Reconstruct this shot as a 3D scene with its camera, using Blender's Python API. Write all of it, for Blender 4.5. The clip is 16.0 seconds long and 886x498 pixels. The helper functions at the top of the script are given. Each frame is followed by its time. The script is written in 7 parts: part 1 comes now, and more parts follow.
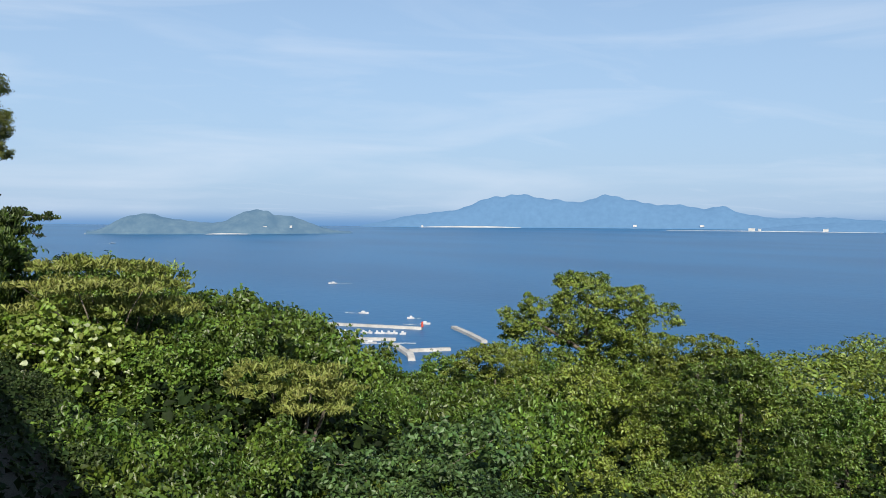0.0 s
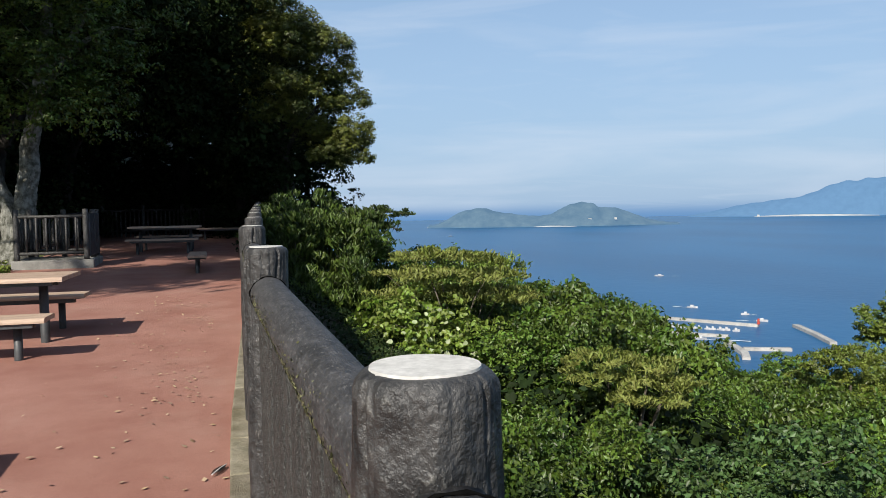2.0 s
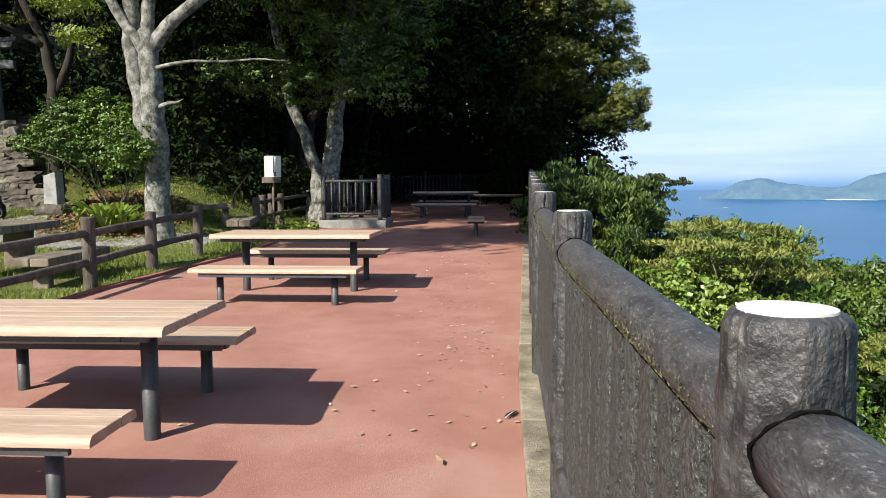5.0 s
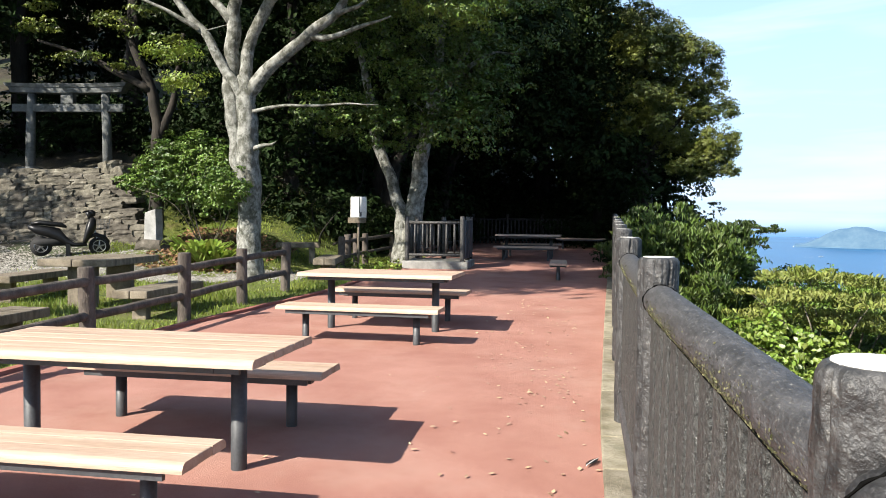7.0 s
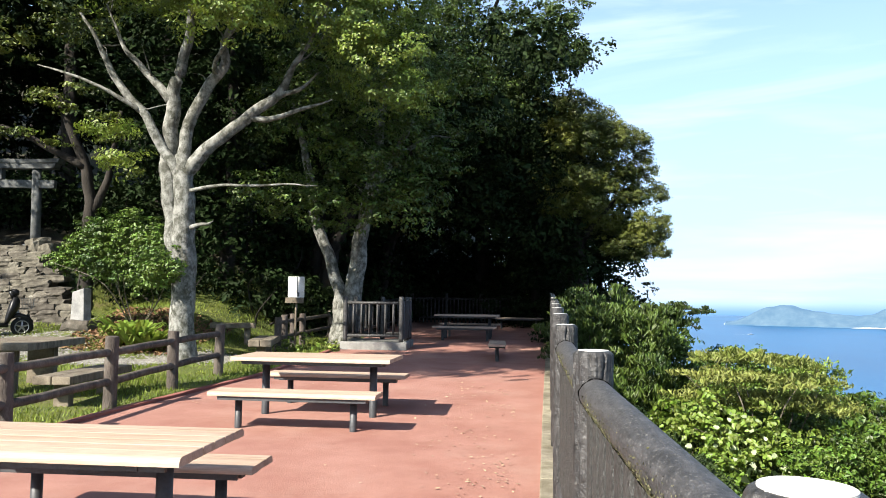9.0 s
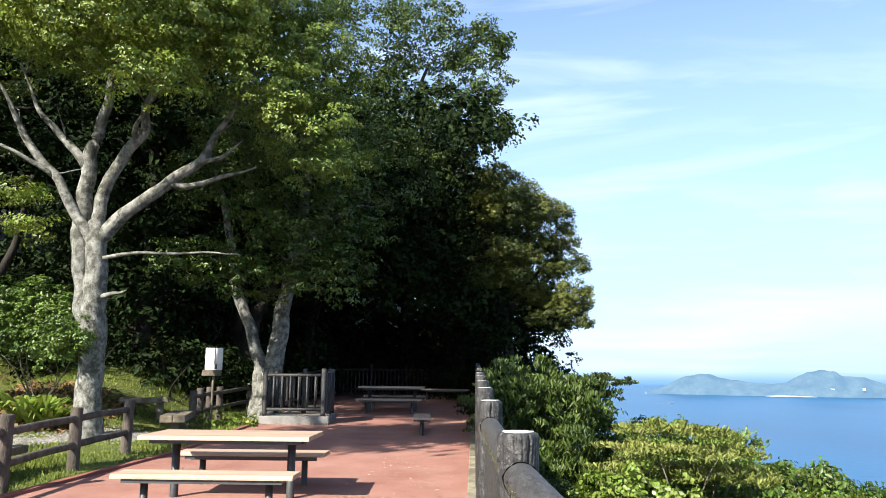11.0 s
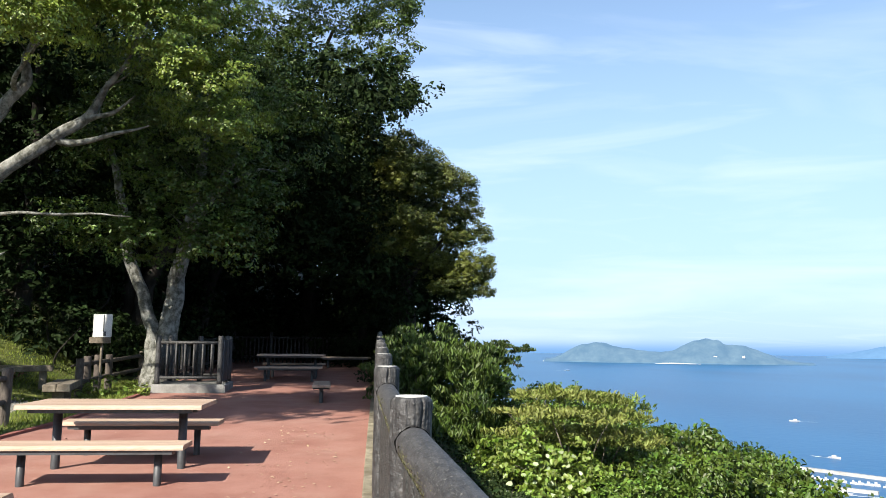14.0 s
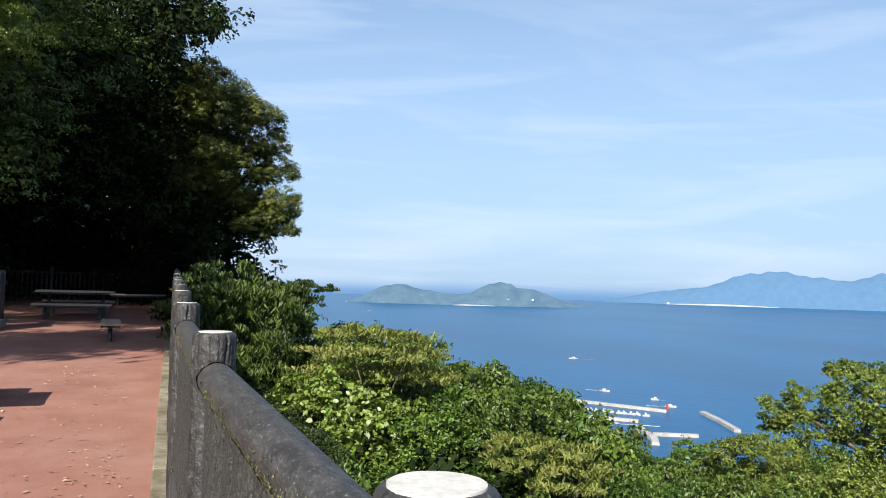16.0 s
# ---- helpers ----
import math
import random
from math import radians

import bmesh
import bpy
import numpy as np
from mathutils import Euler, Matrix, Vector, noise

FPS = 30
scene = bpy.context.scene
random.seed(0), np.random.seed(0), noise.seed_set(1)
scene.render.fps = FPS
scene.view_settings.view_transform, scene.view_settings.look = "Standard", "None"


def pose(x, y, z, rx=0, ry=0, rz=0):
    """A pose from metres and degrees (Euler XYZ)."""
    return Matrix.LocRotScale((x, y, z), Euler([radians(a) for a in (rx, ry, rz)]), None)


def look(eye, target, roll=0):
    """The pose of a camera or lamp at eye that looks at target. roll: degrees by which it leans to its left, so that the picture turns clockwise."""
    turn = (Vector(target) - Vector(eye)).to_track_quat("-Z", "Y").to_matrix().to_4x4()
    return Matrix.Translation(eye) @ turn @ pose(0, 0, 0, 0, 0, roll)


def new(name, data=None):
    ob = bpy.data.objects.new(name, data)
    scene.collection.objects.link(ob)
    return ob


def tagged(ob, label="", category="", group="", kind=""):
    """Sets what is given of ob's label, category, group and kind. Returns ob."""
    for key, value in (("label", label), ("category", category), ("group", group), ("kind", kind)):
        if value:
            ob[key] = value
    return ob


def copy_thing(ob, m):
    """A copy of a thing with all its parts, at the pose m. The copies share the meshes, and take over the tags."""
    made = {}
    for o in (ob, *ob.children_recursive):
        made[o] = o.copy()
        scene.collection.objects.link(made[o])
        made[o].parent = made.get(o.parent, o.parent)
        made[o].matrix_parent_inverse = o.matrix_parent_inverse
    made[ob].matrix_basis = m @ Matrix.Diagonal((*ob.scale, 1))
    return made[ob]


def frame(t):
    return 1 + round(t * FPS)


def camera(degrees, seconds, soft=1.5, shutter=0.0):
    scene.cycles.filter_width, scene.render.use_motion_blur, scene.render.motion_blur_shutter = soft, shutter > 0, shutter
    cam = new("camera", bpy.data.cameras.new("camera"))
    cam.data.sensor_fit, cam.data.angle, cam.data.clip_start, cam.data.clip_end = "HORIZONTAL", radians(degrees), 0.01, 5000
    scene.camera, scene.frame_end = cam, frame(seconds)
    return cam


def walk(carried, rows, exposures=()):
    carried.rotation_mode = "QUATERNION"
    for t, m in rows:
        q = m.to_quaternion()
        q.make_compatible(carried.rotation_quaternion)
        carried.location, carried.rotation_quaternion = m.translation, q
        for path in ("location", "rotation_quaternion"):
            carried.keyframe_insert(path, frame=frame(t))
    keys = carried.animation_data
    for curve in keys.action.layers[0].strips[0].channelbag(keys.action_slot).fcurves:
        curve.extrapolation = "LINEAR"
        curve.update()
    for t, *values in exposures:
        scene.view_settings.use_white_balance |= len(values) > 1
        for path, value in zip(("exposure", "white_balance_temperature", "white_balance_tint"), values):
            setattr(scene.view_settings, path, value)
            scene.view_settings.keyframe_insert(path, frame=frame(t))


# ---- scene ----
cam = camera(59.6, 16.0, soft=0.9)
PATH = [
    (0, (0.358, -3.488, 1.311), (1.67, -1.981, 1.224), 0.3),
    (0.5, (0.32, -3.477, 1.3), (1.532, -1.891, 1.171), -0.2),
    (1, (0.284, -3.449, 1.301), (1.373, -1.776, 1.175), -0.6),
    (1.5, (0.208, -3.474, 1.314), (1.087, -1.682, 1.185), -0.8),
    (2, (0.193, -3.525, 1.313), (0.787, -1.618, 1.21), -1.0),
    (2.5, (0.161, -3.537, 1.308), (0.584, -1.586, 1.194), -0.9),
    (3, (0.112, -3.564, 1.307), (0.462, -1.599, 1.183), -0.6),
    (3.5, (0.019, -3.61, 1.297), (0.276, -1.632, 1.149), -0.3),
    (4, (-0.012, -3.672, 1.293), (0.119, -1.685, 1.117), -0.4),
    (4.5, (-0.001, -3.691, 1.307), (0.015, -1.7, 1.126), -0.3),
    (5, (0.022, -3.716, 1.31), (-0.054, -1.726, 1.133), -0.3),
    (7.5, (0.009, -3.764, 1.315), (-0.285, -1.787, 1.256), 0.8),
    (8, (0.013, -3.767, 1.318), (-0.277, -1.789, 1.255), 0.7),
    (8.5, (0.018, -3.754, 1.354), (-0.185, -1.765, 1.36), 1.0),
    (9, (0.02, -3.762, 1.376), (-0.112, -1.77, 1.509), 0.8),
    (11.5, (0.041, -3.602, 1.41), (0.187, -1.633, 1.725), 0.6),
    (12, (0.034, -3.564, 1.407), (0.282, -1.596, 1.662), 0.7),
    (12.5, (0.04, -3.527, 1.403), (0.32, -1.56, 1.636), 0.8),
    (13, (0.059, -3.536, 1.398), (0.362, -1.572, 1.628), 0.7),
    (13.5, (0.069, -3.571, 1.4), (0.372, -1.608, 1.639), 0.6),
    (14, (0.078, -3.567, 1.393), (0.381, -1.604, 1.629), 0.6),
    (14.5, (0.099, -3.572, 1.391), (0.437, -1.611, 1.595), 0.8),
    (15, (0.101, -3.518, 1.383), (0.608, -1.589, 1.533), 1.5),
    (15.5, (0.076, -3.497, 1.386), (0.743, -1.616, 1.521), 1.8),
    (16, (0.053, -3.587, 1.38), (0.84, -1.751, 1.474), 1.6),
]
EXPOSURES = [(0.0, 0.55), (1.5, 0.45), (3.5, 0.60), (5.0, 1.00), (7.5, 1.43), (9.0, 1.45), (11.5, 1.37), (12.5, 1.22), (14.5, 1.08), (16.0, 0.81)]
walk(cam, [(t, look(eye, target, roll)) for t, eye, target, roll in PATH], EXPOSURES)

# ---- light and sky ----
SUN_DIR = Vector((0.57, 0.70, -0.66)).normalized()
world = bpy.data.worlds.new("sky")
scene.world = world
world.use_nodes = True
wn, wl = world.node_tree.nodes, world.node_tree.links
wn.clear()


def wnode(kind, **values):
    n = wn.new(kind)
    for key, value in values.items():
        n.inputs[int(key[1:])].default_value = value
    return n


sky = wn.new("ShaderNodeTexSky")
sky.sky_type, sky.sun_disc = "NISHITA", False
sky.sun_elevation, sky.sun_rotation = radians(36), radians(219)
sky.altitude, sky.air_density, sky.dust_density, sky.ozone_density = 70, 1.0, 1.2, 1.6
w_dir = wn.new("ShaderNodeTexCoord")
w_xyz = wn.new("ShaderNodeSeparateXYZ")
wl.new(w_dir.outputs["Generated"], w_xyz.inputs[0])
# thin high cloud, laid out on a flat layer above the sea
w_den = wnode("ShaderNodeMath", _1=0.10)
w_den.operation = "ADD"
w_abs = wn.new("ShaderNodeMath")
w_abs.operation = "ABSOLUTE"
wl.new(w_xyz.outputs[2], w_abs.inputs[0])
wl.new(w_abs.outputs[0], w_den.inputs[0])
w_flat = wn.new("ShaderNodeVectorMath")
w_flat.operation = "DIVIDE"
w_cmb = wn.new("ShaderNodeCombineXYZ")
for k in range(3):
    wl.new(w_den.outputs[0], w_cmb.inputs[k])
wl.new(w_dir.outputs["Generated"], w_flat.inputs[0])
wl.new(w_cmb.outputs[0], w_flat.inputs[1])
w_map = wn.new("ShaderNodeMapping")
w_map.inputs["Rotation"].default_value = (0, 0, radians(24))
w_map.inputs["Scale"].default_value = (0.6, 1.25, 0.0)
w_map.inputs["Location"].default_value = (3.1, 1.7, 0.0)
wl.new(w_flat.outputs[0], w_map.inputs[0])
w_noise = wn.new("ShaderNodeTexNoise")
w_noise.inputs["Scale"].default_value = 1.15
w_noise.inputs["Detail"].default_value = 7
w_noise.inputs["Roughness"].default_value = 0.55
w_noise.inputs["Distortion"].default_value = 1.1
wl.new(w_map.outputs[0], w_noise.inputs[0])
w_ramp = wn.new("ShaderNodeValToRGB")
w_ramp.color_ramp.elements[0].position, w_ramp.color_ramp.elements[1].position = 0.54, 0.96
wl.new(w_noise.outputs[0], w_ramp.inputs[0])
w_map2 = wn.new("ShaderNodeMapping")
w_map2.inputs["Rotation"].default_value = (radians(2), radians(-3), radians(-40))
w_map2.inputs["Scale"].default_value = (2.6, 2.6, 22.0)
w_map2.inputs["Location"].default_value = (1.3, 0.4, 2.2)
wl.new(w_dir.outputs["Generated"], w_map2.inputs[0])
w_noise2 = wn.new("ShaderNodeTexNoise")
w_noise2.inputs["Scale"].default_value = 1.0
w_noise2.inputs["Detail"].default_value = 6
w_noise2.inputs["Roughness"].default_value = 0.52
w_noise2.inputs["Distortion"].default_value = 0.4
wl.new(w_map2.outputs[0], w_noise2.inputs[0])
w_ramp2 = wn.new("ShaderNodeValToRGB")
w_ramp2.color_ramp.elements[0].position, w_ramp2.color_ramp.elements[1].position = 0.50, 0.76
wl.new(w_noise2.outputs[0], w_ramp2.inputs[0])
w_max = wn.new("ShaderNodeMath")
w_max.operation = "MAXIMUM"
wl.new(w_ramp.outputs[0], w_max.inputs[0])
wl.new(w_ramp2.outputs[0], w_max.inputs[1])
w_amt = wnode("ShaderNodeMath", _1=0.40)
w_amt.operation = "MULTIPLY"
wl.new(w_max.outputs[0], w_amt.inputs[0])
w_gain = wn.new("ShaderNodeMix")
w_gain.data_type, w_gain.blend_type = "RGBA", "MULTIPLY"
w_gain.inputs["Factor"].default_value = 1.0
w_gain.inputs["B"].default_value = (0.1155, 0.1235, 0.130, 1)
wl.new(sky.outputs[0], w_gain.inputs["A"])
# pale haze low over the sea, and the sea's own blue under the horizon
w_haze_f = wn.new("ShaderNodeMapRange")
w_haze_f.inputs["From Min"].default_value, w_haze_f.inputs["From Max"].default_value = 0.0, 0.66
w_haze_f.inputs["To Min"].default_value, w_haze_f.inputs["To Max"].default_value = 0.85, 0.0
w_haze_f.interpolation_type = "SMOOTHSTEP"
wl.new(w_xyz.outputs[2], w_haze_f.inputs["Value"])
w_haze = wn.new("ShaderNodeMix")
w_haze.data_type = "RGBA"
w_haze.inputs["B"].default_value = (0.388, 0.558, 0.790, 1)
wl.new(w_haze_f.outputs[0], w_haze.inputs["Factor"])
wl.new(w_gain.outputs["Result"], w_haze.inputs["A"])
w_cloud = wn.new("ShaderNodeMix")
w_cloud.data_type = "RGBA"
w_cloud.inputs["B"].default_value = (0.72, 0.80, 0.92, 1)
wl.new(w_amt.outputs[0], w_cloud.inputs["Factor"])
wl.new(w_haze.outputs["Result"], w_cloud.inputs["A"])
w_sea_f = wn.new("ShaderNodeMapRange")
w_sea_f.inputs["From Min"].default_value, w_sea_f.inputs["From Max"].default_value = -0.0140, 0.0090
w_sea_f.inputs["To Min"].default_value, w_sea_f.inputs["To Max"].default_value = 1.0, 0.0
w_sea_f.interpolation_type = "SMOOTHSTEP"
wl.new(w_xyz.outputs[2], w_sea_f.inputs["Value"])
w_sea = wn.new("ShaderNodeMix")
w_sea.data_type = "RGBA"
w_sea.inputs["B"].default_value = (0.160, 0.325, 0.595, 1)
wl.new(w_sea_f.outputs[0], w_sea.inputs["Factor"])
wl.new(w_cloud.outputs["Result"], w_sea.inputs["A"])
w_bg = wn.new("ShaderNodeBackground")
w_bg.inputs["Strength"].default_value = 0.72
wl.new(w_sea.outputs["Result"], w_bg.inputs[0])
w_out = wn.new("ShaderNodeOutputWorld")
wl.new(w_bg.outputs[0], w_out.inputs[0])

sun_data = bpy.data.lights.new("sun", "SUN")
sun_data.energy, sun_data.angle, sun_data.color = 4.9, radians(0.55), (1.0, 0.93, 0.82)
sun_ob = new("sun", sun_data)
sun_ob.rotation_mode = "QUATERNION"
sun_ob.rotation_quaternion = SUN_DIR.to_track_quat("-Z", "Y")
sun_ob.location = (-30, -36, 40)

# ---- materials ----
def mat(name, dark, light, rough=0.8, scale=3.0, fine=40.0, bump=0.2, bump_scale=60.0, stretch=(1, 1, 1), spec=0.4, metal=0.0, island=0.0, obj_random=0.0, translucent=0.0, lo=0.35, hi=0.65, stain=None, stain_at=(0.55, 0.7), stain_scale=1.0, local=False, glow=None):
    """A procedural surface: two scales of colour, an optional stain, relief, and optional variation by piece."""
    dark, light = [tuple(0.73 * v for v in c) for c in (dark, light)]
    stain = tuple(0.73 * v for v in stain) if stain else None
    m = bpy.data.materials.new(name)
    m.use_nodes = True
    n, l = m.node_tree.nodes, m.node_tree.links
    bsdf = n["Principled BSDF"]
    if local:
        where = n.new("ShaderNodeTexCoord").outputs["Object"]
    else:
        where = n.new("ShaderNodeNewGeometry").outputs["Position"]
    mp = n.new("ShaderNodeMapping")
    mp.inputs["Scale"].default_value = stretch
    l.new(where, mp.inputs[0])

    def noise_out(s, detail=4.0, rough_=0.6):
        t = n.new("ShaderNodeTexNoise")
        t.inputs["Scale"].default_value, t.inputs["Detail"].default_value, t.inputs["Roughness"].default_value = s, detail, rough_
        l.new(mp.outputs[0], t.inputs[0])
        return t.outputs[0]

    def mix(kind, f, a, b):
        x = n.new("ShaderNodeMix")
        x.data_type, x.blend_type = "RGBA", kind
        for sock, v in ((x.inputs["Factor"], f), (x.inputs["A"], a), (x.inputs["B"], b)):
            if isinstance(v, (int, float)):
                sock.default_value = v
            elif isinstance(v, tuple):
                sock.default_value = (*v[:3], 1)
            else:
                l.new(v, sock)
        return x.outputs["Result"]

    def ramp(v, a, b):
        r = n.new("ShaderNodeMapRange")
        r.inputs["From Min"].default_value, r.inputs["From Max"].default_value = a, b
        l.new(v, r.inputs["Value"])
        return r.outputs[0]

    col = mix("MIX", ramp(noise_out(scale), lo, hi), dark, light)
    grain = ramp(noise_out(fine, 3.0), 0.25, 0.75)
    g = n.new("ShaderNodeMapRange")
    g.inputs["To Min"].default_value, g.inputs["To Max"].default_value = 0.78, 1.22
    l.new(grain, g.inputs["Value"])
    gc = n.new("ShaderNodeCombineColor")
    for k in range(3):
        l.new(g.outputs[0], gc.inputs[k])
    col = mix("MULTIPLY", 1.0, col, gc.outputs[0])
    if stain:
        col = mix("MIX", ramp(noise_out(stain_scale, 6.0, 0.7), *stain_at), col, stain)
    for amount, out in ((island, "isl"), (obj_random, "obj")):
        if amount:
            rnd = n.new("ShaderNodeNewGeometry").outputs["Random Per Island"] if out == "isl" else n.new("ShaderNodeObjectInfo").outputs["Random"]
            v = n.new("ShaderNodeHueSaturation")
            for sock, a, b in (("Value", 1 - amount, 1 + amount), ("Hue", 0.5 - amount * 0.035, 0.5 + amount * 0.035)):
                r = n.new("ShaderNodeMapRange")
                r.inputs["To Min"].default_value, r.inputs["To Max"].default_value = a, b
                l.new(rnd, r.inputs["Value"])
                l.new(r.outputs[0], v.inputs[sock])
            l.new(col, v.inputs["Color"])
            col = v.outputs[0]
    l.new(col, bsdf.inputs["Base Color"])
    bsdf.inputs["Roughness"].default_value, bsdf.inputs["Metallic"].default_value = rough, metal
    bsdf.inputs["Specular IOR Level"].default_value = spec
    if bump:
        b = n.new("ShaderNodeBump")
        b.inputs["Strength"].default_value, b.inputs["Distance"].default_value = bump, 0.02
        l.new(noise_out(bump_scale, 5.0), b.inputs["Height"])
        l.new(b.outputs[0], bsdf.inputs["Normal"])
    # even emission that carries the haze of far land
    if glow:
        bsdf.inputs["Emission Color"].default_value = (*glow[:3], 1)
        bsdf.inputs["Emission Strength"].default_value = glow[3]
    if translucent:
        tr = n.new("ShaderNodeBsdfTranslucent")
        bright = n.new("ShaderNodeHueSaturation")
        bright.inputs["Value"].default_value, bright.inputs["Hue"].default_value = 1.5, 0.485
        l.new(col, bright.inputs["Color"])
        l.new(bright.outputs[0], tr.inputs[0])
        ms = n.new("ShaderNodeMixShader")
        ms.inputs[0].default_value = translucent
        l.new(bsdf.outputs[0], ms.inputs[1])
        l.new(tr.outputs[0], ms.inputs[2])
        l.new(ms.outputs[0], n["Material Output"].inputs[0])
    return m


PAVING = mat("red_paving", (0.350, 0.163, 0.125), (0.445, 0.232, 0.183), 0.9, 1.3, 160, 0.35, 220, spec=0.25, stain=(0.475, 0.298, 0.238), stain_at=(0.50, 0.78), stain_scale=0.55)
EDGING = mat("red_edging", (0.27, 0.09, 0.07), (0.36, 0.14, 0.105), 0.9, 3, 120, 0.3, 150)
KERB = mat("kerb_concrete", (0.17, 0.145, 0.09), (0.36, 0.32, 0.235), 0.95, 5, 70, 0.5, 90, stain=(0.10, 0.10, 0.06), stain_at=(0.58, 0.72), stain_scale=4, obj_random=0.16)
CONCRETE = mat("grey_concrete", (0.20, 0.20, 0.185), (0.36, 0.355, 0.33), 0.95, 4, 60, 0.4, 80, stain=(0.12, 0.125, 0.10), stain_at=(0.58, 0.75), stain_scale=2.5)
BARK_C = mat("imitation_bark_concrete", (0.018, 0.018, 0.018), (0.074, 0.073, 0.071), 0.52, 20, 120, 0.75, 34, (1, 1, 0.85), spec=0.5, stain=(0.19, 0.187, 0.172), stain_at=(0.60, 0.72), stain_scale=34)
RAIL_C = mat("imitation_log_rail", (0.040, 0.040, 0.041), (0.092, 0.091, 0.093), 0.62, 30, 240, 0.6, 95, (1, 0.42, 1), spec=0.45, stain=(0.21, 0.207, 0.19), stain_at=(0.575, 0.665), stain_scale=120)
MOSS = mat("moss_fleck", (0.070, 0.075, 0.026), (0.22, 0.215, 0.115), 0.95, 60, 200, 0, 100, island=0.6)
BOARD_C = mat("imitation_board_concrete", (0.016, 0.017, 0.016), (0.098, 0.103, 0.098), 0.6, 75, 240, 1.0, 95, (1, 1, 0.8), spec=0.35, stain=(0.30, 0.31, 0.29), stain_at=(0.565, 0.66), stain_scale=210, obj_random=0.14)
CAP_C = mat("post_cap_concrete", (0.60, 0.59, 0.55), (0.74, 0.73, 0.69), 0.9, 9, 90, 0.06, 160, stain=(0.50, 0.49, 0.43), stain_at=(0.62, 0.78), stain_scale=14)
# Near-black, standing in for the shade inside joint gaps and the rail crease.
CREASE = mat("joint_shadow_gap", (0.004, 0.004, 0.004), (0.010, 0.010, 0.009), 1.0, 20, 90, 0.2, 100, spec=0.0)
PLANK = mat("pale_plank", (0.47, 0.335, 0.24), (0.61, 0.46, 0.35), 0.6, 2.2, 26, 0.10, 70, (0.35, 5, 5), spec=0.35, obj_random=0.06)
STEEL = mat("dark_painted_steel", (0.045, 0.05, 0.055), (0.075, 0.08, 0.085), 0.5, 6, 60, 0.12, 90, spec=0.5, stain=(0.11, 0.085, 0.06), stain_at=(0.68, 0.8), stain_scale=9)
LOGWOOD = mat("weathered_log", (0.065, 0.052, 0.042), (0.16, 0.132, 0.108), 0.85, 9, 55, 0.8, 60, (1, 1, 0.4), stain=(0.22, 0.205, 0.18), stain_at=(0.58, 0.75), stain_scale=10, obj_random=0.14)
SLABWOOD = mat("weathered_slab", (0.135, 0.110, 0.078), (0.29, 0.245, 0.18), 0.9, 4, 50, 0.6, 60, (1, 3, 1), stain=(0.075, 0.068, 0.05), stain_at=(0.6, 0.75), stain_scale=3)
TRUNK_PALE = mat("pale_lichen_bark", (0.105, 0.105, 0.085), (0.36, 0.36, 0.325), 0.92, 8, 50, 1.0, 26, (1, 1, 0.8), lo=0.38, hi=0.62, stain=(0.060, 0.062, 0.044), stain_at=(0.50, 0.64), stain_scale=7)
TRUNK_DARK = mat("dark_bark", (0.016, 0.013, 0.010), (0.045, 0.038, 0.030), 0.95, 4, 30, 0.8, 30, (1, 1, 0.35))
TWIG = mat("bare_branch", (0.09, 0.075, 0.055), (0.22, 0.19, 0.15), 0.9, 6, 40, 0.4, 40)
LEAF_A = mat("broadleaf_green", (0.042, 0.086, 0.010), (0.126, 0.194, 0.026), 0.46, 1.1, 6, 0, spec=0.4, island=0.46, obj_random=0.20, translucent=0.07)
LEAF_B = mat("yellow_green_leaf", (0.076, 0.126, 0.013), (0.205, 0.256, 0.038), 0.46, 1.3, 6, 0, spec=0.42, island=0.44, obj_random=0.18, translucent=0.07)
LEAF_C = mat("vine_leaf_bright", (0.13, 0.21, 0.022), (0.27, 0.36, 0.065), 0.48, 1.5, 6, 0, spec=0.5, island=0.45, translucent=0.30)
# Near-black evergreen: shade of the wood and canopy gaps is in its colour.
LEAF_D = mat("shade_dark_evergreen_leaf", (0.010, 0.023, 0.006), (0.025, 0.045, 0.011), 0.7, 0.9, 5, 0, spec=0.12, island=0.30, obj_random=0.10, translucent=0.06)
LEAF_E = mat("olive_evergreen_leaf", (0.060, 0.086, 0.013), (0.180, 0.200, 0.030), 0.46, 0.9, 5, 0, spec=0.4, island=0.34, translucent=0.10)
LEAF_H = mat("light_tree_leaf", (0.130, 0.205, 0.024), (0.285, 0.370, 0.055), 0.42, 1.3, 6, 0, spec=0.5, island=0.36, translucent=0.22)
LEAF_Y = mat("pale_yellow_green_leaf", (0.150, 0.192, 0.032), (0.300, 0.330, 0.085), 0.55, 1.6, 7, 0, spec=0.35, island=0.36, translucent=0.28)
LEAF_F = mat("bluish_green_leaf", (0.035, 0.076, 0.020), (0.078, 0.138, 0.038), 0.48, 1.1, 6, 0, spec=0.35, island=0.40, obj_random=0.14, translucent=0.07)
# A darker copy of the broadleaf green, with shade put into its colour.
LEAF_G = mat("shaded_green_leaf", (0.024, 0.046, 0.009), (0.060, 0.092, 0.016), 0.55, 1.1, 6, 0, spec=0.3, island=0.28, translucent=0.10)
LEAF_M = mat("mid_green_leaf", (0.038, 0.074, 0.011), (0.105, 0.160, 0.024), 0.5, 1.1, 6, 0, spec=0.4, island=0.32, translucent=0.16)
LEAF_W = mat("pale_silvery_leaf", (0.34, 0.42, 0.20), (0.55, 0.62, 0.38), 0.5, 2, 6, 0, island=0.25, translucent=0.2)
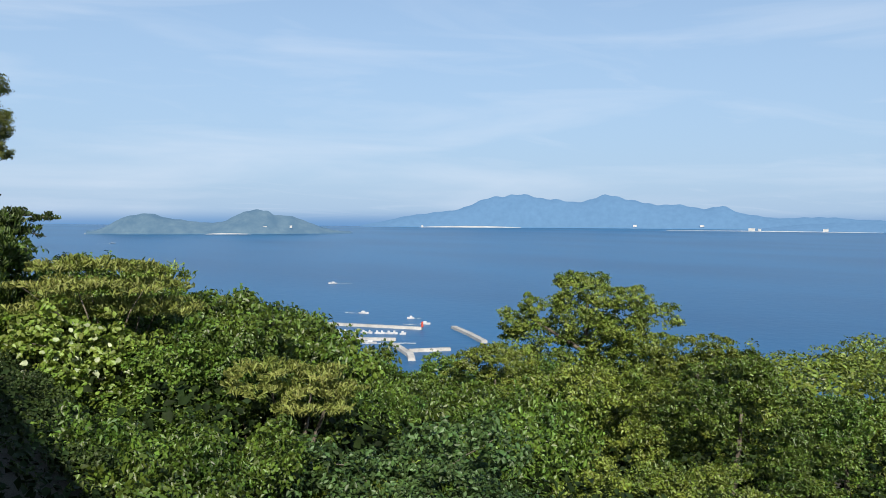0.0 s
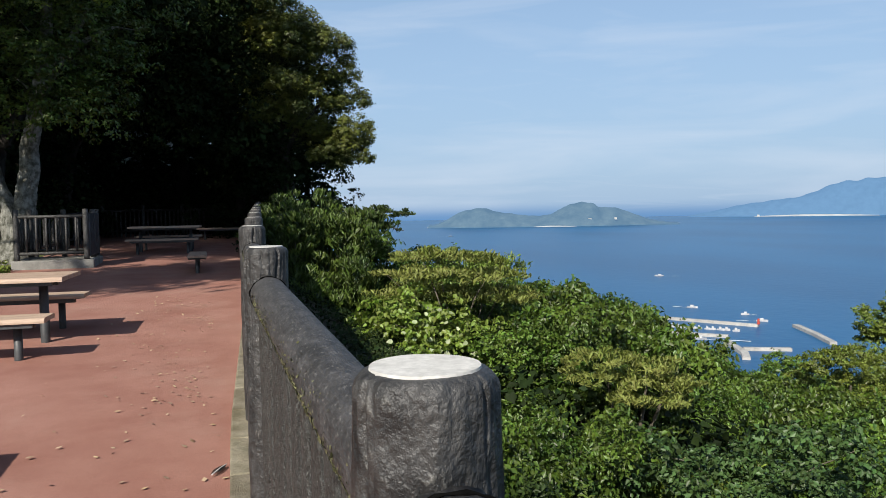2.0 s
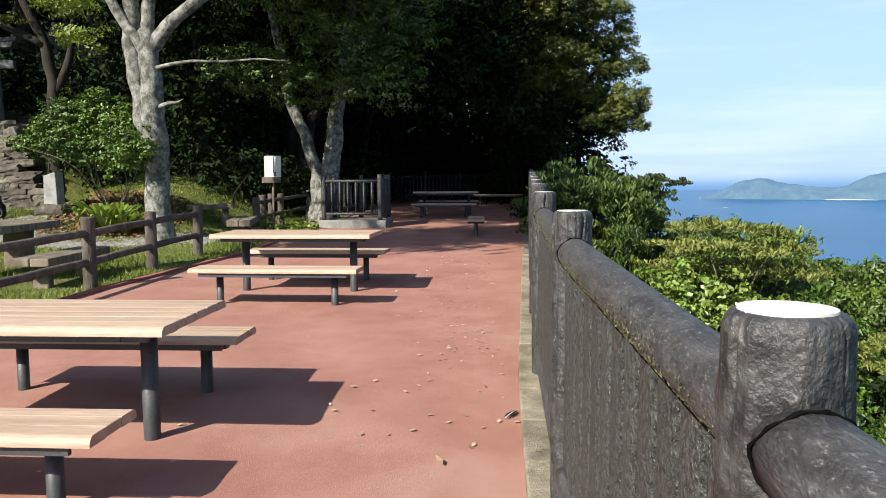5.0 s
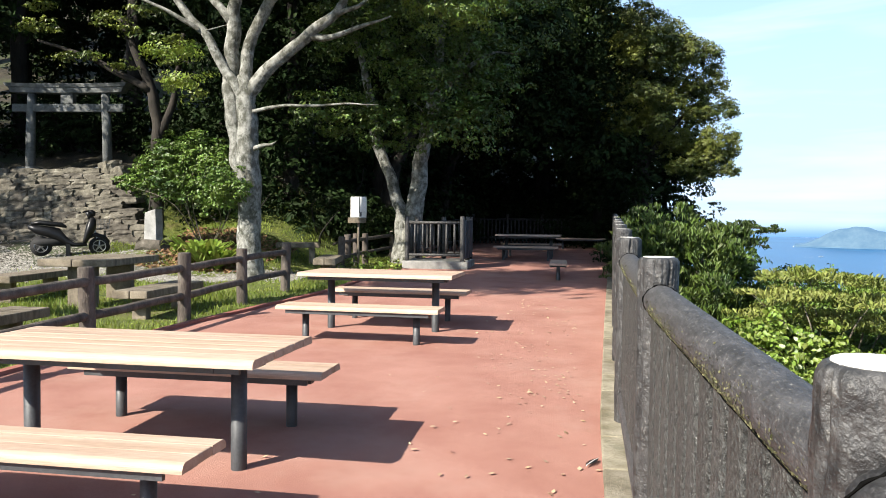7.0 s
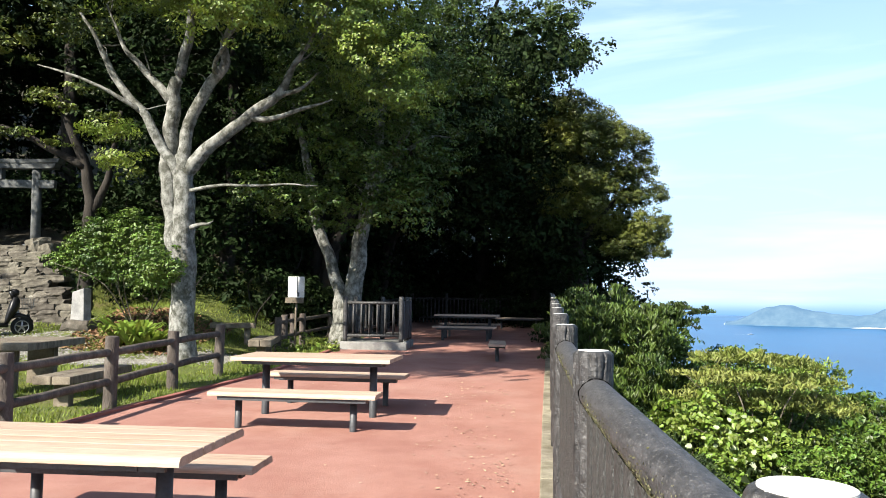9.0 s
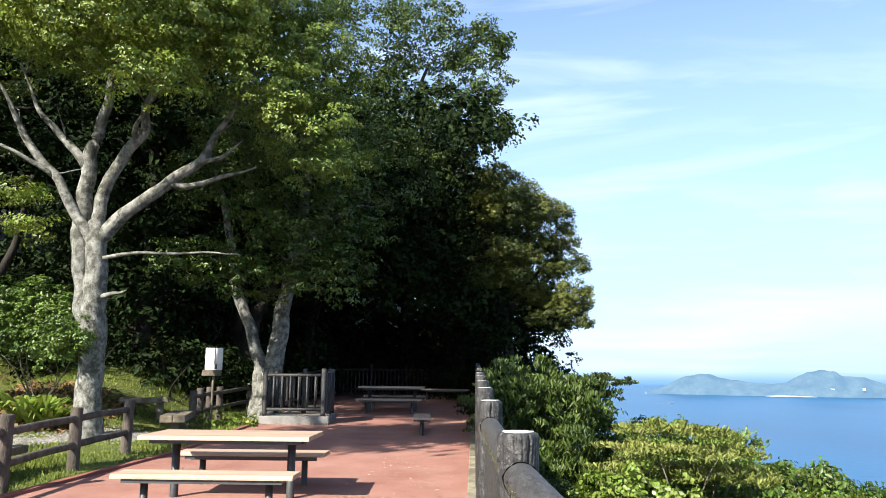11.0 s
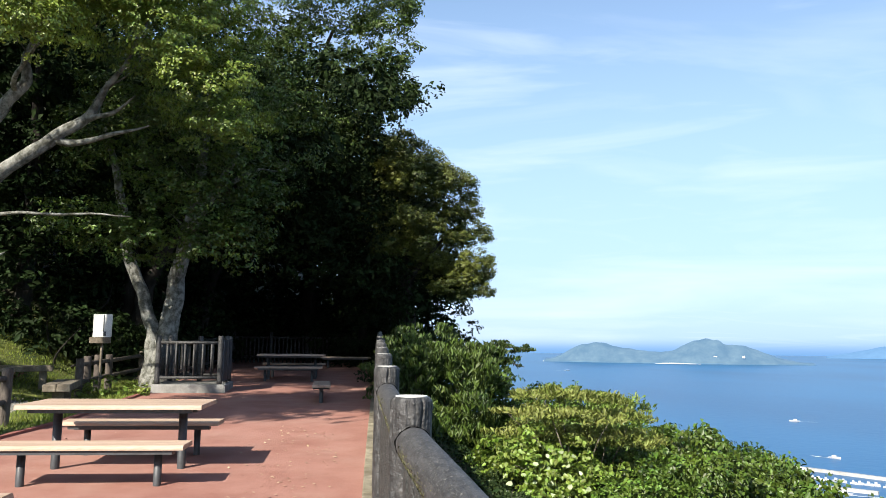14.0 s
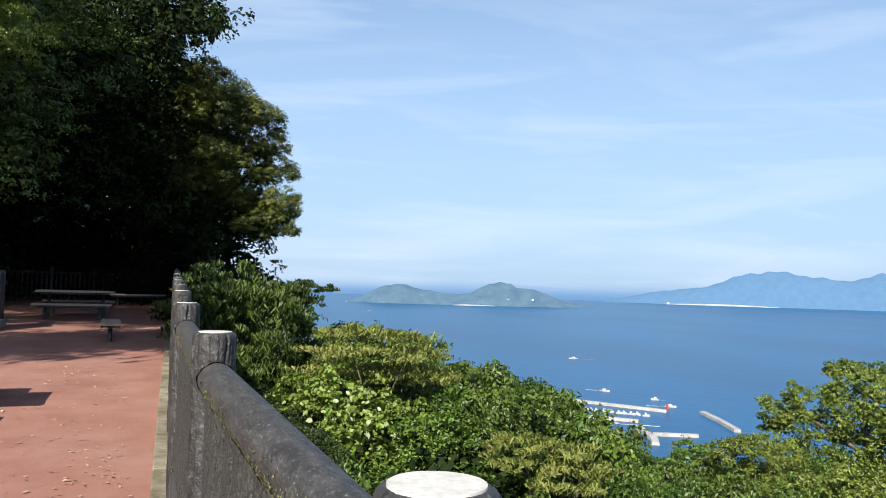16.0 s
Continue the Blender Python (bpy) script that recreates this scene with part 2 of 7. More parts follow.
GRASS = mat("grass_blade", (0.105, 0.16, 0.018), (0.25, 0.30, 0.05), 0.6, 0.9, 8, 0, spec=0.3, island=0.40, translucent=0.25)
SOIL = mat("soil_and_litter", (0.020, 0.016, 0.010), (0.050, 0.042, 0.023), 0.95, 1.2, 30, 0.6, 40, stain=(0.045, 0.065, 0.018), stain_at=(0.48, 0.62), stain_scale=0.5)
LITTER = mat("brown_leaf_litter", (0.15, 0.075, 0.035), (0.30, 0.17, 0.085), 0.8, 3, 20, 0.1, 30, island=0.4)
FALLEN = mat("fallen_leaf", (0.30, 0.18, 0.09), (0.70, 0.55, 0.36), 0.7, 14, 60, 0.1, 30, island=0.45)
GRAVEL = mat("pale_gravel", (0.19, 0.18, 0.155), (0.36, 0.345, 0.31), 0.9, 6, 60, 0.3, 80, island=0.4)
STONE = mat("rough_wall_stone", (0.070, 0.062, 0.047), (0.180, 0.163, 0.128), 0.95, 5, 26, 1.0, 16, obj_random=0.30, stain=(0.31, 0.295, 0.25), stain_at=(0.60, 0.74), stain_scale=5)
GRANITE = mat("grey_granite", (0.24, 0.24, 0.232), (0.40, 0.40, 0.385), 0.8, 5, 120, 0.3, 90, stain=(0.12, 0.125, 0.11), stain_at=(0.56, 0.75), stain_scale=3)
# Gate granite toned down: the tree's shade over it is in the colour.
GATE_STONE = mat("mossy_shaded_gate_stone", (0.095, 0.102, 0.100), (0.20, 0.21, 0.205), 0.85, 4, 90, 0.4, 70, stain=(0.05, 0.058, 0.045), stain_at=(0.55, 0.72), stain_scale=3)
SLATE = mat("dark_slate_plate", (0.022, 0.027, 0.038), (0.05, 0.057, 0.072), 0.35, 3, 50, 0.05, 60, spec=0.5)
WHITE_P = mat("white_paint_panel", (0.66, 0.66, 0.63), (0.82, 0.82, 0.80), 0.5, 5, 60, 0.05, 60, stain=(0.50, 0.48, 0.42), stain_at=(0.66, 0.8), stain_scale=8)
BLACK_P = mat("black_plastic", (0.006, 0.006, 0.007), (0.014, 0.014, 0.015), 0.4, 5, 60, 0.05, 60, spec=0.3)
GREY_P = mat("grey_paint", (0.060, 0.064, 0.068), (0.105, 0.110, 0.115), 0.45, 5, 60, 0.02, 60, spec=0.4)
RUBBER = mat("rubber", (0.012, 0.012, 0.012), (0.022, 0.022, 0.022), 0.85, 8, 60, 0.1, 60)
CHROME = mat("bright_metal", (0.35, 0.35, 0.36), (0.48, 0.48, 0.48), 0.35, 5, 60, 0.0, 60, metal=1.0)
QUAY = mat("quay_concrete", (0.40, 0.395, 0.375), (0.56, 0.55, 0.52), 0.9, 0.08, 0.6, 0, 1)
HULL = mat("white_hull", (0.52, 0.53, 0.54), (0.66, 0.67, 0.68), 0.4, 0.5, 5, 0, 5)
FOAM = mat("wake_foam", (0.55, 0.62, 0.68), (0.75, 0.80, 0.84), 0.9, 0.2, 1.5, 0, 5)
RED_P = mat("red_paint", (0.45, 0.05, 0.03), (0.55, 0.08, 0.05), 0.5, 0.5, 5, 0, 5)
# Sea haze on these far lands is painted as bluish glow and blue tones.
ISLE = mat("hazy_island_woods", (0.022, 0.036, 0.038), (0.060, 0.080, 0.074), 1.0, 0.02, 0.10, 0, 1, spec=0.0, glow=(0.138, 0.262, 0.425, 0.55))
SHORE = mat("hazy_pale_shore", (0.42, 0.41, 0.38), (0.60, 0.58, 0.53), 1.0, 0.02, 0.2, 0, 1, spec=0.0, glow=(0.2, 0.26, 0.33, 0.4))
FARLAND = mat("haze_blue_mountains", (0.046, 0.084, 0.125), (0.048, 0.087, 0.128), 1.0, 0.004, 0.03, 0, 1, spec=0.0, glow=(0.138, 0.285, 0.510, 0.57))

SEA = bpy.data.materials.new("sea_water")
SEA.use_nodes = True
sn, sl = SEA.node_tree.nodes, SEA.node_tree.links
sb = sn["Principled BSDF"]
s_pos = sn.new("ShaderNodeNewGeometry")
s_big = sn.new("ShaderNodeTexNoise")
s_big.inputs["Scale"].default_value, s_big.inputs["Detail"].default_value = 0.0035, 5
s_map = sn.new("ShaderNodeMapping")
s_map.inputs["Scale"].default_value = (1.0, 0.45, 1.0)
s_map.inputs["Rotation"].default_value = (0, 0, radians(-38))
sl.new(s_pos.outputs["Position"], s_map.inputs[0])
sl.new(s_map.outputs[0], s_big.inputs[0])
s_mix = sn.new("ShaderNodeMix")
s_mix.data_type = "RGBA"
s_mix.inputs["A"].default_value, s_mix.inputs["B"].default_value = (0.001, 0.056, 0.155, 1), (0.003, 0.086, 0.215, 1)
s_rng = sn.new("ShaderNodeMapRange")
s_rng.inputs["From Min"].default_value, s_rng.inputs["From Max"].default_value = 0.35, 0.65
sl.new(s_big.outputs[0], s_rng.inputs["Value"])
sl.new(s_rng.outputs[0], s_mix.inputs["Factor"])
sl.new(s_mix.outputs["Result"], sb.inputs["Base Color"])
sb.inputs["Roughness"].default_value, sb.inputs["IOR"].default_value = 0.28, 1.33
sb.inputs["Specular IOR Level"].default_value = 0.13
s_wave = sn.new("ShaderNodeTexNoise")
s_wave.inputs["Scale"].default_value, s_wave.inputs["Detail"].default_value = 0.12, 4
sl.new(s_pos.outputs["Position"], s_wave.inputs[0])
s_bump = sn.new("ShaderNodeBump")
s_bump.inputs["Strength"].default_value, s_bump.inputs["Distance"].default_value = 0.22, 1.0
sl.new(s_wave.outputs[0], s_bump.inputs["Height"])
sl.new(s_bump.outputs[0], sb.inputs["Normal"])

# ---- building helpers ----
rng = np.random.default_rng(7)


def mesh_of(name, bm, material, smooth=False):
    me = bpy.data.meshes.new(name)
    bm.to_mesh(me)
    bm.free()
    if smooth:
        me.polygons.foreach_set("use_smooth", np.ones(len(me.polygons), bool))
    me.materials.append(material)
    return me


def part(name, bm, material, parent, label="", smooth=False):
    """Links a bmesh, or a mesh that others share, as one part under a thing or a part."""
    me = bm if isinstance(bm, bpy.types.Mesh) else mesh_of(name, bm, material, smooth)
    ob = new(name, me)
    ob.parent = parent
    return tagged(ob, label)


def thing(name, label, category, at=(0, 0, 0), turn=0.0, group="", kind=""):
    ob = new(name)
    ob.matrix_basis = pose(*at, 0, 0, turn)
    ob.empty_display_size = 0.2
    return tagged(ob, label, category, group, kind)


def solid(name, bm, material, label, category, kind="structure", smooth=False):
    return tagged(new(name, mesh_of(name, bm, material, smooth)), label, category, kind=kind)


def box(bm, x0, x1, y0, y1, z0, z1, bevel=0.0):
    vs = [bm.verts.new(p) for p in ((x0, y0, z0), (x1, y0, z0), (x1, y1, z0), (x0, y1, z0), (x0, y0, z1), (x1, y0, z1), (x1, y1, z1), (x0, y1, z1))]
    fs = [bm.faces.new([vs[k] for k in f]) for f in ((3, 2, 1, 0), (4, 5, 6, 7), (0, 1, 5, 4), (1, 2, 6, 5), (2, 3, 7, 6), (3, 0, 4, 7))]
    if bevel:
        es = list({e for f in fs for e in f.edges})
        bmesh.ops.bevel(bm, geom=es, offset=bevel, segments=2, affect="EDGES", profile=0.6)
    return bm


def boxm(*a, bevel=0.0):
    return box(bmesh.new(), *a, bevel=bevel)


def tube(bm, points, radii, seg=10, rough=0.0, caps=True, seed=0.0):
    """A tapered tube along points."""
    pts = [Vector(p) for p in points]
    rings = []
    up = Vector((0.31, 0.17, 0.93)).normalized()
    for k, p in enumerate(pts):
        d = (pts[min(k + 1, len(pts) - 1)] - pts[max(k - 1, 0)]).normalized()
        side = d.cross(up)
        if side.length < 0.1:
            side = d.cross(Vector((1, 0, 0)))
        side.normalize()
        other = d.cross(side)
        ring = []
        for j in range(seg):
            a = 2 * math.pi * j / seg
            o = side * math.cos(a) + other * math.sin(a)
            r = radii[k]
            if rough:
                r *= 1 + rough * noise.noise(Vector((o.x * 1.7, o.y * 1.7, p.length * 2.1 + seed)) * 1.6)
            ring.append(bm.verts.new(p + o * r))
        rings.append(ring)
    for a, b in zip(rings, rings[1:]):
        for j in range(seg):
            bm.faces.new((a[j], a[(j + 1) % seg], b[(j + 1) % seg], b[j]))
    if caps:
        bm.faces.new(rings[0][::-1])
        bm.faces.new(rings[-1])
    bmesh.ops.recalc_face_normals(bm, faces=bm.faces)
    return bm


def curve_points(ctrl, n=6):
    """A smooth line through control points (x, y, z, radius)."""
    c = [np.array(p, float) for p in ctrl]
    c = [2 * c[0] - c[1], *c, 2 * c[-1] - c[-2]]
    out = []
    for k in range(1, len(c) - 2):
        a, b, d, e = c[k - 1 : k + 3]
        for s in range(n):
            t = s / n
            out.append(0.5 * (2 * b + (d - a) * t + (2 * a - 5 * b + 4 * d - e) * t * t + (3 * b - a - 3 * d + e) * t**3))
    out.append(c[-2])
    return [tuple(p[:3]) for p in out], [max(0.004, float(p[3])) for p in out]


def fast_mesh(name, verts, faces, material, smooth=False):
    """A mesh from arrays: verts (n, 3), faces (m, 3 or 4)."""
    me = bpy.data.meshes.new(name)
    m, k = faces.shape
    me.vertices.add(len(verts))
    me.vertices.foreach_set("co", np.ascontiguousarray(verts, np.float32).ravel())
    me.loops.add(m * k)
    me.loops.foreach_set("vertex_index", np.ascontiguousarray(faces, np.int32).ravel())
    me.polygons.add(m)
    me.polygons.foreach_set("loop_start", np.arange(0, m * k, k, dtype=np.int32))
    me.update(calc_edges=True)
    if smooth:
        me.polygons.foreach_set("use_smooth", np.ones(m, bool))
    me.materials.append(material)
    return me


def unit(v):
    return v / np.maximum(np.linalg.norm(v, axis=1, keepdims=True), 1e-6)


def leaves(name, centres, normals, length, width, material, droop=0.15, hang=0.0, broad=False):
    """One mesh of folded leaves: two triangles that meet at the midrib, or six vertices for a broad oval leaf."""
    n = len(centres)
    nor = unit(normals)
    along = unit(np.cross(nor, rng.normal(size=(n, 3))))
    along[:, 2] -= hang
    along = unit(along)
    side = unit(np.cross(nor, along))
    size = rng.uniform(0.65, 1.25, (n, 1))
    ln, wd = np.reshape(length, (-1, 1)) * size, np.reshape(width, (-1, 1)) * size
    base = centres - along * ln * 0.5
    tip = centres + along * ln * 0.5 - nor * ln * droop
    mid = centres + nor * ln * 0.10 - along * ln * 0.08
    if broad:
        lo, hi = mid - along * ln * 0.24, mid + along * ln * 0.16 - nor * ln * droop * 0.25
        verts = np.stack([base, lo - side * wd * 0.46, hi - side * wd * 0.44, tip, hi + side * wd * 0.44, lo + side * wd * 0.46], 1).reshape(-1, 3)
        k = np.arange(n)[:, None] * 6
        faces = np.concatenate([k + [0, 1, 2], k + [0, 2, 3], k + [0, 3, 4], k + [0, 4, 5]], 1).reshape(-1, 3)
        return fast_mesh(name, verts, faces, material)
    verts = np.stack([base, mid - side * wd * 0.5, tip, mid + side * wd * 0.5], 1).reshape(-1, 3)
    k = np.arange(n)[:, None] * 4
    faces = np.concatenate([k + [0, 1, 2], k + [0, 2, 3]], 1).reshape(-1, 3)
    return fast_mesh(name, verts, faces, material)


def foliage(blobs, clump, per_clump, density, flat=0.6, low=-0.35, spread=0.55, fill=0.25, out=0.5, ragged=1.0):
    """Places and directions of leaves: clumps over the skin of ellipsoids (x, y, z, rx, ry, rz), leaves round each clump."""
    cs, ns = [], []
    for x, y, z, rx, ry, rz in blobs:
        count = max(4, int(density * (rx * ry + ry * rz + rx * rz) / (clump * clump)))
        d = unit(rng.normal(size=(count * 3, 3)))
        d = d[d[:, 2] > low][:count]
        lump = 1 + 0.22 * ragged * np.sin(d[:, :1] * 5 + x) * np.cos(d[:, 1:2] * 4.3 + y) + 0.12 * np.sin(d[:, 2:3] * 7 + z)
        far = rng.uniform(1.0 - 0.20 * ragged, 1.0 + 0.06 * ragged, (len(d), 1)) * lump
        inner = rng.random((len(d), 1)) < fill * min(1.0, ragged + 0.05)
        far = np.where(inner, far * rng.uniform(0.3, 0.85, (len(d), 1)), far)
        mid = np.array([x, y, z]) + d * far * [rx, ry, rz]
        r = clump * rng.uniform(0.6, 1.25, (len(d), 1))
        o = unit(rng.normal(size=(len(d) * per_clump, 3)))
        o[:, 2] = np.abs(o[:, 2]) * np.where(rng.random(len(o)) < 0.8, 1, -1)
        rad = np.repeat(r, per_clump, 0) * rng.uniform(0.35, 1.0, (len(o), 1)) ** 0.5
        c = np.repeat(mid, per_clump, 0) + o * rad * [1, 1, flat]
        nn = o * (0.75 if out < 1.2 else 0.4) + np.repeat(d, per_clump, 0) * out + [0, 0, 0.45] + rng.normal(size=(len(o), 3)) * spread
        cs.append(c)
        ns.append(nn)
    return np.concatenate(cs), np.concatenate(ns)


def crown_mesh(name, blobs, clump, per, density, leaf, width, material, flat=0.55, low=-0.7, spread=0.55, droop=0.15, hang=0.0, core=3.0, out=0.6, ragged=1.0, inner=1.0, broad=False):
    """Fine leaves over the skin of the crown, and coarser ones in its depth."""
    c, n = foliage(blobs, clump, per, density, flat, low, spread, out=out, ragged=ragged)
    deep = [(x, y, z, a * 0.62, b * 0.62, c_ * 0.60) for x, y, z, a, b, c_ in blobs]
    c2, n2 = foliage(deep, clump * 1.3, 11, inner, 0.7, -1.0, 0.9, 0.3)
    ln = np.concatenate([np.full(len(c), leaf), np.full(len(c2), leaf * core)])
    return leaves(name, np.concatenate([c, c2]), np.concatenate([n, n2]), ln, ln * width / leaf, material, droop, hang, broad)


def billow(lobes, count, lo, hi, up=0.35):
    """Breaks lobes (x, y, z, rx, ry, rz) into a dense heart and small rounded tufts over their skin."""
    made = []
    for x, y, z, rx, ry, rz in lobes:
        made.append((x, y, z, rx * 0.74, ry * 0.74, rz * 0.70))
        size = (rx * ry * rz) ** (1 / 3)
        for _ in range(count):
            d = rng.normal(size=3)
            d /= np.linalg.norm(d)
            d[2] = d[2] * 0.85 + up * 0.5
            q = size * rng.uniform(lo, hi)
            made.append((x + d[0] * rx * 0.86, y + d[1] * ry * 0.86, z + d[2] * rz * 0.86, q, q, q * 0.72))
    return made


def slope(y):
    """Height of the gently rising terrace."""
    return 0.02 * (y - 1.5)


def fence_x(y):
    return float(np.interp(y, [-9, -0.7, 1.36, 3.42, 5.48, 7.54, 30], [0.42, 0.41, 0.49, 0.63, 0.77, 0.915, 2.52]))


def pave_left(y):
    return float(np.interp(y, [-9, 1.9, 4.85, 8.6, 13.5, 30], [-4.9, -4.47, -4.22, -3.63, -3.5, -3.7]))


def smooth(a, b, v):
    t = np.clip((v - a) / (b - a), 0, 1)
    return t * t * (3 - 2 * t)


def land(x, y):
    """Height of the natural ground."""
    x, y = np.asarray(x, float), np.asarray(y, float)
    g = 0.02 * (np.clip(y, -20, 32) - 1.5) - 0.035
    edge = np.interp(y, [-9, -0.7, 1.36, 3.42, 7.54, 30], [0.42, 0.41, 0.49, 0.63, 0.915, 2.52]) + 0.25
    d = np.clip(x - edge, 0, None)
    drop = 0.62 * np.clip(d, 0, 5) + 0.40 * np.clip(d - 5, 0, 25) + 0.09 * np.clip(d - 30, 0, 80) + 0.45 * np.clip(d - 110, 0, None)
    drop = drop + smooth(2, 12, d) * (0.16 * np.clip(y - 14, 0, 40) + 0.5 * np.clip(y - 54, 0, None))
    left = np.clip(-x - 5.0, 0, None)
    rise = smooth(0, 3, left) * ((0.10 + 0.17 * smooth(-10.6, -8.6, x)) * np.clip(y - 11.2, 0, 3.4) + 1.45 * smooth(14.6, 16.4, y) * smooth(9.6, 11.2, -x) + 0.30 * np.clip(y - 15.5, 0, 60) + 0.03 * np.clip(left - 3, 0, 60))
    back = 0.22 * np.clip(y - 30, 0, 60) * smooth(3, -3, x)
    bumps = 0.05 * np.sin(x * 1.3 + 0.7 * y) * smooth(-4.6, -6.5, x) + 0.3 * np.sin(x * 0.6) * np.cos(y * 0.5) * smooth(1.5, 5, d)
    return np.maximum(g - drop + rise + back + bumps, -74.0)

# ---- ground, water, distance ----
gx = np.unique(np.concatenate([np.linspace(-70, -16, 22), np.arange(-16, 16, 0.5), np.arange(-12, -3, 0.25), np.linspace(16, 60, 34), np.linspace(60, 420, 40)]))
gy = np.unique(np.concatenate([np.linspace(-70, -10, 18), np.arange(-10, 32, 0.5), np.arange(9, 16.5, 0.25), np.linspace(32, 80, 30), np.linspace(80, 320, 30)]))
X, Y = np.meshgrid(gx, gy)
Z = land(X, Y)
gv = np.stack([X.ravel(), Y.ravel(), Z.ravel()], 1)
ci, ri = np.meshgrid(np.arange(len(gx) - 1), np.arange(len(gy) - 1))
g0 = (ri * len(gx) + ci).ravel()
gf = np.stack([g0, g0 + 1, g0 + len(gx) + 1, g0 + len(gx)], 1)
tagged(new("ground", fast_mesh("ground", gv, gf, SOIL, True)), "dark soil hillside with leaf litter falling to the sea", "ground", kind="structure")

sea_v = np.array([(x, y, -70.0) for y in (-6000, 6000) for x in (-6000, 6000)])
tagged(new("water", fast_mesh("water", sea_v, np.array([[0, 1, 3, 2]]), SEA)), "deep blue open sea with faint wind streaks", "sea", kind="structure")


def ridge_land(name, a, b, us, hs, width, material, label, rows=9, n=170, wob=1.0):
    """A long hilly land between two shore points, its crest given by heights hs at us along it."""
    a, b = np.array(a, float), np.array(b, float)
    ax = (b - a) / np.linalg.norm(b - a)
    no = np.array([-ax[1], ax[0]])
    u = np.linspace(0, 1, n)
    h = np.interp(u, us, hs)
    h = np.convolve(np.pad(h, 7, "edge"), np.ones(15) / 15, "valid") * 1.05
    h = h * (1 + 0.02 * wob * np.sin(u * 61) + 0.015 * wob * np.sin(u * 133 + 1))
    vs = []
    for r in range(rows):
        s = r / (rows - 1) * 2 - 1
        prof = (1 - abs(s) ** 1.6)
        for k in range(n):
            p = a + (b - a) * u[k] + no * s * width * (0.5 + 0.5 * math.sin(math.pi * min(1, u[k] * 1.0)))
            bump = 1 + 0.16 * wob * math.sin(u[k] * 47 + s * 5) * math.cos(u[k] * 23 - s * 3)
            vs.append((p[0], p[1], -71.0 + h[k] * prof * (bump if abs(s) > 0.05 else 1) + 0.6))
    c, r = np.meshgrid(np.arange(n - 1), np.arange(rows - 1))
    i = (r * n + c).ravel()
    f = np.stack([i, i + 1, i + n + 1, i + n], 1)
    return tagged(new(name, fast_mesh(name, np.array(vs), f, material, True)), label, "island", kind="structure")


us = np.array([175, 190, 205, 225, 240, 255, 272, 290, 320, 350, 385, 410, 430, 448, 465, 485, 500, 515, 530, 550, 570, 600])
hs = np.array([4, 12, 22, 26, 31, 34, 32, 26, 22, 19, 16, 24, 35, 42, 39, 31, 28, 31, 26, 17, 10, 3])


def along_isle(x):
    """How far along the island's axis the bearing of x meets it."""
    d = math.radians(41.04) + math.atan((x - 784) / 1368.0)
    a, b = Vector((840, 2868)), Vector((885, -328))
    return (a.y * math.sin(d) - a.x * math.cos(d)) / (b.x * math.cos(d) - b.y * math.sin(d))


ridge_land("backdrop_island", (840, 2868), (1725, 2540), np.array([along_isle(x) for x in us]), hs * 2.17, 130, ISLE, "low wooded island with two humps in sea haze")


def far_az(x):
    return math.radians(41.04) + math.atan((x - 784) / 1368.0)


fx = [640, 700, 740, 800, 850, 880, 905, 940, 980, 1010, 1040, 1070, 1090, 1110, 1140, 1200, 1250, 1280, 1310, 1350, 1400, 1450, 1500, 1568, 1700, 1900]
fh = [2, 14, 22, 28, 45, 54, 57, 55, 48, 44, 48, 55, 55, 50, 42, 39, 34, 37, 27, 20, 18, 21, 18, 15, 22, 8]


def far_range(name, xs, px, radius, depth, label):
    n, rows, vs = 220, 7, []
    for r in range(rows):
        s = r / (rows - 1)
        for k in range(n):
            xx = xs[0] + (xs[-1] - xs[0]) * k / (n - 1)
            az, h = far_az(xx), float(np.interp(xx, xs, px)) * radius / 1368.0
            h *= 1 + 0.03 * math.sin(xx * 0.09) + 0.02 * math.sin(xx * 0.23 + 1)
            d = radius + depth * s
            prof = math.sin(min(1.0, s * 1.25) * math.pi / 2) * (1 + 0.12 * math.sin(xx * 0.06 + s * 7) * (1 - s))
            vs.append((d * math.sin(az), d * math.cos(az), -70.6 + h * prof * d / radius))
    c, r = np.meshgrid(np.arange(n - 1), np.arange(rows - 1))
    i = (r * n + c).ravel()
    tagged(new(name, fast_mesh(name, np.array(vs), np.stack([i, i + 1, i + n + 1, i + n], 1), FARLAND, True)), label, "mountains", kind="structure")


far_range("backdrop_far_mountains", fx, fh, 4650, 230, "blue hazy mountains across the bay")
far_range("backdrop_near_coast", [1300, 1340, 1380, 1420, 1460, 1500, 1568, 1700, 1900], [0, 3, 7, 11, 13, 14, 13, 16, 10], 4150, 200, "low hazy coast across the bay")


def shore_strip(name, pts, width, label, z=-69.2):
    bm = bmesh.new()
    n = len(pts)
    lo = [bm.verts.new((x, y, z - 0.8)) for x, y in pts]
    hi = []
    for k, (x, y) in enumerate(pts):
        d = Vector((x, y)).normalized() * width
        taper = math.sin(math.pi * (k + 0.25) / (n - 0.5))
        hi.append(bm.verts.new((x + d.x, y + d.y, z + width * 0.11 * taper)))
    for k in range(n - 1):
        bm.faces.new((lo[k], lo[k + 1], hi[k + 1], hi[k]))
    solid(name, bm, SHORE, label, "beach")


def on_ring(x, radius):
    a = far_az(x)
    return radius * math.sin(a), radius * math.cos(a)


def isle_at(x, out):
    u = along_isle(x)
    p = np.array((840, 2868)) * (1 - u) + np.array((1725, 2540)) * u
    return tuple(p * (1 - out / np.linalg.norm(p)))


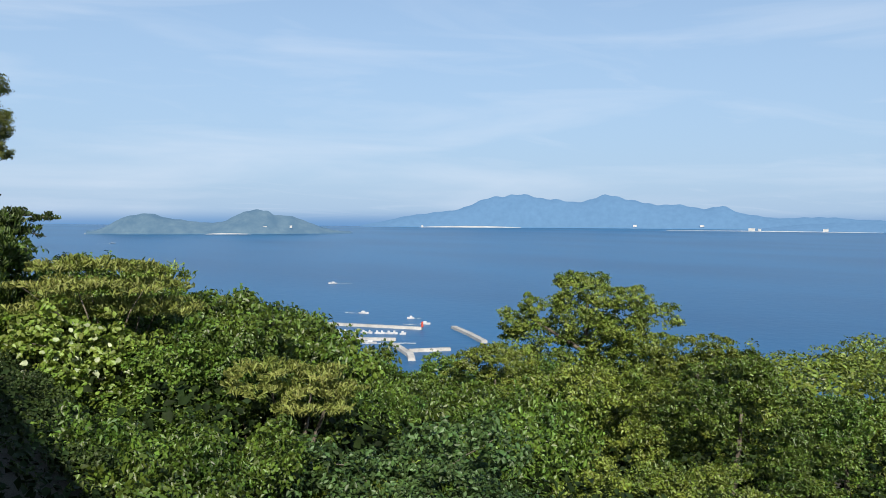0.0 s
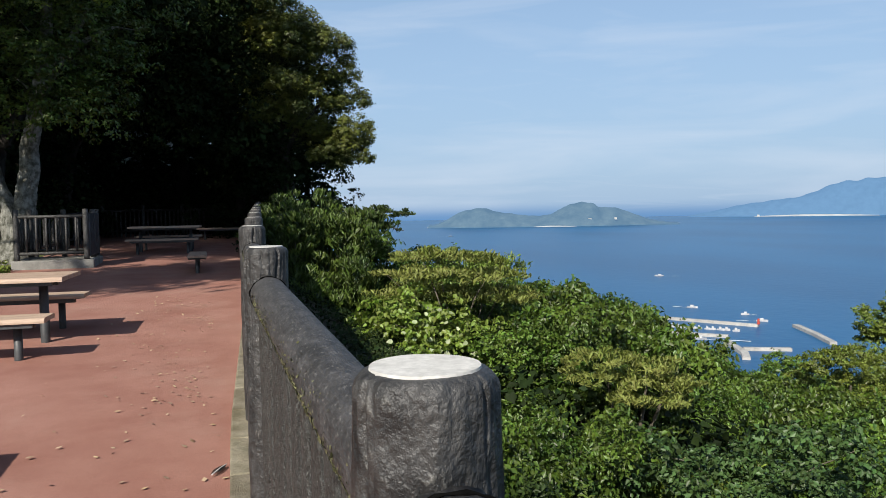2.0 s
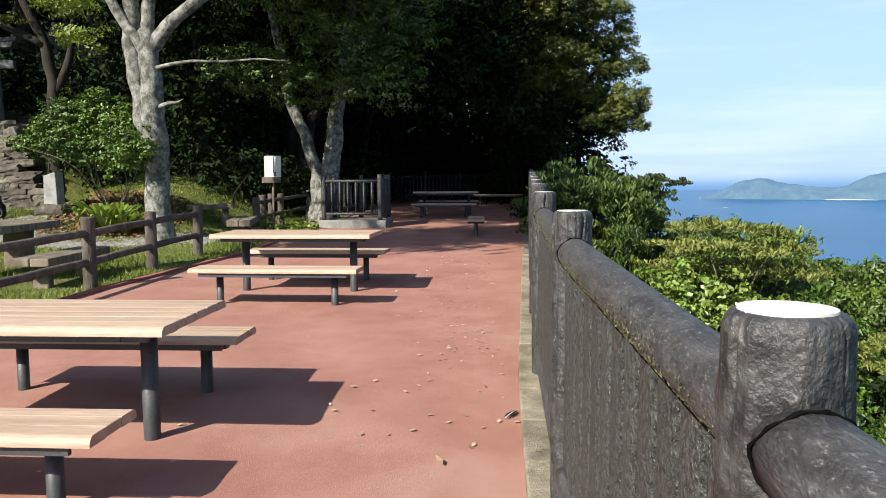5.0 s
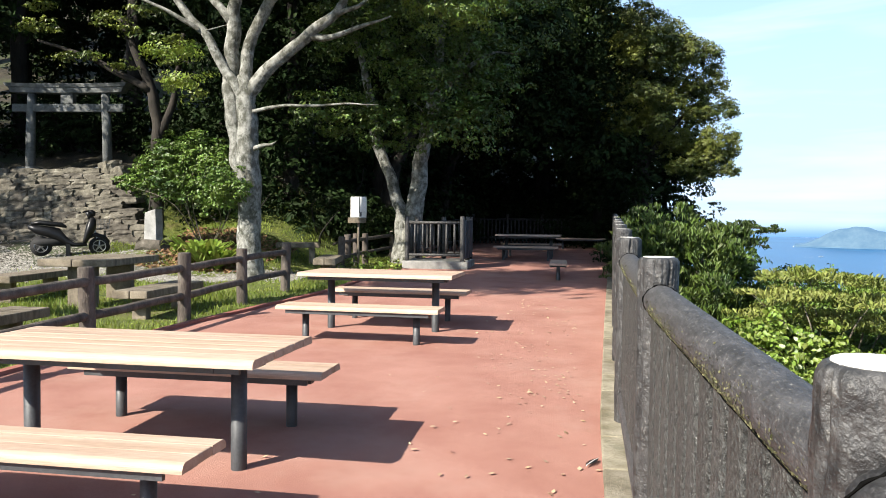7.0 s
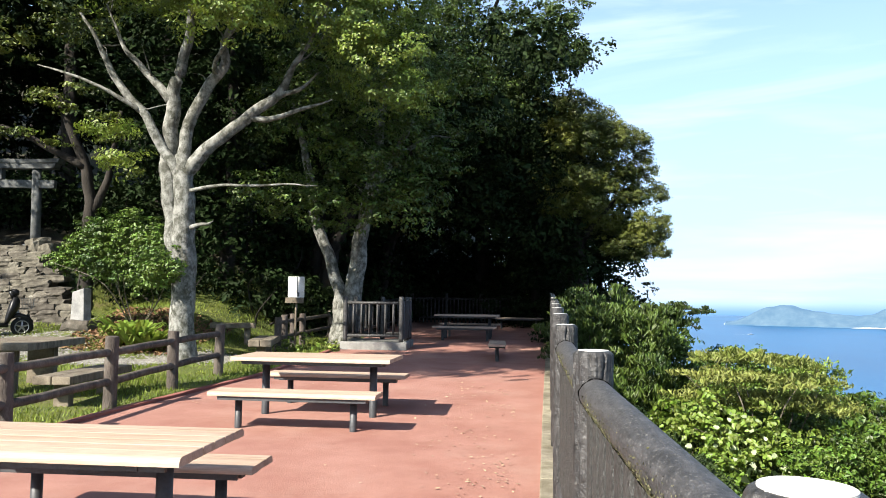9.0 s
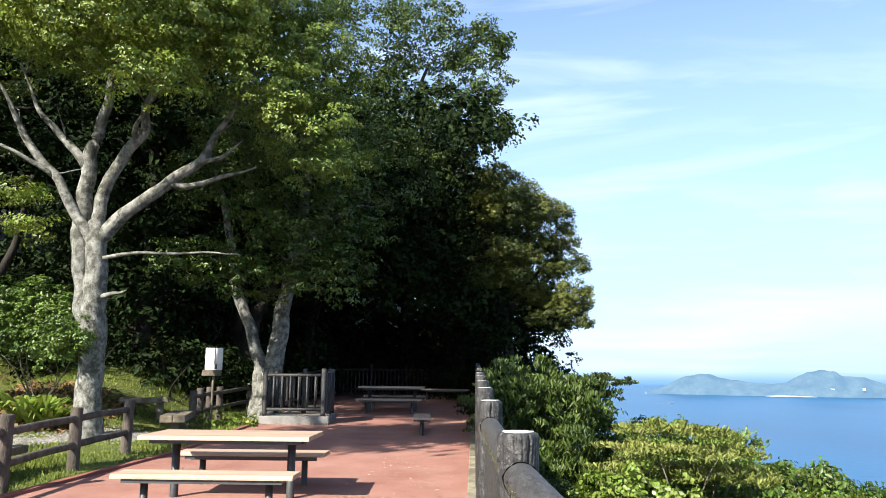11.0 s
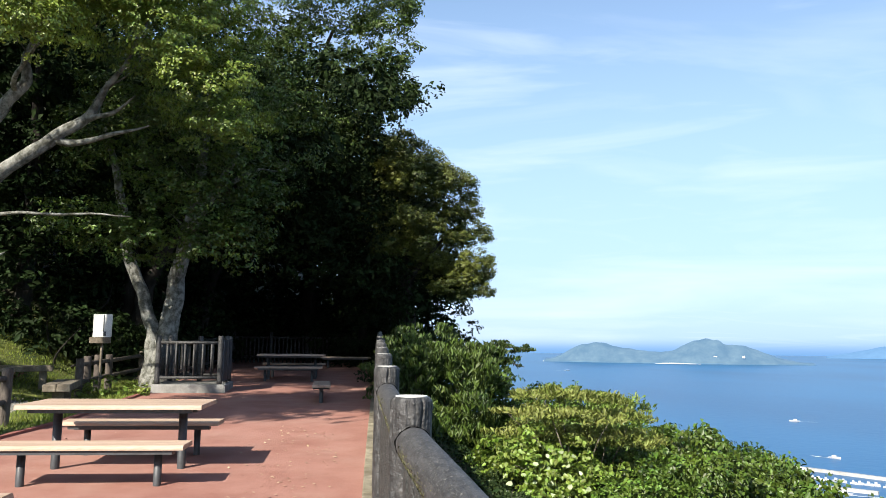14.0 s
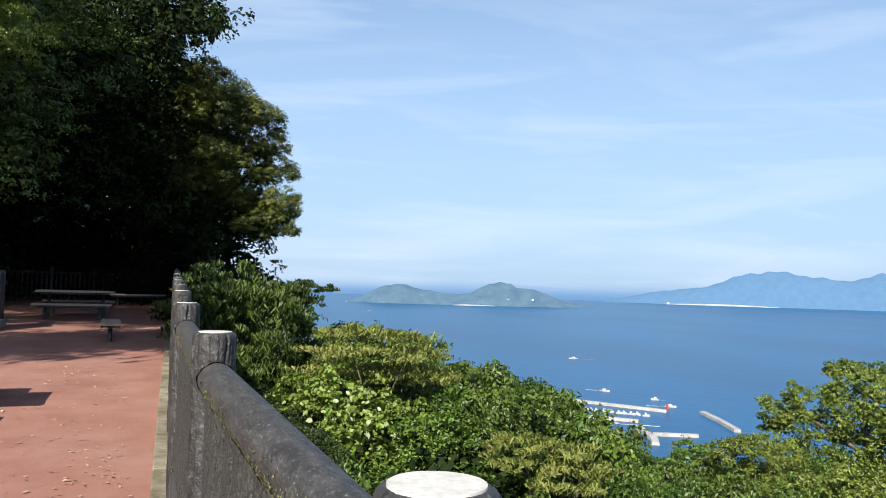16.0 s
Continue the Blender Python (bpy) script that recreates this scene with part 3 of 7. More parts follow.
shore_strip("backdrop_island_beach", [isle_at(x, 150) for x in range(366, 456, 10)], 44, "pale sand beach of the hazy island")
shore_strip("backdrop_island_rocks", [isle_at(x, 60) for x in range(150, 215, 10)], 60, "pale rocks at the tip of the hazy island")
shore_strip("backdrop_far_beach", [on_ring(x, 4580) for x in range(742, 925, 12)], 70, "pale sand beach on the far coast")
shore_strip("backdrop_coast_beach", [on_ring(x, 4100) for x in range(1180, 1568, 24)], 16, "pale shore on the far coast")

def far_building(x, radius, up, w, h):
    """A pale flat-roofed block that stands on a far shore."""
    a = far_az(x)
    b = thing("far_building", "small white building on the hazy far shore", "building", (radius * math.sin(a), radius * math.cos(a), -70.6), -math.degrees(a), "white buildings on the far shores")
    part("block", boxm(-w / 2, w / 2, -5, 25, up - 3, up + h), SHORE, b)
    part("roof", boxm(-w / 2 - 0.6, w / 2 + 0.6, -5.6, 25.6, up + h, up + h + 0.8), SHORE, b)


for x, radius, up, w, h in ((1124, 4655, 12, 20, 9), (1243, 4655, 16, 22, 7), (1331, 4165, 5, 30, 9), (1345, 4168, 5, 14, 7), (1462, 4160, 5, 24, 9), (748, 4570, 1, 12, 10), (440, 2905, 19, 11, 5), (470, 2915, 24, 13, 4), (516, 2925, 26, 9, 4)):
    far_building(x, radius, up, w, h)

# ---- harbour below ----
def quay(pts, width, label, beacon=False):
    q = thing("breakwater", label, "breakwater", (*pts[0], -70.0), group="breakwaters of the harbour")
    bm = bmesh.new()
    for (x0, y0), (x1, y1) in zip(pts, pts[1:]):
        d = Vector((x1 - x0, y1 - y0, 0))
        s = Vector((-d.y, d.x, 0)).normalized() * width / 2
        o = Vector((x0 - pts[0][0], y0 - pts[0][1], 0))
        vs = [bm.verts.new(p) for p in (o - s * 1.2 + Vector((0, 0, -2)), o + d - s * 1.2 + Vector((0, 0, -2)), o + d + s * 1.2 + Vector((0, 0, -2)), o + s * 1.2 + Vector((0, 0, -2)), o - s + Vector((0, 0, 1.6)), o + d - s + Vector((0, 0, 1.6)), o + d + s + Vector((0, 0, 1.6)), o + s + Vector((0, 0, 1.6)))]
        for f in ((3, 2, 1, 0), (4, 5, 6, 7), (0, 1, 5, 4), (1, 2, 6, 5), (2, 3, 7, 6), (3, 0, 4, 7)):
            bm.faces.new([vs[k] for k in f])
    part("deck", bm, QUAY, q)
    if beacon:
        bm = bmesh.new()
        x, y = pts[-1][0] - pts[0][0], pts[-1][1] - pts[0][1]
        tube(bm, [(x, y, 1.6), (x, y, 4.2), (x, y, 4.3), (x, y, 5.0)], [0.9, 0.6, 0.8, 0.3], 10)
        part("beacon", bm, RED_P, q, "small red harbour light")


quay([(256, 446), (306, 367)], 3.0, "long pale concrete breakwater with a red light", True)
quay([(236, 376), (267, 343)], 2.6, "short pale concrete breakwater inside the harbour")
quay([(256, 330), (243, 300), (236, 290)], 3.4, "pale concrete quay arm with a bend")
quay([(250, 310), (270, 300)], 2.4, "narrow pale concrete quay")
quay([(325, 359), (313, 331), (300, 305)], 3.4, "outer pale concrete breakwater end")


def boat(x, y, turn, length, group, wake=0.0):
    b = thing("motor_boat", "small white motor boat" + (" trailing a wake" if wake else " moored in the harbour"), "boat", (x, y, -70.0), turn, group)
    bm = bmesh.new()
    w = length * 0.15
    rows = [(-0.5, 0.85), (-0.1, 1.0), (0.25, 0.8), (0.5, 0.02)]
    rings = [[bm.verts.new((u * length, s * w * k * f, z)) for s, k, z in ((-1, 1, 0.9 + 0.4 * (u > 0.2)), (-1, 0.6, -0.2), (1, 0.6, -0.2), (1, 1, 0.9 + 0.4 * (u > 0.2)))] for u, f in rows]
    for a, c in zip(rings, rings[1:]):
        for j in range(4):
            bm.faces.new((a[j], a[(j + 1) % 4], c[(j + 1) % 4], c[j]))
    bm.faces.new(rings[0])
    part("hull", bm, HULL, b)
    part("cabin", boxm(-0.22 * length, 0.12 * length, -w * 0.6, w * 0.6, 0.8, 2.1, bevel=0.12), HULL, b)
    if wake:
        bm = bmesh.new()
        L = [bm.verts.new((-0.45 * length - wake * k / 8, -w * (0.7 + 1.4 * k / 8) + 0.7 * math.sin(k), 0.12)) for k in range(9)]
        R = [bm.verts.new((-0.45 * length - wake * k / 8, w * (0.7 - 0.4 * k / 8) + 0.5 * math.sin(k * 1.7), 0.12)) for k in range(9)]
        for k in range(8):
            bm.faces.new((L[k], L[k + 1], R[k + 1], R[k]))
        wk = new("wake", mesh_of("wake", bm, FOAM))
        wk.matrix_basis = pose(x, y, -70.0, 0, 0, turn)
        tagged(wk, "white foam wake behind a motor boat", "wake", "boat wakes", "stuff")


boat(439, 674, 150, 9, "boats under way", 16)
boat(323, 454, -60, 7.5, "boats under way", 11)
boat(332, 411, 150, 5, "boats under way", 5)
boat(322, 383, -45, 6.5, "boats under way", 12)
boat(250, 345, 140, 8, "boats under way", 22)
boat(618, 1909, 20, 16, "boats under way", 40)
for k in range(13):
    s = k / 12
    boat(254 + 30 * s + rng.normal() * 0.6, 396 - 37 * s + rng.normal() * 0.8, -52 + rng.normal() * 8, rng.uniform(3.0, 4.6), "boats moored in the harbour")

# ---- terrace ----
ys = np.arange(-9, 29.01, 0.5)
bm = bmesh.new()
cols = 14
grid = []
for y in ys:
    l, r = pave_left(y), fence_x(y) - 0.165
    grid.append([bm.verts.new((l + (r - l) * k / cols, y, slope(y) + 0.006 * noise.noise(Vector((k * 0.4, y * 0.5, 0))))) for k in range(cols + 1)])
for a, b in zip(grid, grid[1:]):
    for k in range(cols):
        bm.faces.new((a[k], a[k + 1], b[k + 1], b[k]))
solid("pavement", bm, PAVING, "red resin-bound terrace paving, dusty and faded", "paving", smooth=True)

bm = bmesh.new()
for y0, y1 in zip(ys, ys[1:]):
    if y0 > 13.2:
        break
    a, b = pave_left(y0), pave_left(y1)
    z0, z1 = slope(y0), slope(y1)
    vs = [bm.verts.new(p) for p in ((a - 0.09, y0, z0 - 0.1), (a - 0.09, y0, z0 + 0.035), (a + 0.0, y0, z0 + 0.035), (a + 0.0, y0, z0 - 0.1), (b - 0.09, y1, z1 - 0.1), (b - 0.09, y1, z1 + 0.035), (b + 0.0, y1, z1 + 0.035), (b + 0.0, y1, z1 - 0.1))]
    for f in ((0, 1, 5, 4), (1, 2, 6, 5), (2, 3, 7, 6)):
        bm.faces.new([vs[k] for k in f])
bmesh.ops.remove_doubles(bm, verts=bm.verts, dist=0.001)
solid("trim_edging", bm, EDGING, "low red concrete edging beside the lawn", "edging")

kerb = thing("kerb", "weathered buff concrete kerb along the fence foot", "kerb", (0, 0, 0), kind="structure")
kerb_me = None
y = -8.6
while y < 27:
    me = kerb_me or mesh_of("block", boxm(-0.165, 0.09, 0.004, 0.596, -0.14, 0.035, bevel=0.012), KERB)
    kerb_me = me
    b = part("block", me, KERB, kerb)
    b.matrix_basis = pose(fence_x(y), y, slope(y), 1.15, 0, -math.degrees(math.atan2(fence_x(y + 0.6) - fence_x(y), 0.6)))
    y += 0.6

# ---- imitation-log concrete fence ----
POST_R, POST_H, BAY = 0.077, 1.233, 2.06


def bark_cylinder(radius, z0, z1, seg, rows, seed, round_top=0.02, depth=0.020):
    """A cast log: fine upright ribs, a lumpy face and a few deep wandering cracks."""
    bm = bmesh.new()
    rings = []
    cracks = [(2 * math.pi * k / 7 + 0.7 * math.sin(seed * 3 + k * 2.1), 0.35 + 0.65 * ((k * 37 + int(seed * 10)) % 10) / 10) for k in range(7)]
    zs = list(np.linspace(z0, z1 - round_top, rows)) + [z1 - round_top * 0.72, z1 - round_top * 0.45, z1 - round_top * 0.2, z1 - round_top * 0.05, z1]
    for i, z in enumerate(zs):
        k = i - rows
        inset = 0 if k < 0 else (0.06, 0.18, 0.38, 0.66, 1.0)[k] * round_top
        ring = []
        for j in range(seg):
            a = 2 * math.pi * j / seg
            c, s = math.cos(a), math.sin(a)
            lump = noise.noise(Vector((c * 2.2 + seed, s * 2.2, z * 3.5))) * 0.55
            ribs = noise.noise(Vector((c * 11 + seed, s * 11, z * 4.0))) * 0.42 + noise.noise(Vector((c * 22, s * 22 + seed, z * 11))) * 0.28
            cut = 0.0
            for ca, strong in cracks:
                line = ca + 0.30 * noise.noise(Vector((z * 4.5, ca * 3, seed))) + 0.10 * noise.noise(Vector((z * 19, ca * 5, seed)))
                away = (a - line + math.pi) % (2 * math.pi) - math.pi
                here = max(0.0, 0.35 + noise.noise(Vector((z * 5, ca * 9, seed + 4))))
                cut += strong * here * math.exp(-((away / 0.045) ** 2))
            r = radius + depth * (0.42 * (lump + ribs) - 1.15 * min(cut, 1.1)) * (1 if k < 1 else 0.35) - inset
            ring.append(bm.verts.new((r * c, r * s, z)))
        rings.append(ring)
    for a, b in zip(rings, rings[1:]):
        for j in range(seg):
            bm.faces.new((a[j], a[(j + 1) % seg], b[(j + 1) % seg], b[j]))
    bm.faces.new(rings[-1])
    bm.faces.new(rings[0][::-1])
    return bm


post_meshes = [mesh_of("post", bark_cylinder(POST_R, -0.1, POST_H, 120, 90, s * 3.3 + 0.4), BARK_C, True) for s in range(2)]
far_posts = [mesh_of("post", bark_cylinder(POST_R, -0.1, POST_H, 36, 30, s * 3.3), BARK_C, True) for s in range(3)]


def cap_mesh():
    bm = bmesh.new()
    lo = [bm.verts.new((0.060 * (1 + 0.02 * math.sin(3 * a)) * math.cos(a), 0.060 * math.sin(a), POST_H - 0.004)) for a in np.linspace(0, 2 * math.pi, 40, endpoint=False)]
    hi = [bm.verts.new((v.co.x * 0.985, v.co.y * 0.985, POST_H + 0.0025)) for v in lo]
    for k in range(40):
        bm.faces.new((lo[k], lo[(k + 1) % 40], hi[(k + 1) % 40], hi[k]))
    bm.faces.new(hi)
    return mesh_of("cap", bm, CAP_C)


def log_mesh(length, radius, seed, seg=28, rows=60):
    bm = bmesh.new()
    rings = []
    for i in range(rows + 1):
        y = length * i / rows
        ring = []
        for j in range(seg):
            a = 2 * math.pi * j / seg
            c, s = math.cos(a), math.sin(a)
            r = radius + 0.0006 * noise.noise(Vector((c * 2 + seed, s * 2, y * 2))) + 0.0003 * noise.noise(Vector((c * 9, s * 9 + seed, y * 22)))
            ring.append(bm.verts.new((r * c, y, r * s)))
        rings.append(ring)
    for a, b in zip(rings, rings[1:]):
        for j in range(seg):
            bm.faces.new((a[j], b[j], b[(j + 1) % seg], a[(j + 1) % seg]))
    bm.faces.new(rings[0])
    bm.faces.new(rings[-1][::-1])
    return bm


BOARDS = 12
bw = (BAY - 2 * POST_R + 0.03) / BOARDS


def board_mesh(seed, nx=9, nz=18):
    """A cast board: rounded vertical rib with a rough face on both sides."""
    bm = bmesh.new()
    z0, z1 = 0.16, POST_H - 0.185
    faces = []
    for side in (-1, 1):
        g = []
        for i in range(nz + 1):
            z = z0 + (z1 - z0) * i / nz
            row = []
            for j in range(nx + 1):
                u = 0.5 + 0.5 * math.sin(math.pi * (j / nx - 0.5))
                edge = 1 - abs(2 * u - 1) ** 12
                d = 0.003 + 0.030 * edge + 0.008 * (1 - (2 * u - 1) ** 2) + 0.003 * noise.noise(Vector((u * 3 + seed, z * 2.0, side))) + 0.0025 * noise.noise(Vector((u * 5, z * 16 + seed, side))) + 0.0015 * noise.noise(Vector((u * 9, z * 34 + seed, side)))
                row.append(bm.verts.new((side * d, 0.002 + u * (bw - 0.004), z)))
            g.append(row)
        for a, b in zip(g, g[1:]):
            for j in range(nx):
                f = (a[j], a[j + 1], b[j + 1], b[j])
                bm.faces.new(f if side > 0 else f[::-1])
        faces.append(g)
    a, b = faces
    for i in range(nz):
        bm.faces.new((a[i][0], b[i][0], b[i + 1][0], a[i + 1][0]))
        bm.faces.new((b[i][nx], a[i][nx], a[i + 1][nx], b[i + 1][nx]))
    for j in range(nx):
        bm.faces.new((a[nz][j], b[nz][j], b[nz][j + 1], a[nz][j + 1]))
        bm.faces.new((b[0][j], a[0][j], a[0][j + 1], b[0][j + 1]))
    return mesh_of("board", bm, BOARD_C, True)


cap_me = cap_mesh()
rail_me = mesh_of("top_rail", log_mesh(BAY - 2 * POST_R + 0.09, 0.062, 1.0, 40, 80), RAIL_C, True)
far_rail = mesh_of("top_rail", log_mesh(BAY - 2 * POST_R + 0.09, 0.062, 1.0, 20, 16), RAIL_C, True)
low_me = mesh_of("bottom_rail", log_mesh(BAY - 2 * POST_R + 0.09, 0.062, 5.0, 20, 24), RAIL_C, True)
boards = [board_mesh(s * 7.7, 10, 40) for s in range(5)]
far_boards = [board_mesh(s * 7.7, 6, 8) for s in range(4)]


def collar_mesh(radius):
    """The uneven gap where a log is let into a round post, its shade a near-black tube."""
    bm = bmesh.new()
    pts, n = [], 40
    for k in range(n + 1):
        a = 2 * math.pi * k / n
        rr = radius + 0.0015 + 0.0012 * math.sin(a * 5 + 1) + 0.0008 * math.sin(a * 11)
        x, z = rr * math.cos(a), rr * math.sin(a)
        pts.append((x, math.sqrt(max(0.0004, (POST_R + 0.0005) ** 2 - x * x)), z))
    tube(bm, pts, [0.0024 + 0.0011 * math.sin(k * 1.9) for k in range(n + 1)], 6, 0, False)
    return mesh_of("joint", bm, CREASE, True)


joint_me = collar_mesh(0.062)
# near-black strips laid under the rail as the crease's shade
bm = bmesh.new()
for side in (-1, 1):
    ys = np.linspace(POST_R, BAY - POST_R, 30)
    tube(bm, [(side * (0.0455 + 0.001 * math.sin(v * 23)), v, POST_H - 0.162 - 0.0455) for v in ys], [0.0032 + 0.0012 * math.sin(v * 31) for v in ys], 5)
crease_me = mesh_of("crease", bm, CREASE, True)
fence = thing("fence", "dark grey concrete fence cast like logs and boards", "fence")
y = -2.75 - 3 * BAY
k = 0
posts = []
moss_at, moss_to = [], []
while y < 27.5:
    posts.append((fence_x(y), y))
    y += BAY
for k, (x, y) in enumerate(posts):
    near = -3 < y < 4
    p = part("post", post_meshes[k % 2] if near else far_posts[k % 3], BARK_C, fence)
    p.matrix_basis = pose(x, y, slope(y), 0, 0, 140 * k + 20)
    part("cap", cap_me, CAP_C, p, "pale grey concrete cap")
    if k + 1 == len(posts):
        break
    x1, y1 = posts[k + 1]
    turn = -math.degrees(math.atan2(x1 - x, y1 - y))
    m = pose(x, y, slope(y), 1.15, 0, turn)
    for name, me, z in (("top_rail", rail_me if near else far_rail, POST_H - 0.162), ("bottom_rail", low_me, 0.19)):
        part(name, me, RAIL_C, fence).matrix_basis = m @ pose(0, POST_R - 0.045, z)
    part("crease", crease_me, CREASE, fence).matrix_basis = m
    for yy, rz in ((0.0, 0), (BAY, 180)):
        part("joint", joint_me, CREASE, fence).matrix_basis = m @ pose(0, yy, POST_H - 0.162, 0, 0, rz)
    for j in range(BOARDS):
        part("board", boards[(j * 3 + k) % 5] if near else far_boards[(j * 3 + k) % 4], BOARD_C, fence).matrix_basis = m @ pose(0, POST_R - 0.015 + j * bw, 0)
    if near:
        n = 4200
        u = rng.uniform(0.1, BAY - 0.1, n)
        u = u[rng.random(n) < 0.35 + 0.65 * (np.sin(u * 7 + k) > -0.2)]
        n = len(u)
        ang = math.radians(180) + 0.80 - np.abs(rng.normal(0, 0.48, n))
        rr = 0.0635
        cen = np.stack([rr * np.cos(ang), u, POST_H - 0.162 + rr * np.sin(ang)], 1)
        nor = np.stack([np.cos(ang), 0 * u, np.sin(ang)], 1) + rng.normal(size=(n, 3)) * 0.3
        rot = np.array(m.to_3x3())
        moss_at.append(cen @ rot.T + np.array(m.translation))
        moss_to.append(nor @ rot.T)
# moss and lichen flecks in the crease under the rail
ln = np.where(rng.random(sum(map(len, moss_at))) < 0.10, 0.012, 0.0060) * rng.uniform(0.6, 1.2, sum(map(len, moss_at)))
moss = part("moss", leaves("moss", np.concatenate(moss_at), np.concatenate(moss_to), ln, ln * 0.65, MOSS, -0.1), None, fence)
tagged(moss, "yellow-grey moss and lichen flecks", kind="stuff")

# ---- picnic tables and benches ----
def plank_bm(length, width, thick):
    bm = bmesh.new()
    box(bm, 0, length, 0, width, -thick, 0, bevel=0.008)
    return bm


def steel_leg(x, y, top, r=0.041):
    bm = bmesh.new()
    tube(bm, [(x, y, -0.05), (x, y, 0.0), (x, y, top)], [r, r, r], 18)
    return bm


def nosing(length, thick, depth, sign):
    """A plank with one well-rounded long edge."""
    bm = bmesh.new()
    prof = [(0, -thick), (0, 0)]
    n = 7
    for k in range(n + 1):
        a = math.pi / 2 * (1 - k / n)
        prof.append((depth - 0.035 + 0.035 * math.cos(a), -0.035 + 0.035 * math.sin(a)))
    prof.append((depth, -thick))
    ends = []
    for x in (0, length):
        ends.append([bm.verts.new((x, sign * u, v)) for u, v in prof])
    m = len(prof)
    for k in range(m):
        bm.faces.new((ends[0][k], ends[0][(k + 1) % m], ends[1][(k + 1) % m], ends[1][k]))
    bm.faces.new(ends[0])
    bm.faces.new(ends[1][::-1])
    bmesh.ops.recalc_face_normals(bm, faces=bm.faces)
    return bm


def slatted(name, label, category, at, turn, group, length, depth, height, count, leg_r):
    t = thing(name, label, category, at, turn, group)
    w = depth / count
    for k in range(count):
        y0 = -depth / 2 + k * w
        if k == 0:
            me = nosing(length, 0.045, w - 0.004, -1)
            off = y0 + w
        elif k == count - 1:
            me = nosing(length, 0.045, w - 0.004, 1)
            off = y0
        else:
            me, off = plank_bm(length, w - 0.006, 0.045), y0 + 0.003
        part("plank", me, PLANK, t).matrix_basis = pose(-length / 2, off, height)
    inset = 0.26
    for sx in (-1, 1):
        x = sx * (length / 2 - inset)
        part("leg", steel_leg(x, 0, height - 0.085, leg_r), STEEL, t, "dark round steel leg", True)
        part("bracket", boxm(x - 0.03, x + 0.03, -depth * 0.42, depth * 0.42, height - 0.085, height - 0.047, bevel=0.004), STEEL, t)
    part("beam", boxm(-length / 2 + 0.12, length / 2 - 0.12, -0.035, 0.035, height - 0.105, height - 0.047, bevel=0.004), STEEL, t)
    for sy in (-1, 1):
        part("apron", boxm(-length / 2 + 0.10, length / 2 - 0.10, sy * depth * 0.40 - 0.012, sy * depth * 0.40 + 0.012, height - 0.085, height - 0.047), STEEL, t)
    return t


T_H, S_H = 0.67, 0.385
TL = "pale plank picnic table on dark steel legs"
BL = "pale plank bench on two dark steel legs"


def picnic(x, y, turn, sun="in the sun"):
    c, s = math.cos(radians(turn)), math.sin(radians(turn))
    slatted("picnic_table", TL + " " + sun, "table", (x, y, slope(y)), turn, "picnic tables on the terrace", 1.76, 0.86, T_H, 6, 0.043)
    for d in (-0.86, 0.84):
        bx, by = x - s * d, y + c * d
        slatted("picnic_bench", BL + " " + sun, "bench", (bx, by, slope(by)), turn, "picnic benches on the terrace", 1.72, 0.40, S_H, 3, 0.036)


picnic(-2.27, 0.18, -1.5)
picnic(-1.93, 4.92, -3.0)
picnic(-0.70, 17.9, -3.0, "in tree shade")
slatted("picnic_bench", BL + " in tree shade", "bench", (0.10, 12.1, slope(12.1)), 89.5, "picnic benches on the terrace", 1.55, 0.36, 0.33, 3, 0.036)
slatted("picnic_bench", BL + " in tree shade", "bench", (0.9, 23.3, slope(23.3)), -2, "picnic benches on the terrace", 1.72, 0.40, S_H, 3, 0.036)


# ---- log rail fences ----
def log_rail_fence(pts, label, height):
    f = thing("log_fence", label, "fence", (0, 0, 0), group="log fences beside the lawn")
    for k, (x, y) in enumerate(pts):
        z = float(land(x, y))
        lean = rng.normal(0, 1.2, 2)
        bm = bark_cylinder(0.078, -0.25, height + rng.normal(0, 0.02), 24, 18, 9.1 * k + height, 0.018, 0.008)
        part("post", bm, LOGWOOD, f, "", True).matrix_basis = pose(x, y, z, lean[0], lean[1], rng.uniform(0, 360))
    for k in range(len(pts) - 1):
        (x0, y0), (x1, y1) = pts[k], pts[k + 1]
        z0, z1 = float(land(x0, y0)), float(land(x1, y1))
        for h in (height - 0.14, height - 0.48):
            bm = bmesh.new()
            ps = [(x0 + (x1 - x0) * s, y0 + (y1 - y0) * s, z0 + (z1 - z0) * s + h + 0.004 * math.sin(7 * s + k)) for s in np.linspace(0, 1, 8)]
            tube(bm, ps, [0.046] * 8, 12, 0.03, seed=k)
            part("rail", bm, LOGWOOD, f, "", True)


log_rail_fence([(-4.75, -2.2), (-4.70, -0.4), (-4.62, 1.45), (-4.55, 3.30), (-4.46, 5.13), (-4.48, 6.95), (-4.44, 8.66)], "weathered brown log fence with two rails beside the paving", 0.82)
log_rail_fence([(-4.72, 13.1), (-4.74, 13.75), (-4.72, 14.4), (-4.66, 15.05), (-4.52, 17.6)], "weathered log fence beside the sign", 0.78)

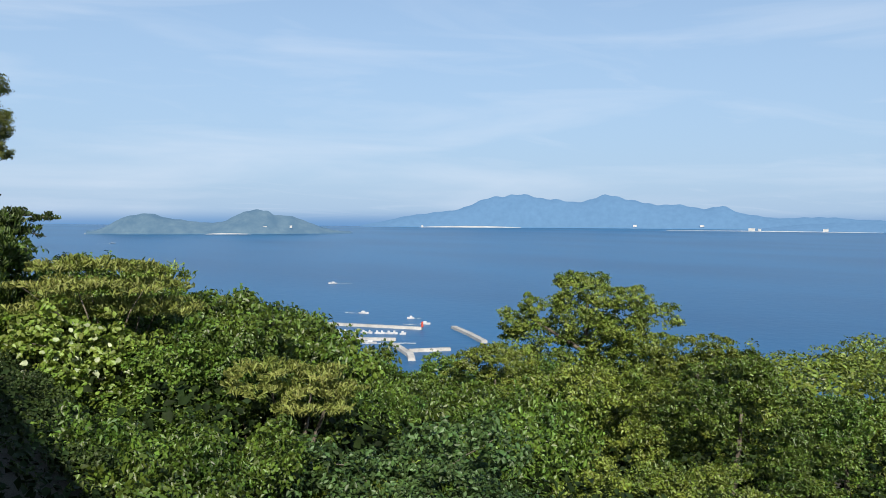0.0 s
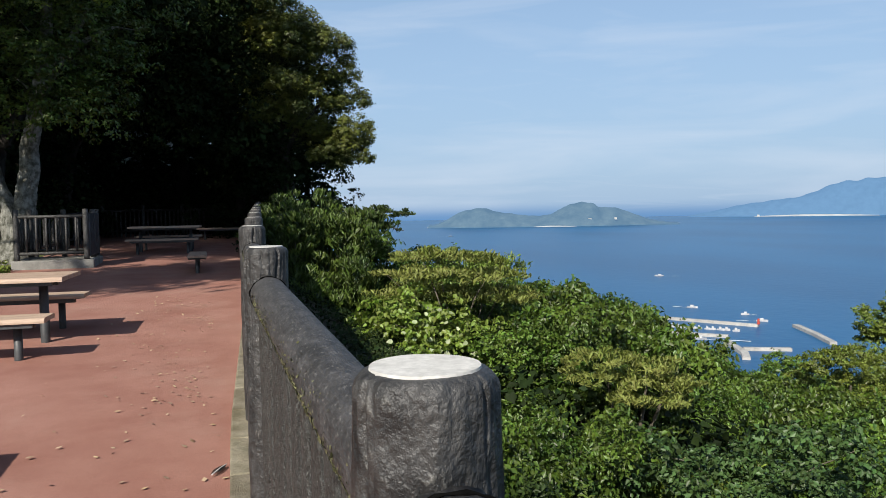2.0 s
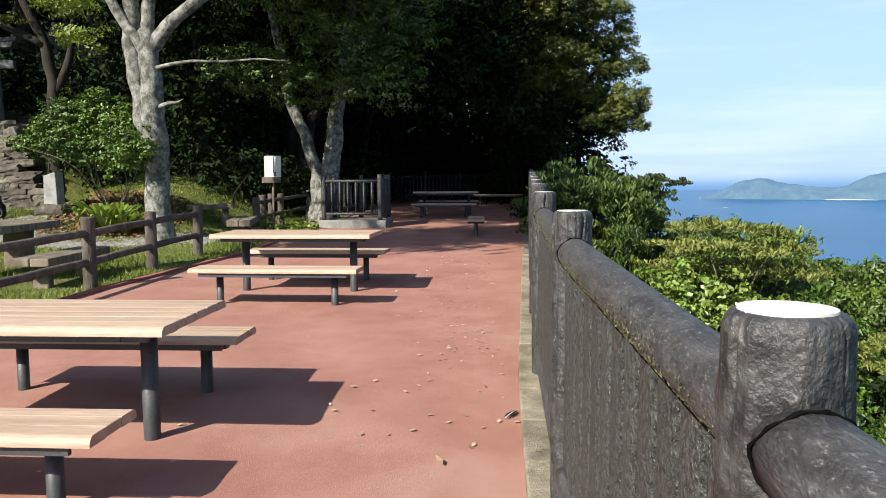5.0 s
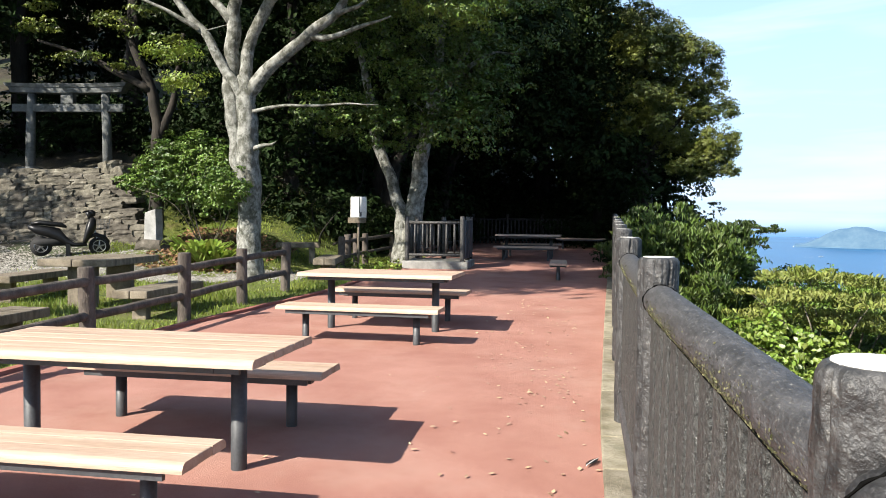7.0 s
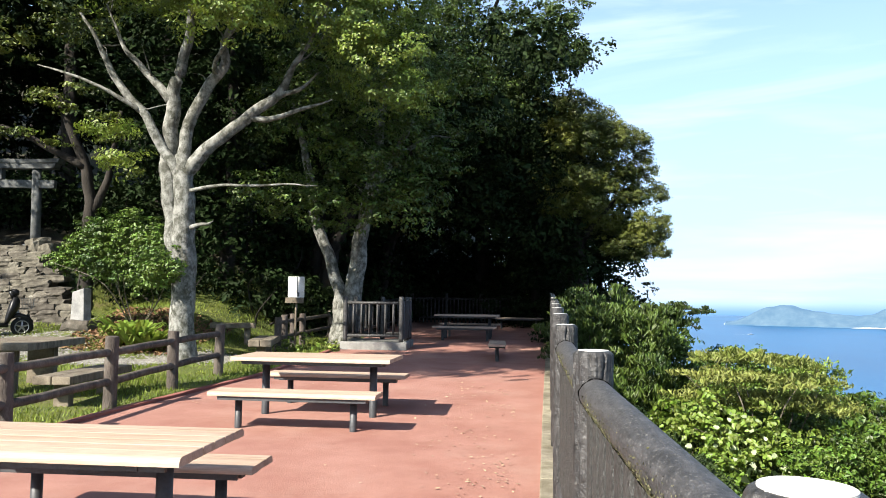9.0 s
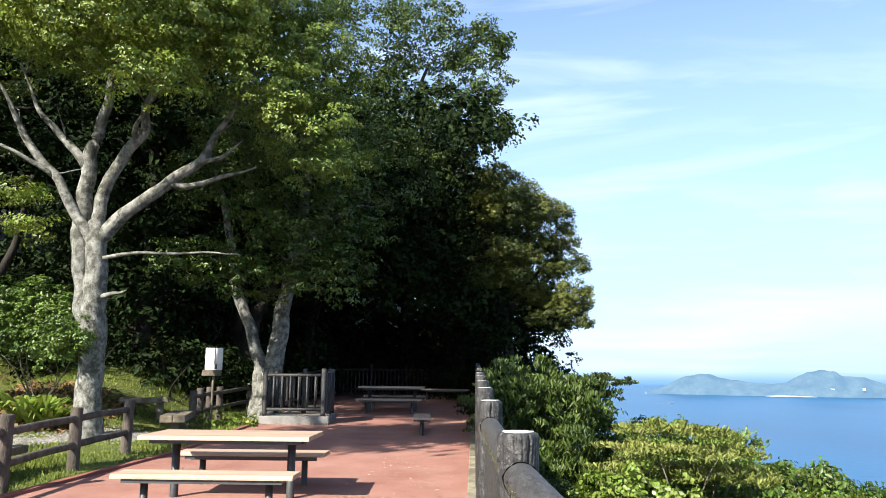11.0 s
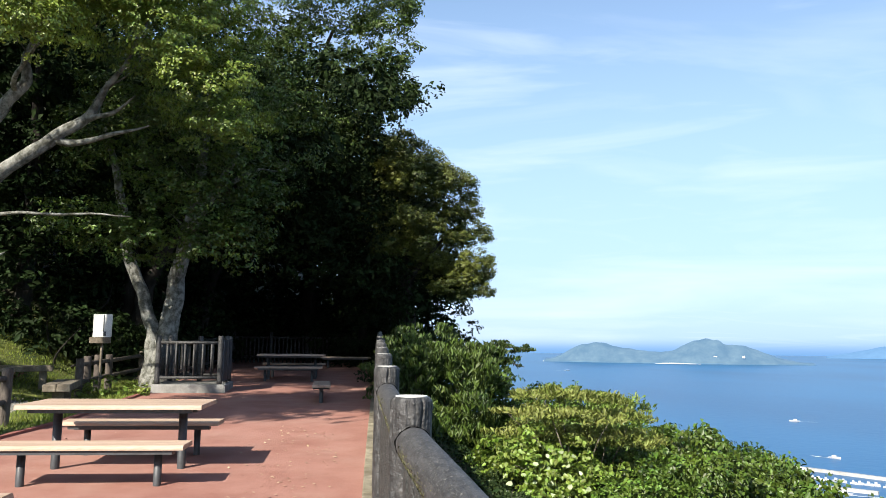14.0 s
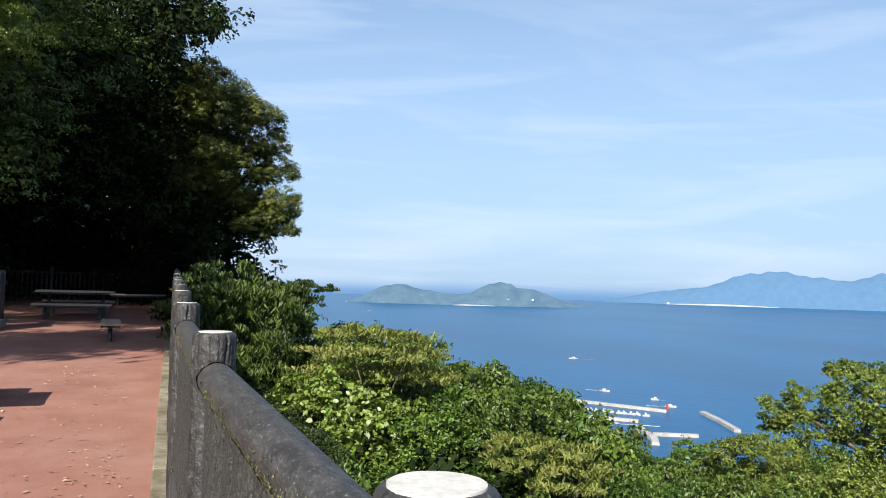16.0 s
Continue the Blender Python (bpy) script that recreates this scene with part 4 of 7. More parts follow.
# ---- notice ----
sg = thing("notice_board", "white notice board on a thin post with a small shelf", "sign", (-4.50, 13.75, float(land(-4.5, 13.75))), 8)
zb = -float(land(-4.5, 13.75))
bm = bmesh.new()
tube(bm, [(0, 0.04, -0.2), (0, 0.04, 1.55)], [0.028, 0.026], 10)
part("post", bm, SLABWOOD, sg, "", True)
part("panel", boxm(-0.185, 0.185, -0.012, 0.012, 1.40 + zb, 1.88 + zb, bevel=0.004), WHITE_P, sg, "white painted panel")
part("stripe", boxm(0.012, 0.034, -0.016, -0.0125, 1.50 + zb, 1.87 + zb), GREY_P, sg, "grey vertical mark")
part("stripe", boxm(0.02, 0.075, -0.016, -0.0125, 1.42 + zb, 1.52 + zb), GREY_P, sg, "grey blot of a mark")
part("shelf", boxm(-0.235, 0.175, -0.075, 0.0, 1.27 + zb, 1.395 + zb, bevel=0.006), SLABWOOD, sg, "weathered wooden tray")

# ---- railed enclosure ----
en = thing("railed_enclosure", "small enclosure of dark balusters on a concrete plinth", "enclosure", (-2.69, 14.45, slope(14.45)), 0)
part("plinth", boxm(-0.76, 0.76, -0.78, 0.78, -0.1, 0.16, bevel=0.02), CONCRETE, en, "pale concrete plinth")
for x, y in ((-0.66, -0.68), (0.0, 0.68), (0.62, -0.68), (-0.66, 0.68), (0.66, 0.68), (0.66, 0.05)):
    bm = bark_cylinder(0.056, 0.15, 1.19, 20, 14, x * 5 + y, 0.018, 0.006)
    part("post", bm, BARK_C, en, "", True).matrix_basis = pose(x, y, 0)
sides = [((-0.66, -0.68), (0.62, -0.68)), ((-0.66, -0.68), (-0.66, 0.68)), ((-0.66, 0.68), (0.66, 0.68))]
for (x0, y0), (x1, y1) in sides:
    for z, r in ((1.04, 0.034), (0.30, 0.034)):
        bm = bmesh.new()
        tube(bm, [(x0, y0, z), (x1, y1, z)], [r, r], 10)
        part("rail", bm, BARK_C, en, "", True)
    for s in np.linspace(0, 1, 8)[1:-1]:
        bm = bmesh.new()
        x, y = x0 + (x1 - x0) * s, y0 + (y1 - y0) * s
        tube(bm, [(x, y, 0.30), (x, y, 0.66), (x, y, 1.04)], [0.023] * 3, 10)
        part("baluster", bm, BARK_C, en, "", True)
part("plate", boxm(0.635, 0.70, -0.66, 0.66, 0.22, 1.10, bevel=0.008), SLATE, en, "dark slate side panel")
part("mark", boxm(0.7005, 0.704, -0.30, -0.26, 0.72, 0.90), CONCRETE, en, "small pale mark")

# ---- baluster fence across the terrace's far end, and rails beside it ----
def picket(x0, y0, x1, y1, n, label):
    f = thing("baluster_fence", label, "fence", (x0, y0, slope(y0)), group="fences at the terrace end")
    d = Vector((x1 - x0, y1 - y0, slope(y1) - slope(y0)))
    for z in (0.95, 0.22):
        bm = bmesh.new()
        tube(bm, [(0, 0, z), tuple(d + Vector((0, 0, z)))], [0.04, 0.04], 8)
        part("rail", bm, BARK_C, f)
    for k in range(n + 1):
        p = d * (k / n)
        big = k % 9 == 0
        bm = bmesh.new()
        h = 1.15 if big else 0.95
        tube(bm, [(p.x, p.y, p.z - 0.1), (p.x, p.y, p.z + h)], [0.07 if big else 0.035] * 2, 8)
        part("post" if big else "baluster", bm, BARK_C, f)


picket(-3.2, 26.8, 2.25, 27.2, 36, "dark baluster fence across the shaded terrace end")
picket(-3.6, 17.0, -3.3, 25.5, 9, "dark log rails along the shaded terrace side")


# ---- log picnic set and slab seat on the lawn ----
def slab_table(name, label, cat, at, turn, group, length, depth, height, thick):
    t = thing(name, label, cat, (*at, float(land(*at))), turn, group)
    for k in range(2):
        y0 = -depth / 2 + k * depth / 2
        part("slab", boxm(-length / 2, length / 2, y0 + 0.004, y0 + depth / 2 - 0.004, height - thick, height, bevel=0.018), SLABWOOD, t)
    for sx in (-1, 1):
        part("leg", boxm(sx * length * 0.32 - 0.07, sx * length * 0.32 + 0.07, -depth * 0.20, depth * 0.20, -0.15, height - thick, bevel=0.015), SLABWOOD, t)


slab_table("slab_table", "weathered grey slab table on the lawn", "table", (-6.45, 6.6), 96, "slab furniture on the lawn", 1.75, 0.95, 0.66, 0.10)
slab_table("slab_bench", "weathered grey slab bench on the lawn", "bench", (-5.17, 5.9), 93, "slab furniture on the lawn", 1.75, 0.46, 0.38, 0.10)
slab_table("slab_bench", "weathered grey slab bench on the lawn", "bench", (-7.75, 6.8), 96, "slab furniture on the lawn", 1.75, 0.46, 0.38, 0.10)
slab_table("slab_bench", "weathered grey slab bench on the lawn", "bench", (-5.35, 2.7), 92, "slab furniture on the lawn", 1.75, 0.46, 0.38, 0.10)
slab_table("slab_bench", "weathered slab seat at the end of the log fence", "bench", (-4.63, 11.83), 101, "slab furniture on the lawn", 1.9, 0.45, 0.40, 0.13)
slab_table("slab_bench", "small dark slab seat behind the pale tree", "bench", (-5.9, 13.6), 15, "slab furniture on the lawn", 1.0, 0.35, 0.42, 0.12)

# ---- gate, stone steps, stone, scooter ----
TB = 2.62
to = thing("shrine_gate", "weathered grey stone shrine gate with a curved lintel", "gate", (-13.65, 16.5, TB), 4)
for sx in (-1, 1):
    bm = bmesh.new()
    tube(bm, [(sx * 1.15, 0, -0.3), (sx * 1.12, 0, 1.2), (sx * 1.08, 0, 2.22)], [0.135, 0.127, 0.118], 18)
    part("pillar", bm, GATE_STONE, to, "", True)
    part("footing", boxm(sx * 1.15 - 0.26, sx * 1.15 + 0.26, -0.26, 0.26, -0.3, 0.12, bevel=0.03), GATE_STONE, to)


def beam(half, z0, thick, depth, lift):
    bm = bmesh.new()
    rings = []
    for u in np.linspace(-1, 1, 17):
        z = z0 + lift * abs(u) ** 2.5
        rings.append([bm.verts.new((u * half + (0.06 * u if dz else 0), dy, z + dz)) for dy, dz in ((-depth, 0), (depth, 0), (depth * 1.1, thick), (-depth * 1.1, thick))])
    for a, b in zip(rings, rings[1:]):
        for j in range(4):
            bm.faces.new((a[j], b[j], b[(j + 1) % 4], a[(j + 1) % 4]))
    bm.faces.new(rings[0])
    bm.faces.new(rings[-1][::-1])
    bmesh.ops.recalc_face_normals(bm, faces=bm.faces)
    return bm


part("lintel", beam(1.62, 2.20, 0.15, 0.16, 0.02), GATE_STONE, to)
part("cap_lintel", beam(1.74, 2.35, 0.10, 0.20, 0.03), GATE_STONE, to)
part("tie_beam", boxm(-1.62, 1.62, -0.08, 0.08, 1.68, 1.90, bevel=0.012), GATE_STONE, to)
part("strut", boxm(-0.18, 0.18, -0.10, 0.10, 1.90, 2.20, bevel=0.012), GATE_STONE, to)

wall = thing("wall_stone_steps", "rough grey-brown stone steps and retaining wall below the gate", "wall", (0, 0, 0), kind="structure")


def rough_stone(seed):
    bm = bmesh.new()
    box(bm, -0.5, 0.5, -0.5, 0.5, -0.5, 0.5)
    bmesh.ops.subdivide_edges(bm, edges=bm.edges[:], cuts=2, use_grid_fill=True)
    for v in bm.verts:
        n = v.co.normalized()
        v.co = v.co * 0.82 + n * 0.12
        v.co += Vector((noise.noise(v.co * 2 + Vector((seed, 0, 0))), noise.noise(v.co * 2 + Vector((0, seed, 0))), noise.noise(v.co * 2 + Vector((0, 0, seed))))) * 0.14
    return mesh_of("stone", bm, STONE)


stones = [rough_stone(3.7 * k) for k in range(7)]
count = 0
for row in range(15):
    z = 0.44 + row * 0.152
    yy = 14.55 + row * 0.095
    x = -17.0 + rng.uniform(0, 0.4)
    end = -10.3 - 0.13 * max(0, row - 4) - 0.04 * row + rng.uniform(-0.15, 0.1)
    while x < end:
        w = rng.choice([0.24, 0.36, 0.5, 0.7]) * rng.uniform(0.85, 1.2)
        s = part("stone", stones[rng.integers(7)], STONE, wall)
        s.matrix_basis = pose(x + w / 2, yy + rng.normal(0, 0.03), z + rng.normal(0, 0.010), rng.normal(0, 3), rng.normal(0, 1.2), rng.normal(0, 2.5)) @ Matrix.Diagonal((w * 1.10, 0.44, rng.uniform(0.170, 0.205), 1))
        x += w
        count += 1
bm = bmesh.new()
vs = [(-18, 14.45, 0.2), (-10.4, 14.45, 0.2), (-10.4, 16.6, 0.2), (-18, 16.6, 0.2), (-18, 15.95, 2.5), (-12.2, 15.95, 2.5), (-12.2, 16.6, 2.5), (-18, 16.6, 2.5)]
vs = [bm.verts.new(p) for p in vs]
for f in ((0, 1, 5, 4), (1, 2, 6, 5), (2, 3, 7, 6), (3, 0, 4, 7), (4, 5, 6, 7)):
    bm.faces.new([vs[k] for k in f])
part("core", bm, SOIL, wall)

for x, y, h in ((-15.6, 15.9, 2.7), (-16.3, 16.0, 2.72), (-12.0, 15.9, 2.66), (-11.6, 15.8, 2.5)):
    s = new("boulder", stones[int(h * 100) % 7])
    s.matrix_basis = pose(x, y, h, 10, 5, x * 40) @ Matrix.Diagonal((0.5, 0.45, 0.4, 1))
    tagged(s, "pale rough boulder on top of the stone steps", "boulder", "boulders by the gate")

st = thing("stone_marker", "upright grey granite marker on a rough base stone", "marker stone", (-9.17, 13.0, float(land(-9.17, 13.0))), -14)
bm = bmesh.new()
box(bm, -0.19, 0.19, -0.12, 0.12, 0.1, 0.86, bevel=0.03)
for v in bm.verts:
    k = (v.co.z - 0.1) / 0.76
    v.co.x *= 1.0 - 0.16 * k
    v.co.z += 0.05 * (v.co.x / 0.19) * k
part("slab", bm, GRANITE, st)
b = part("base", stones[2], STONE, st, "low rough base stone")
b.matrix_basis = pose(0.02, 0, 0.06) @ Matrix.Diagonal((0.75, 0.5, 0.24, 1))

sc = thing("motor_scooter", "parked black motor scooter with a front basket", "scooter", (-10.92, 12.50, float(land(-10.92, 12.50))), 33)
for x in (-0.60, 0.60):
    bm = bmesh.new()
    bmesh.ops.create_cone(bm, cap_ends=True, segments=26, radius1=0.225, radius2=0.225, depth=0.10, matrix=pose(x, 0, 0.225, 90))
    bmesh.ops.bevel(bm, geom=[e for e in bm.edges if e.is_boundary is False and len(e.link_faces) == 2 and any(len(f.verts) > 4 for f in e.link_faces)], offset=0.03, segments=2, affect="EDGES")
    w = part("wheel", bm, RUBBER, sc, "black tyre", True)
    bm = bmesh.new()
    ring = [(x + 0.135 * math.cos(a), 0, 0.225 + 0.135 * math.sin(a)) for a in np.linspace(0, 2 * math.pi, 25)]
    for sy in (-0.046, 0.046):
        tube(bm, [(p, q + sy, r) for p, q, r in ring], [0.012] * 25, 6, 0, False)
        for k in range(5):
            a = 2 * math.pi * k / 5 + 0.3
            tube(bm, [(x, sy, 0.225), (x + 0.13 * math.cos(a), sy, 0.225 + 0.13 * math.sin(a))], [0.026, 0.016], 6)
    tube(bm, [(x, -0.06, 0.225), (x, 0.06, 0.225)], [0.03, 0.03], 12)
    part("rim", bm, CHROME, w, "bright cast rim")


def lofted(rows, seg=12):
    """A body through ellipses (x, z, half width, half height)."""
    bm = bmesh.new()
    rings = [[bm.verts.new((x, hw * math.cos(a), z + hh * math.sin(a))) for a in np.linspace(0, 2 * math.pi, seg, endpoint=False)] for x, z, hw, hh in rows]
    for a, b in zip(rings, rings[1:]):
        for j in range(seg):
            bm.faces.new((a[j], a[(j + 1) % seg], b[(j + 1) % seg], b[j]))
    bm.faces.new(rings[0][::-1])
    bm.faces.new(rings[-1])
    bmesh.ops.recalc_face_normals(bm, faces=bm.faces)
    return bm


part("body", lofted([(-0.86, 0.66, 0.04, 0.04), (-0.72, 0.60, 0.11, 0.10), (-0.45, 0.55, 0.14, 0.13), (-0.22, 0.46, 0.13, 0.17), (-0.08, 0.33, 0.13, 0.12), (0.08, 0.26, 0.14, 0.05), (0.34, 0.27, 0.14, 0.05)]), BLACK_P, sc, "black rear body and footboard", True)
part("seat", lofted([(-0.80, 0.73, 0.06, 0.03), (-0.62, 0.76, 0.12, 0.055), (-0.40, 0.73, 0.13, 0.055), (-0.18, 0.71, 0.12, 0.055), (-0.08, 0.66, 0.06, 0.03)]), BLACK_P, sc, "black padded seat", True)
part("engine", lofted([(-0.78, 0.30, 0.05, 0.05), (-0.60, 0.30, 0.10, 0.10), (-0.30, 0.33, 0.10, 0.10), (-0.10, 0.30, 0.06, 0.06)]), RUBBER, sc, "", True)
part("leg_shield", lofted([(0.26, 0.32, 0.14, 0.07), (0.33, 0.50, 0.18, 0.22), (0.41, 0.66, 0.18, 0.24), (0.49, 0.72, 0.13, 0.18), (0.54, 0.74, 0.05, 0.08)]), BLACK_P, sc, "glossy black front fairing", True)
part("front_mudguard", lofted([(0.36, 0.42, 0.04, 0.04), (0.52, 0.49, 0.08, 0.05), (0.72, 0.43, 0.06, 0.05), (0.82, 0.33, 0.03, 0.03)]), BLACK_P, sc, "", True)
part("headlight", lofted([(0.36, 1.0, 0.07, 0.06), (0.46, 0.98, 0.09, 0.08), (0.52, 0.97, 0.05, 0.05)]), BLACK_P, sc, "", True)
bk = bmesh.new()
for k in range(6):
    z = 0.62 + 0.045 * k
    g = 0.11 + 0.006 * k
    tube(bk, [(0.56, -g, z), (0.80 + 0.004 * k, -g, z), (0.80 + 0.004 * k, g, z), (0.56, g, z), (0.56, -g, z)], [0.004] * 5, 5)
for k in range(9):
    u = -1 + 0.25 * k
    tube(bk, [(0.80, u * 0.11, 0.62), (0.82, u * 0.14, 0.845)], [0.004] * 2, 5)
    tube(bk, [(0.56 + 0.03 * k, -0.11, 0.62), (0.56 + 0.03 * k, -0.14, 0.845)], [0.004] * 2, 5)
part("basket", bk, GREY_P, sc, "grey wire basket")
bm = bmesh.new()
tube(bm, [(0.42, 0, 0.85), (0.36, 0, 1.02)], [0.05, 0.06], 10)
tube(bm, [(0.26, -0.33, 1.0), (0.36, -0.1, 1.03), (0.36, 0.1, 1.03), (0.26, 0.33, 1.0)], [0.018] * 4, 8)
part("handlebar", bm, BLACK_P, sc, "", True)
for s in (-1, 1):
    bm = bmesh.new()
    tube(bm, [(0.32, s * 0.24, 1.02), (0.33, s * 0.27, 1.16)], [0.006, 0.006], 6)
    box(bm, 0.30, 0.33, s * 0.27 - 0.05, s * 0.27 + 0.05, 1.14, 1.21, bevel=0.01)
    part("mirror", bm, BLACK_P, sc)
bm = bmesh.new()
tube(bm, [(0.42, 0, 0.84), (0.60, 0, 0.26)], [0.035, 0.03], 8)
part("fork", bm, CHROME, sc)
part("stand", boxm(-0.1, 0.0, -0.12, 0.12, 0.0, 0.28, bevel=0.01), BLACK_P, sc)

# ---- plants ----
def limb(bm, ctrl, seg=9, rough=0.18, n=5, seed=0.0):
    p, r = curve_points(ctrl, n)
    w = 0.35
    p = [p[0]] + [tuple(Vector(q) + Vector((noise.noise(Vector(q) * 1.9 + Vector((seed, 0, 0))), noise.noise(Vector(q) * 1.9 + Vector((0, seed, 9))), 0.6 * noise.noise(Vector(q) * 1.9 + Vector((5, 0, seed))))) * min(0.075, w * rr + 0.05)) for q, rr in zip(p[1:], r[1:])]
    tube(bm, p, r, seg, rough, seed=seed)


def plant(name, label, category, at, group, crown, trunk=None, trunk_mat=TRUNK_DARK, turn=0.0, limbs=()):
    """A thing with a trunk, its limbs and one or more crowns. crown: list of (mesh, label)."""
    t = thing(name, label, category, at, turn, group)
    if trunk:
        bm = bmesh.new()
        for k, c in enumerate(trunk):
            limb(bm, c, 14, seed=k * 3.1, n=8)
        part("trunk", bm, trunk_mat, t, "", True)
    for k, c in enumerate(limbs):
        bm = bmesh.new()
        limb(bm, c, 9, seed=k * 1.7)
        part("limb", bm, trunk_mat, t, "", True)
    for me, lab in crown:
        part("crown", me, None, t, lab)
    return t


def twigs_of(blobs, origin, material, count, r0=0.03):
    """Thin branches that run from one point out into the crown."""
    bm = bmesh.new()
    o = np.array(origin, float)
    for k in range(count):
        b = np.array(blobs[k % len(blobs)], float)
        e = b[:3] + rng.normal(size=3) * b[3:] * 0.5
        mid = (o + e) / 2 + rng.normal(size=3) * 0.12 * np.linalg.norm(e - o) + [0, 0, 0.08 * np.linalg.norm(e - o)]
        p, r = curve_points([(*o, r0), (*mid, r0 * 0.6), (*e, r0 * 0.2)], 4)
        tube(bm, p, r, 6, 0)
    return bm


# shrubs that are used again and again on the sea slope
def shrub_template(k, material, leaf, width, clump, flat, lobes, label, droop=0.2, hang=0.0, density=0.75):
    blobs = [(0, 0, 0.5, 0.78, 0.78, 0.6)]
    for j in range(lobes):
        a = 2 * math.pi * j / lobes + rng.uniform(-0.4, 0.4)
        d = rng.uniform(0.4, 0.85)
        blobs.append((d * math.cos(a), d * math.sin(a), rng.uniform(0.25, 0.95), *rng.uniform(0.30, 0.52, 2), rng.uniform(0.20, 0.40)))
    t = thing("shrub", label, "shrub", (0, 0, -200), 0, "shrubs on the sea slope")
    part("stem", twigs_of(blobs, (0, 0, -0.7), TWIG, 4, 0.016), TWIG, t)
    part("foliage", crown_mesh("foliage", billow(blobs, 9, 0.26, 0.46), clump * 0.62, 6, density, leaf * 0.92, width * 0.92, material, flat, -0.5, 0.4, droop, hang, 1.1, out=0.7, ragged=0.5, inner=0.2), None, t)
    return t


S1 = "dense broadleaf shrub on the steep sea slope"
S2 = "yellow-green shrub with drooping leaves on the sea slope"
S3 = "bluish-green shrub on the sea slope"
S4 = "dark shaded shrub behind the fence on the slope"
templates = [
    shrub_template(0, LEAF_A, 0.072, 0.040, 0.165, 0.55, 7, S1),
    shrub_template(1, LEAF_A, 0.062, 0.034, 0.15, 0.5, 8, S1, density=0.68),
    shrub_template(2, LEAF_B, 0.085, 0.030, 0.18, 0.32, 7, S2, 0.3, 0.7),
    shrub_template(3, LEAF_F, 0.082, 0.048, 0.17, 0.55, 6, S3),
    shrub_template(4, LEAF_A, 0.092, 0.062, 0.18, 0.6, 6, S1),
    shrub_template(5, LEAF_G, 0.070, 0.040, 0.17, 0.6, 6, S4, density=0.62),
    shrub_template(6, LEAF_A, 0.100, 0.058, 0.26, 0.55, 7, S1),
]
used = set()


def put(k, x, y, z, size, tall=1.0, turn=None):
    """A shrub of a template with its crown's middle height at z."""
    turn = rng.uniform(0, 360) if turn is None else turn
    m = pose(x, y, z, rng.normal(0, 5), rng.normal(0, 5), turn) @ Matrix.Diagonal((size, size, size * tall, 1))
    if k not in used:
        used.add(k)
        templates[k].matrix_basis = m
        return templates[k]
    src = templates[k]
    keep = src.matrix_basis.copy()
    src.matrix_basis = Matrix.Identity(4)
    ob = copy_thing(src, m)
    src.matrix_basis = keep
    return ob


EYE_XY = np.array((0.2, -3.5))


def canopy_top(x, y):
    """Height of the treetops over the slope."""
    d = math.hypot(x - EYE_XY[0], y - EYE_XY[1])
    az = math.degrees(math.atan2(x - EYE_XY[0], y - EYE_XY[1]))
    z = float(np.interp(d, [2, 4, 8, 12, 18, 25, 35, 50, 80], [-0.75, -0.95, -1.25, -1.45, -2.1, -3.5, -6.0, -11.5, -22]))
    z += float(np.interp(az, [12, 20, 27, 31, 34, 41, 60], [1.85, 1.62, 1.30, 0.85, 0.35, -0.45, -0.2])) * float(np.interp(d, [5, 9, 13, 19, 30], [0.2, 0.75, 1.15, 1.42, 0.4]))
    return z


taken = []
tries = 0
while tries < 2600 and len(taken) < 88:
    tries += 1
    d = 2.6 + 30 * rng.random() ** 1.25
    az = math.radians(rng.uniform(8, 50))
    x, y = EYE_XY[0] + d * math.sin(az), EYE_XY[1] + d * math.cos(az)
    deg = math.degrees(az)
    if x < fence_x(min(y, 27)) + 0.75 or (x < 5.6 and 5.0 < y < 14) or d < float(np.interp(deg, [38, 43, 47, 50], [0, 8, 12, 15])):
        continue
    size = float(np.interp(d, [2, 6, 12, 20, 33], [0.62, 0.85, 1.1, 1.25, 1.4])) * rng.uniform(0.8, 1.25)
    if any((x - a) ** 2 + (y - b) ** 2 < (0.70 * (size + s)) ** 2 for a, b, s in taken):
        continue
    taken.append((x, y, size))
    k = int(rng.choice(5, p=[0.29, 0.27, 0.05, 0.17, 0.22]))
    if d > 14:
        k = 6
    top = canopy_top(x, y) + rng.normal(0.0, 0.11) * size
    if 4.5 < d < 9.6 and (28 < deg < 34.5 or 18 < deg < 24):
        top -= 1.25
    put(k, x, y, top - 1.2 * size * 1.3, size, 1.3)
    if top - 1.6 * size - float(land(x, y)) > 0.4 and d < 20 and len(taken) % 5 == 0:
        bm = bmesh.new()
        zl = float(land(x, y)) - 0.2
        e = (rng.normal(0, 0.25), rng.normal(0, 0.25))
        limb(bm, [(e[0], e[1], zl - top, 0.07), (e[0] * 0.3, e[1] * 0.3, (zl - top) * 0.6, 0.055), (0, 0, -1.2 * size, 0.03)], 7)
        tagged(new("bare_stem", mesh_of("bare_stem", bm, TWIG, True)), "thin pale bare stem under the shrub canopy", "stem", "bare stems on the slope").location = (x, y, top)

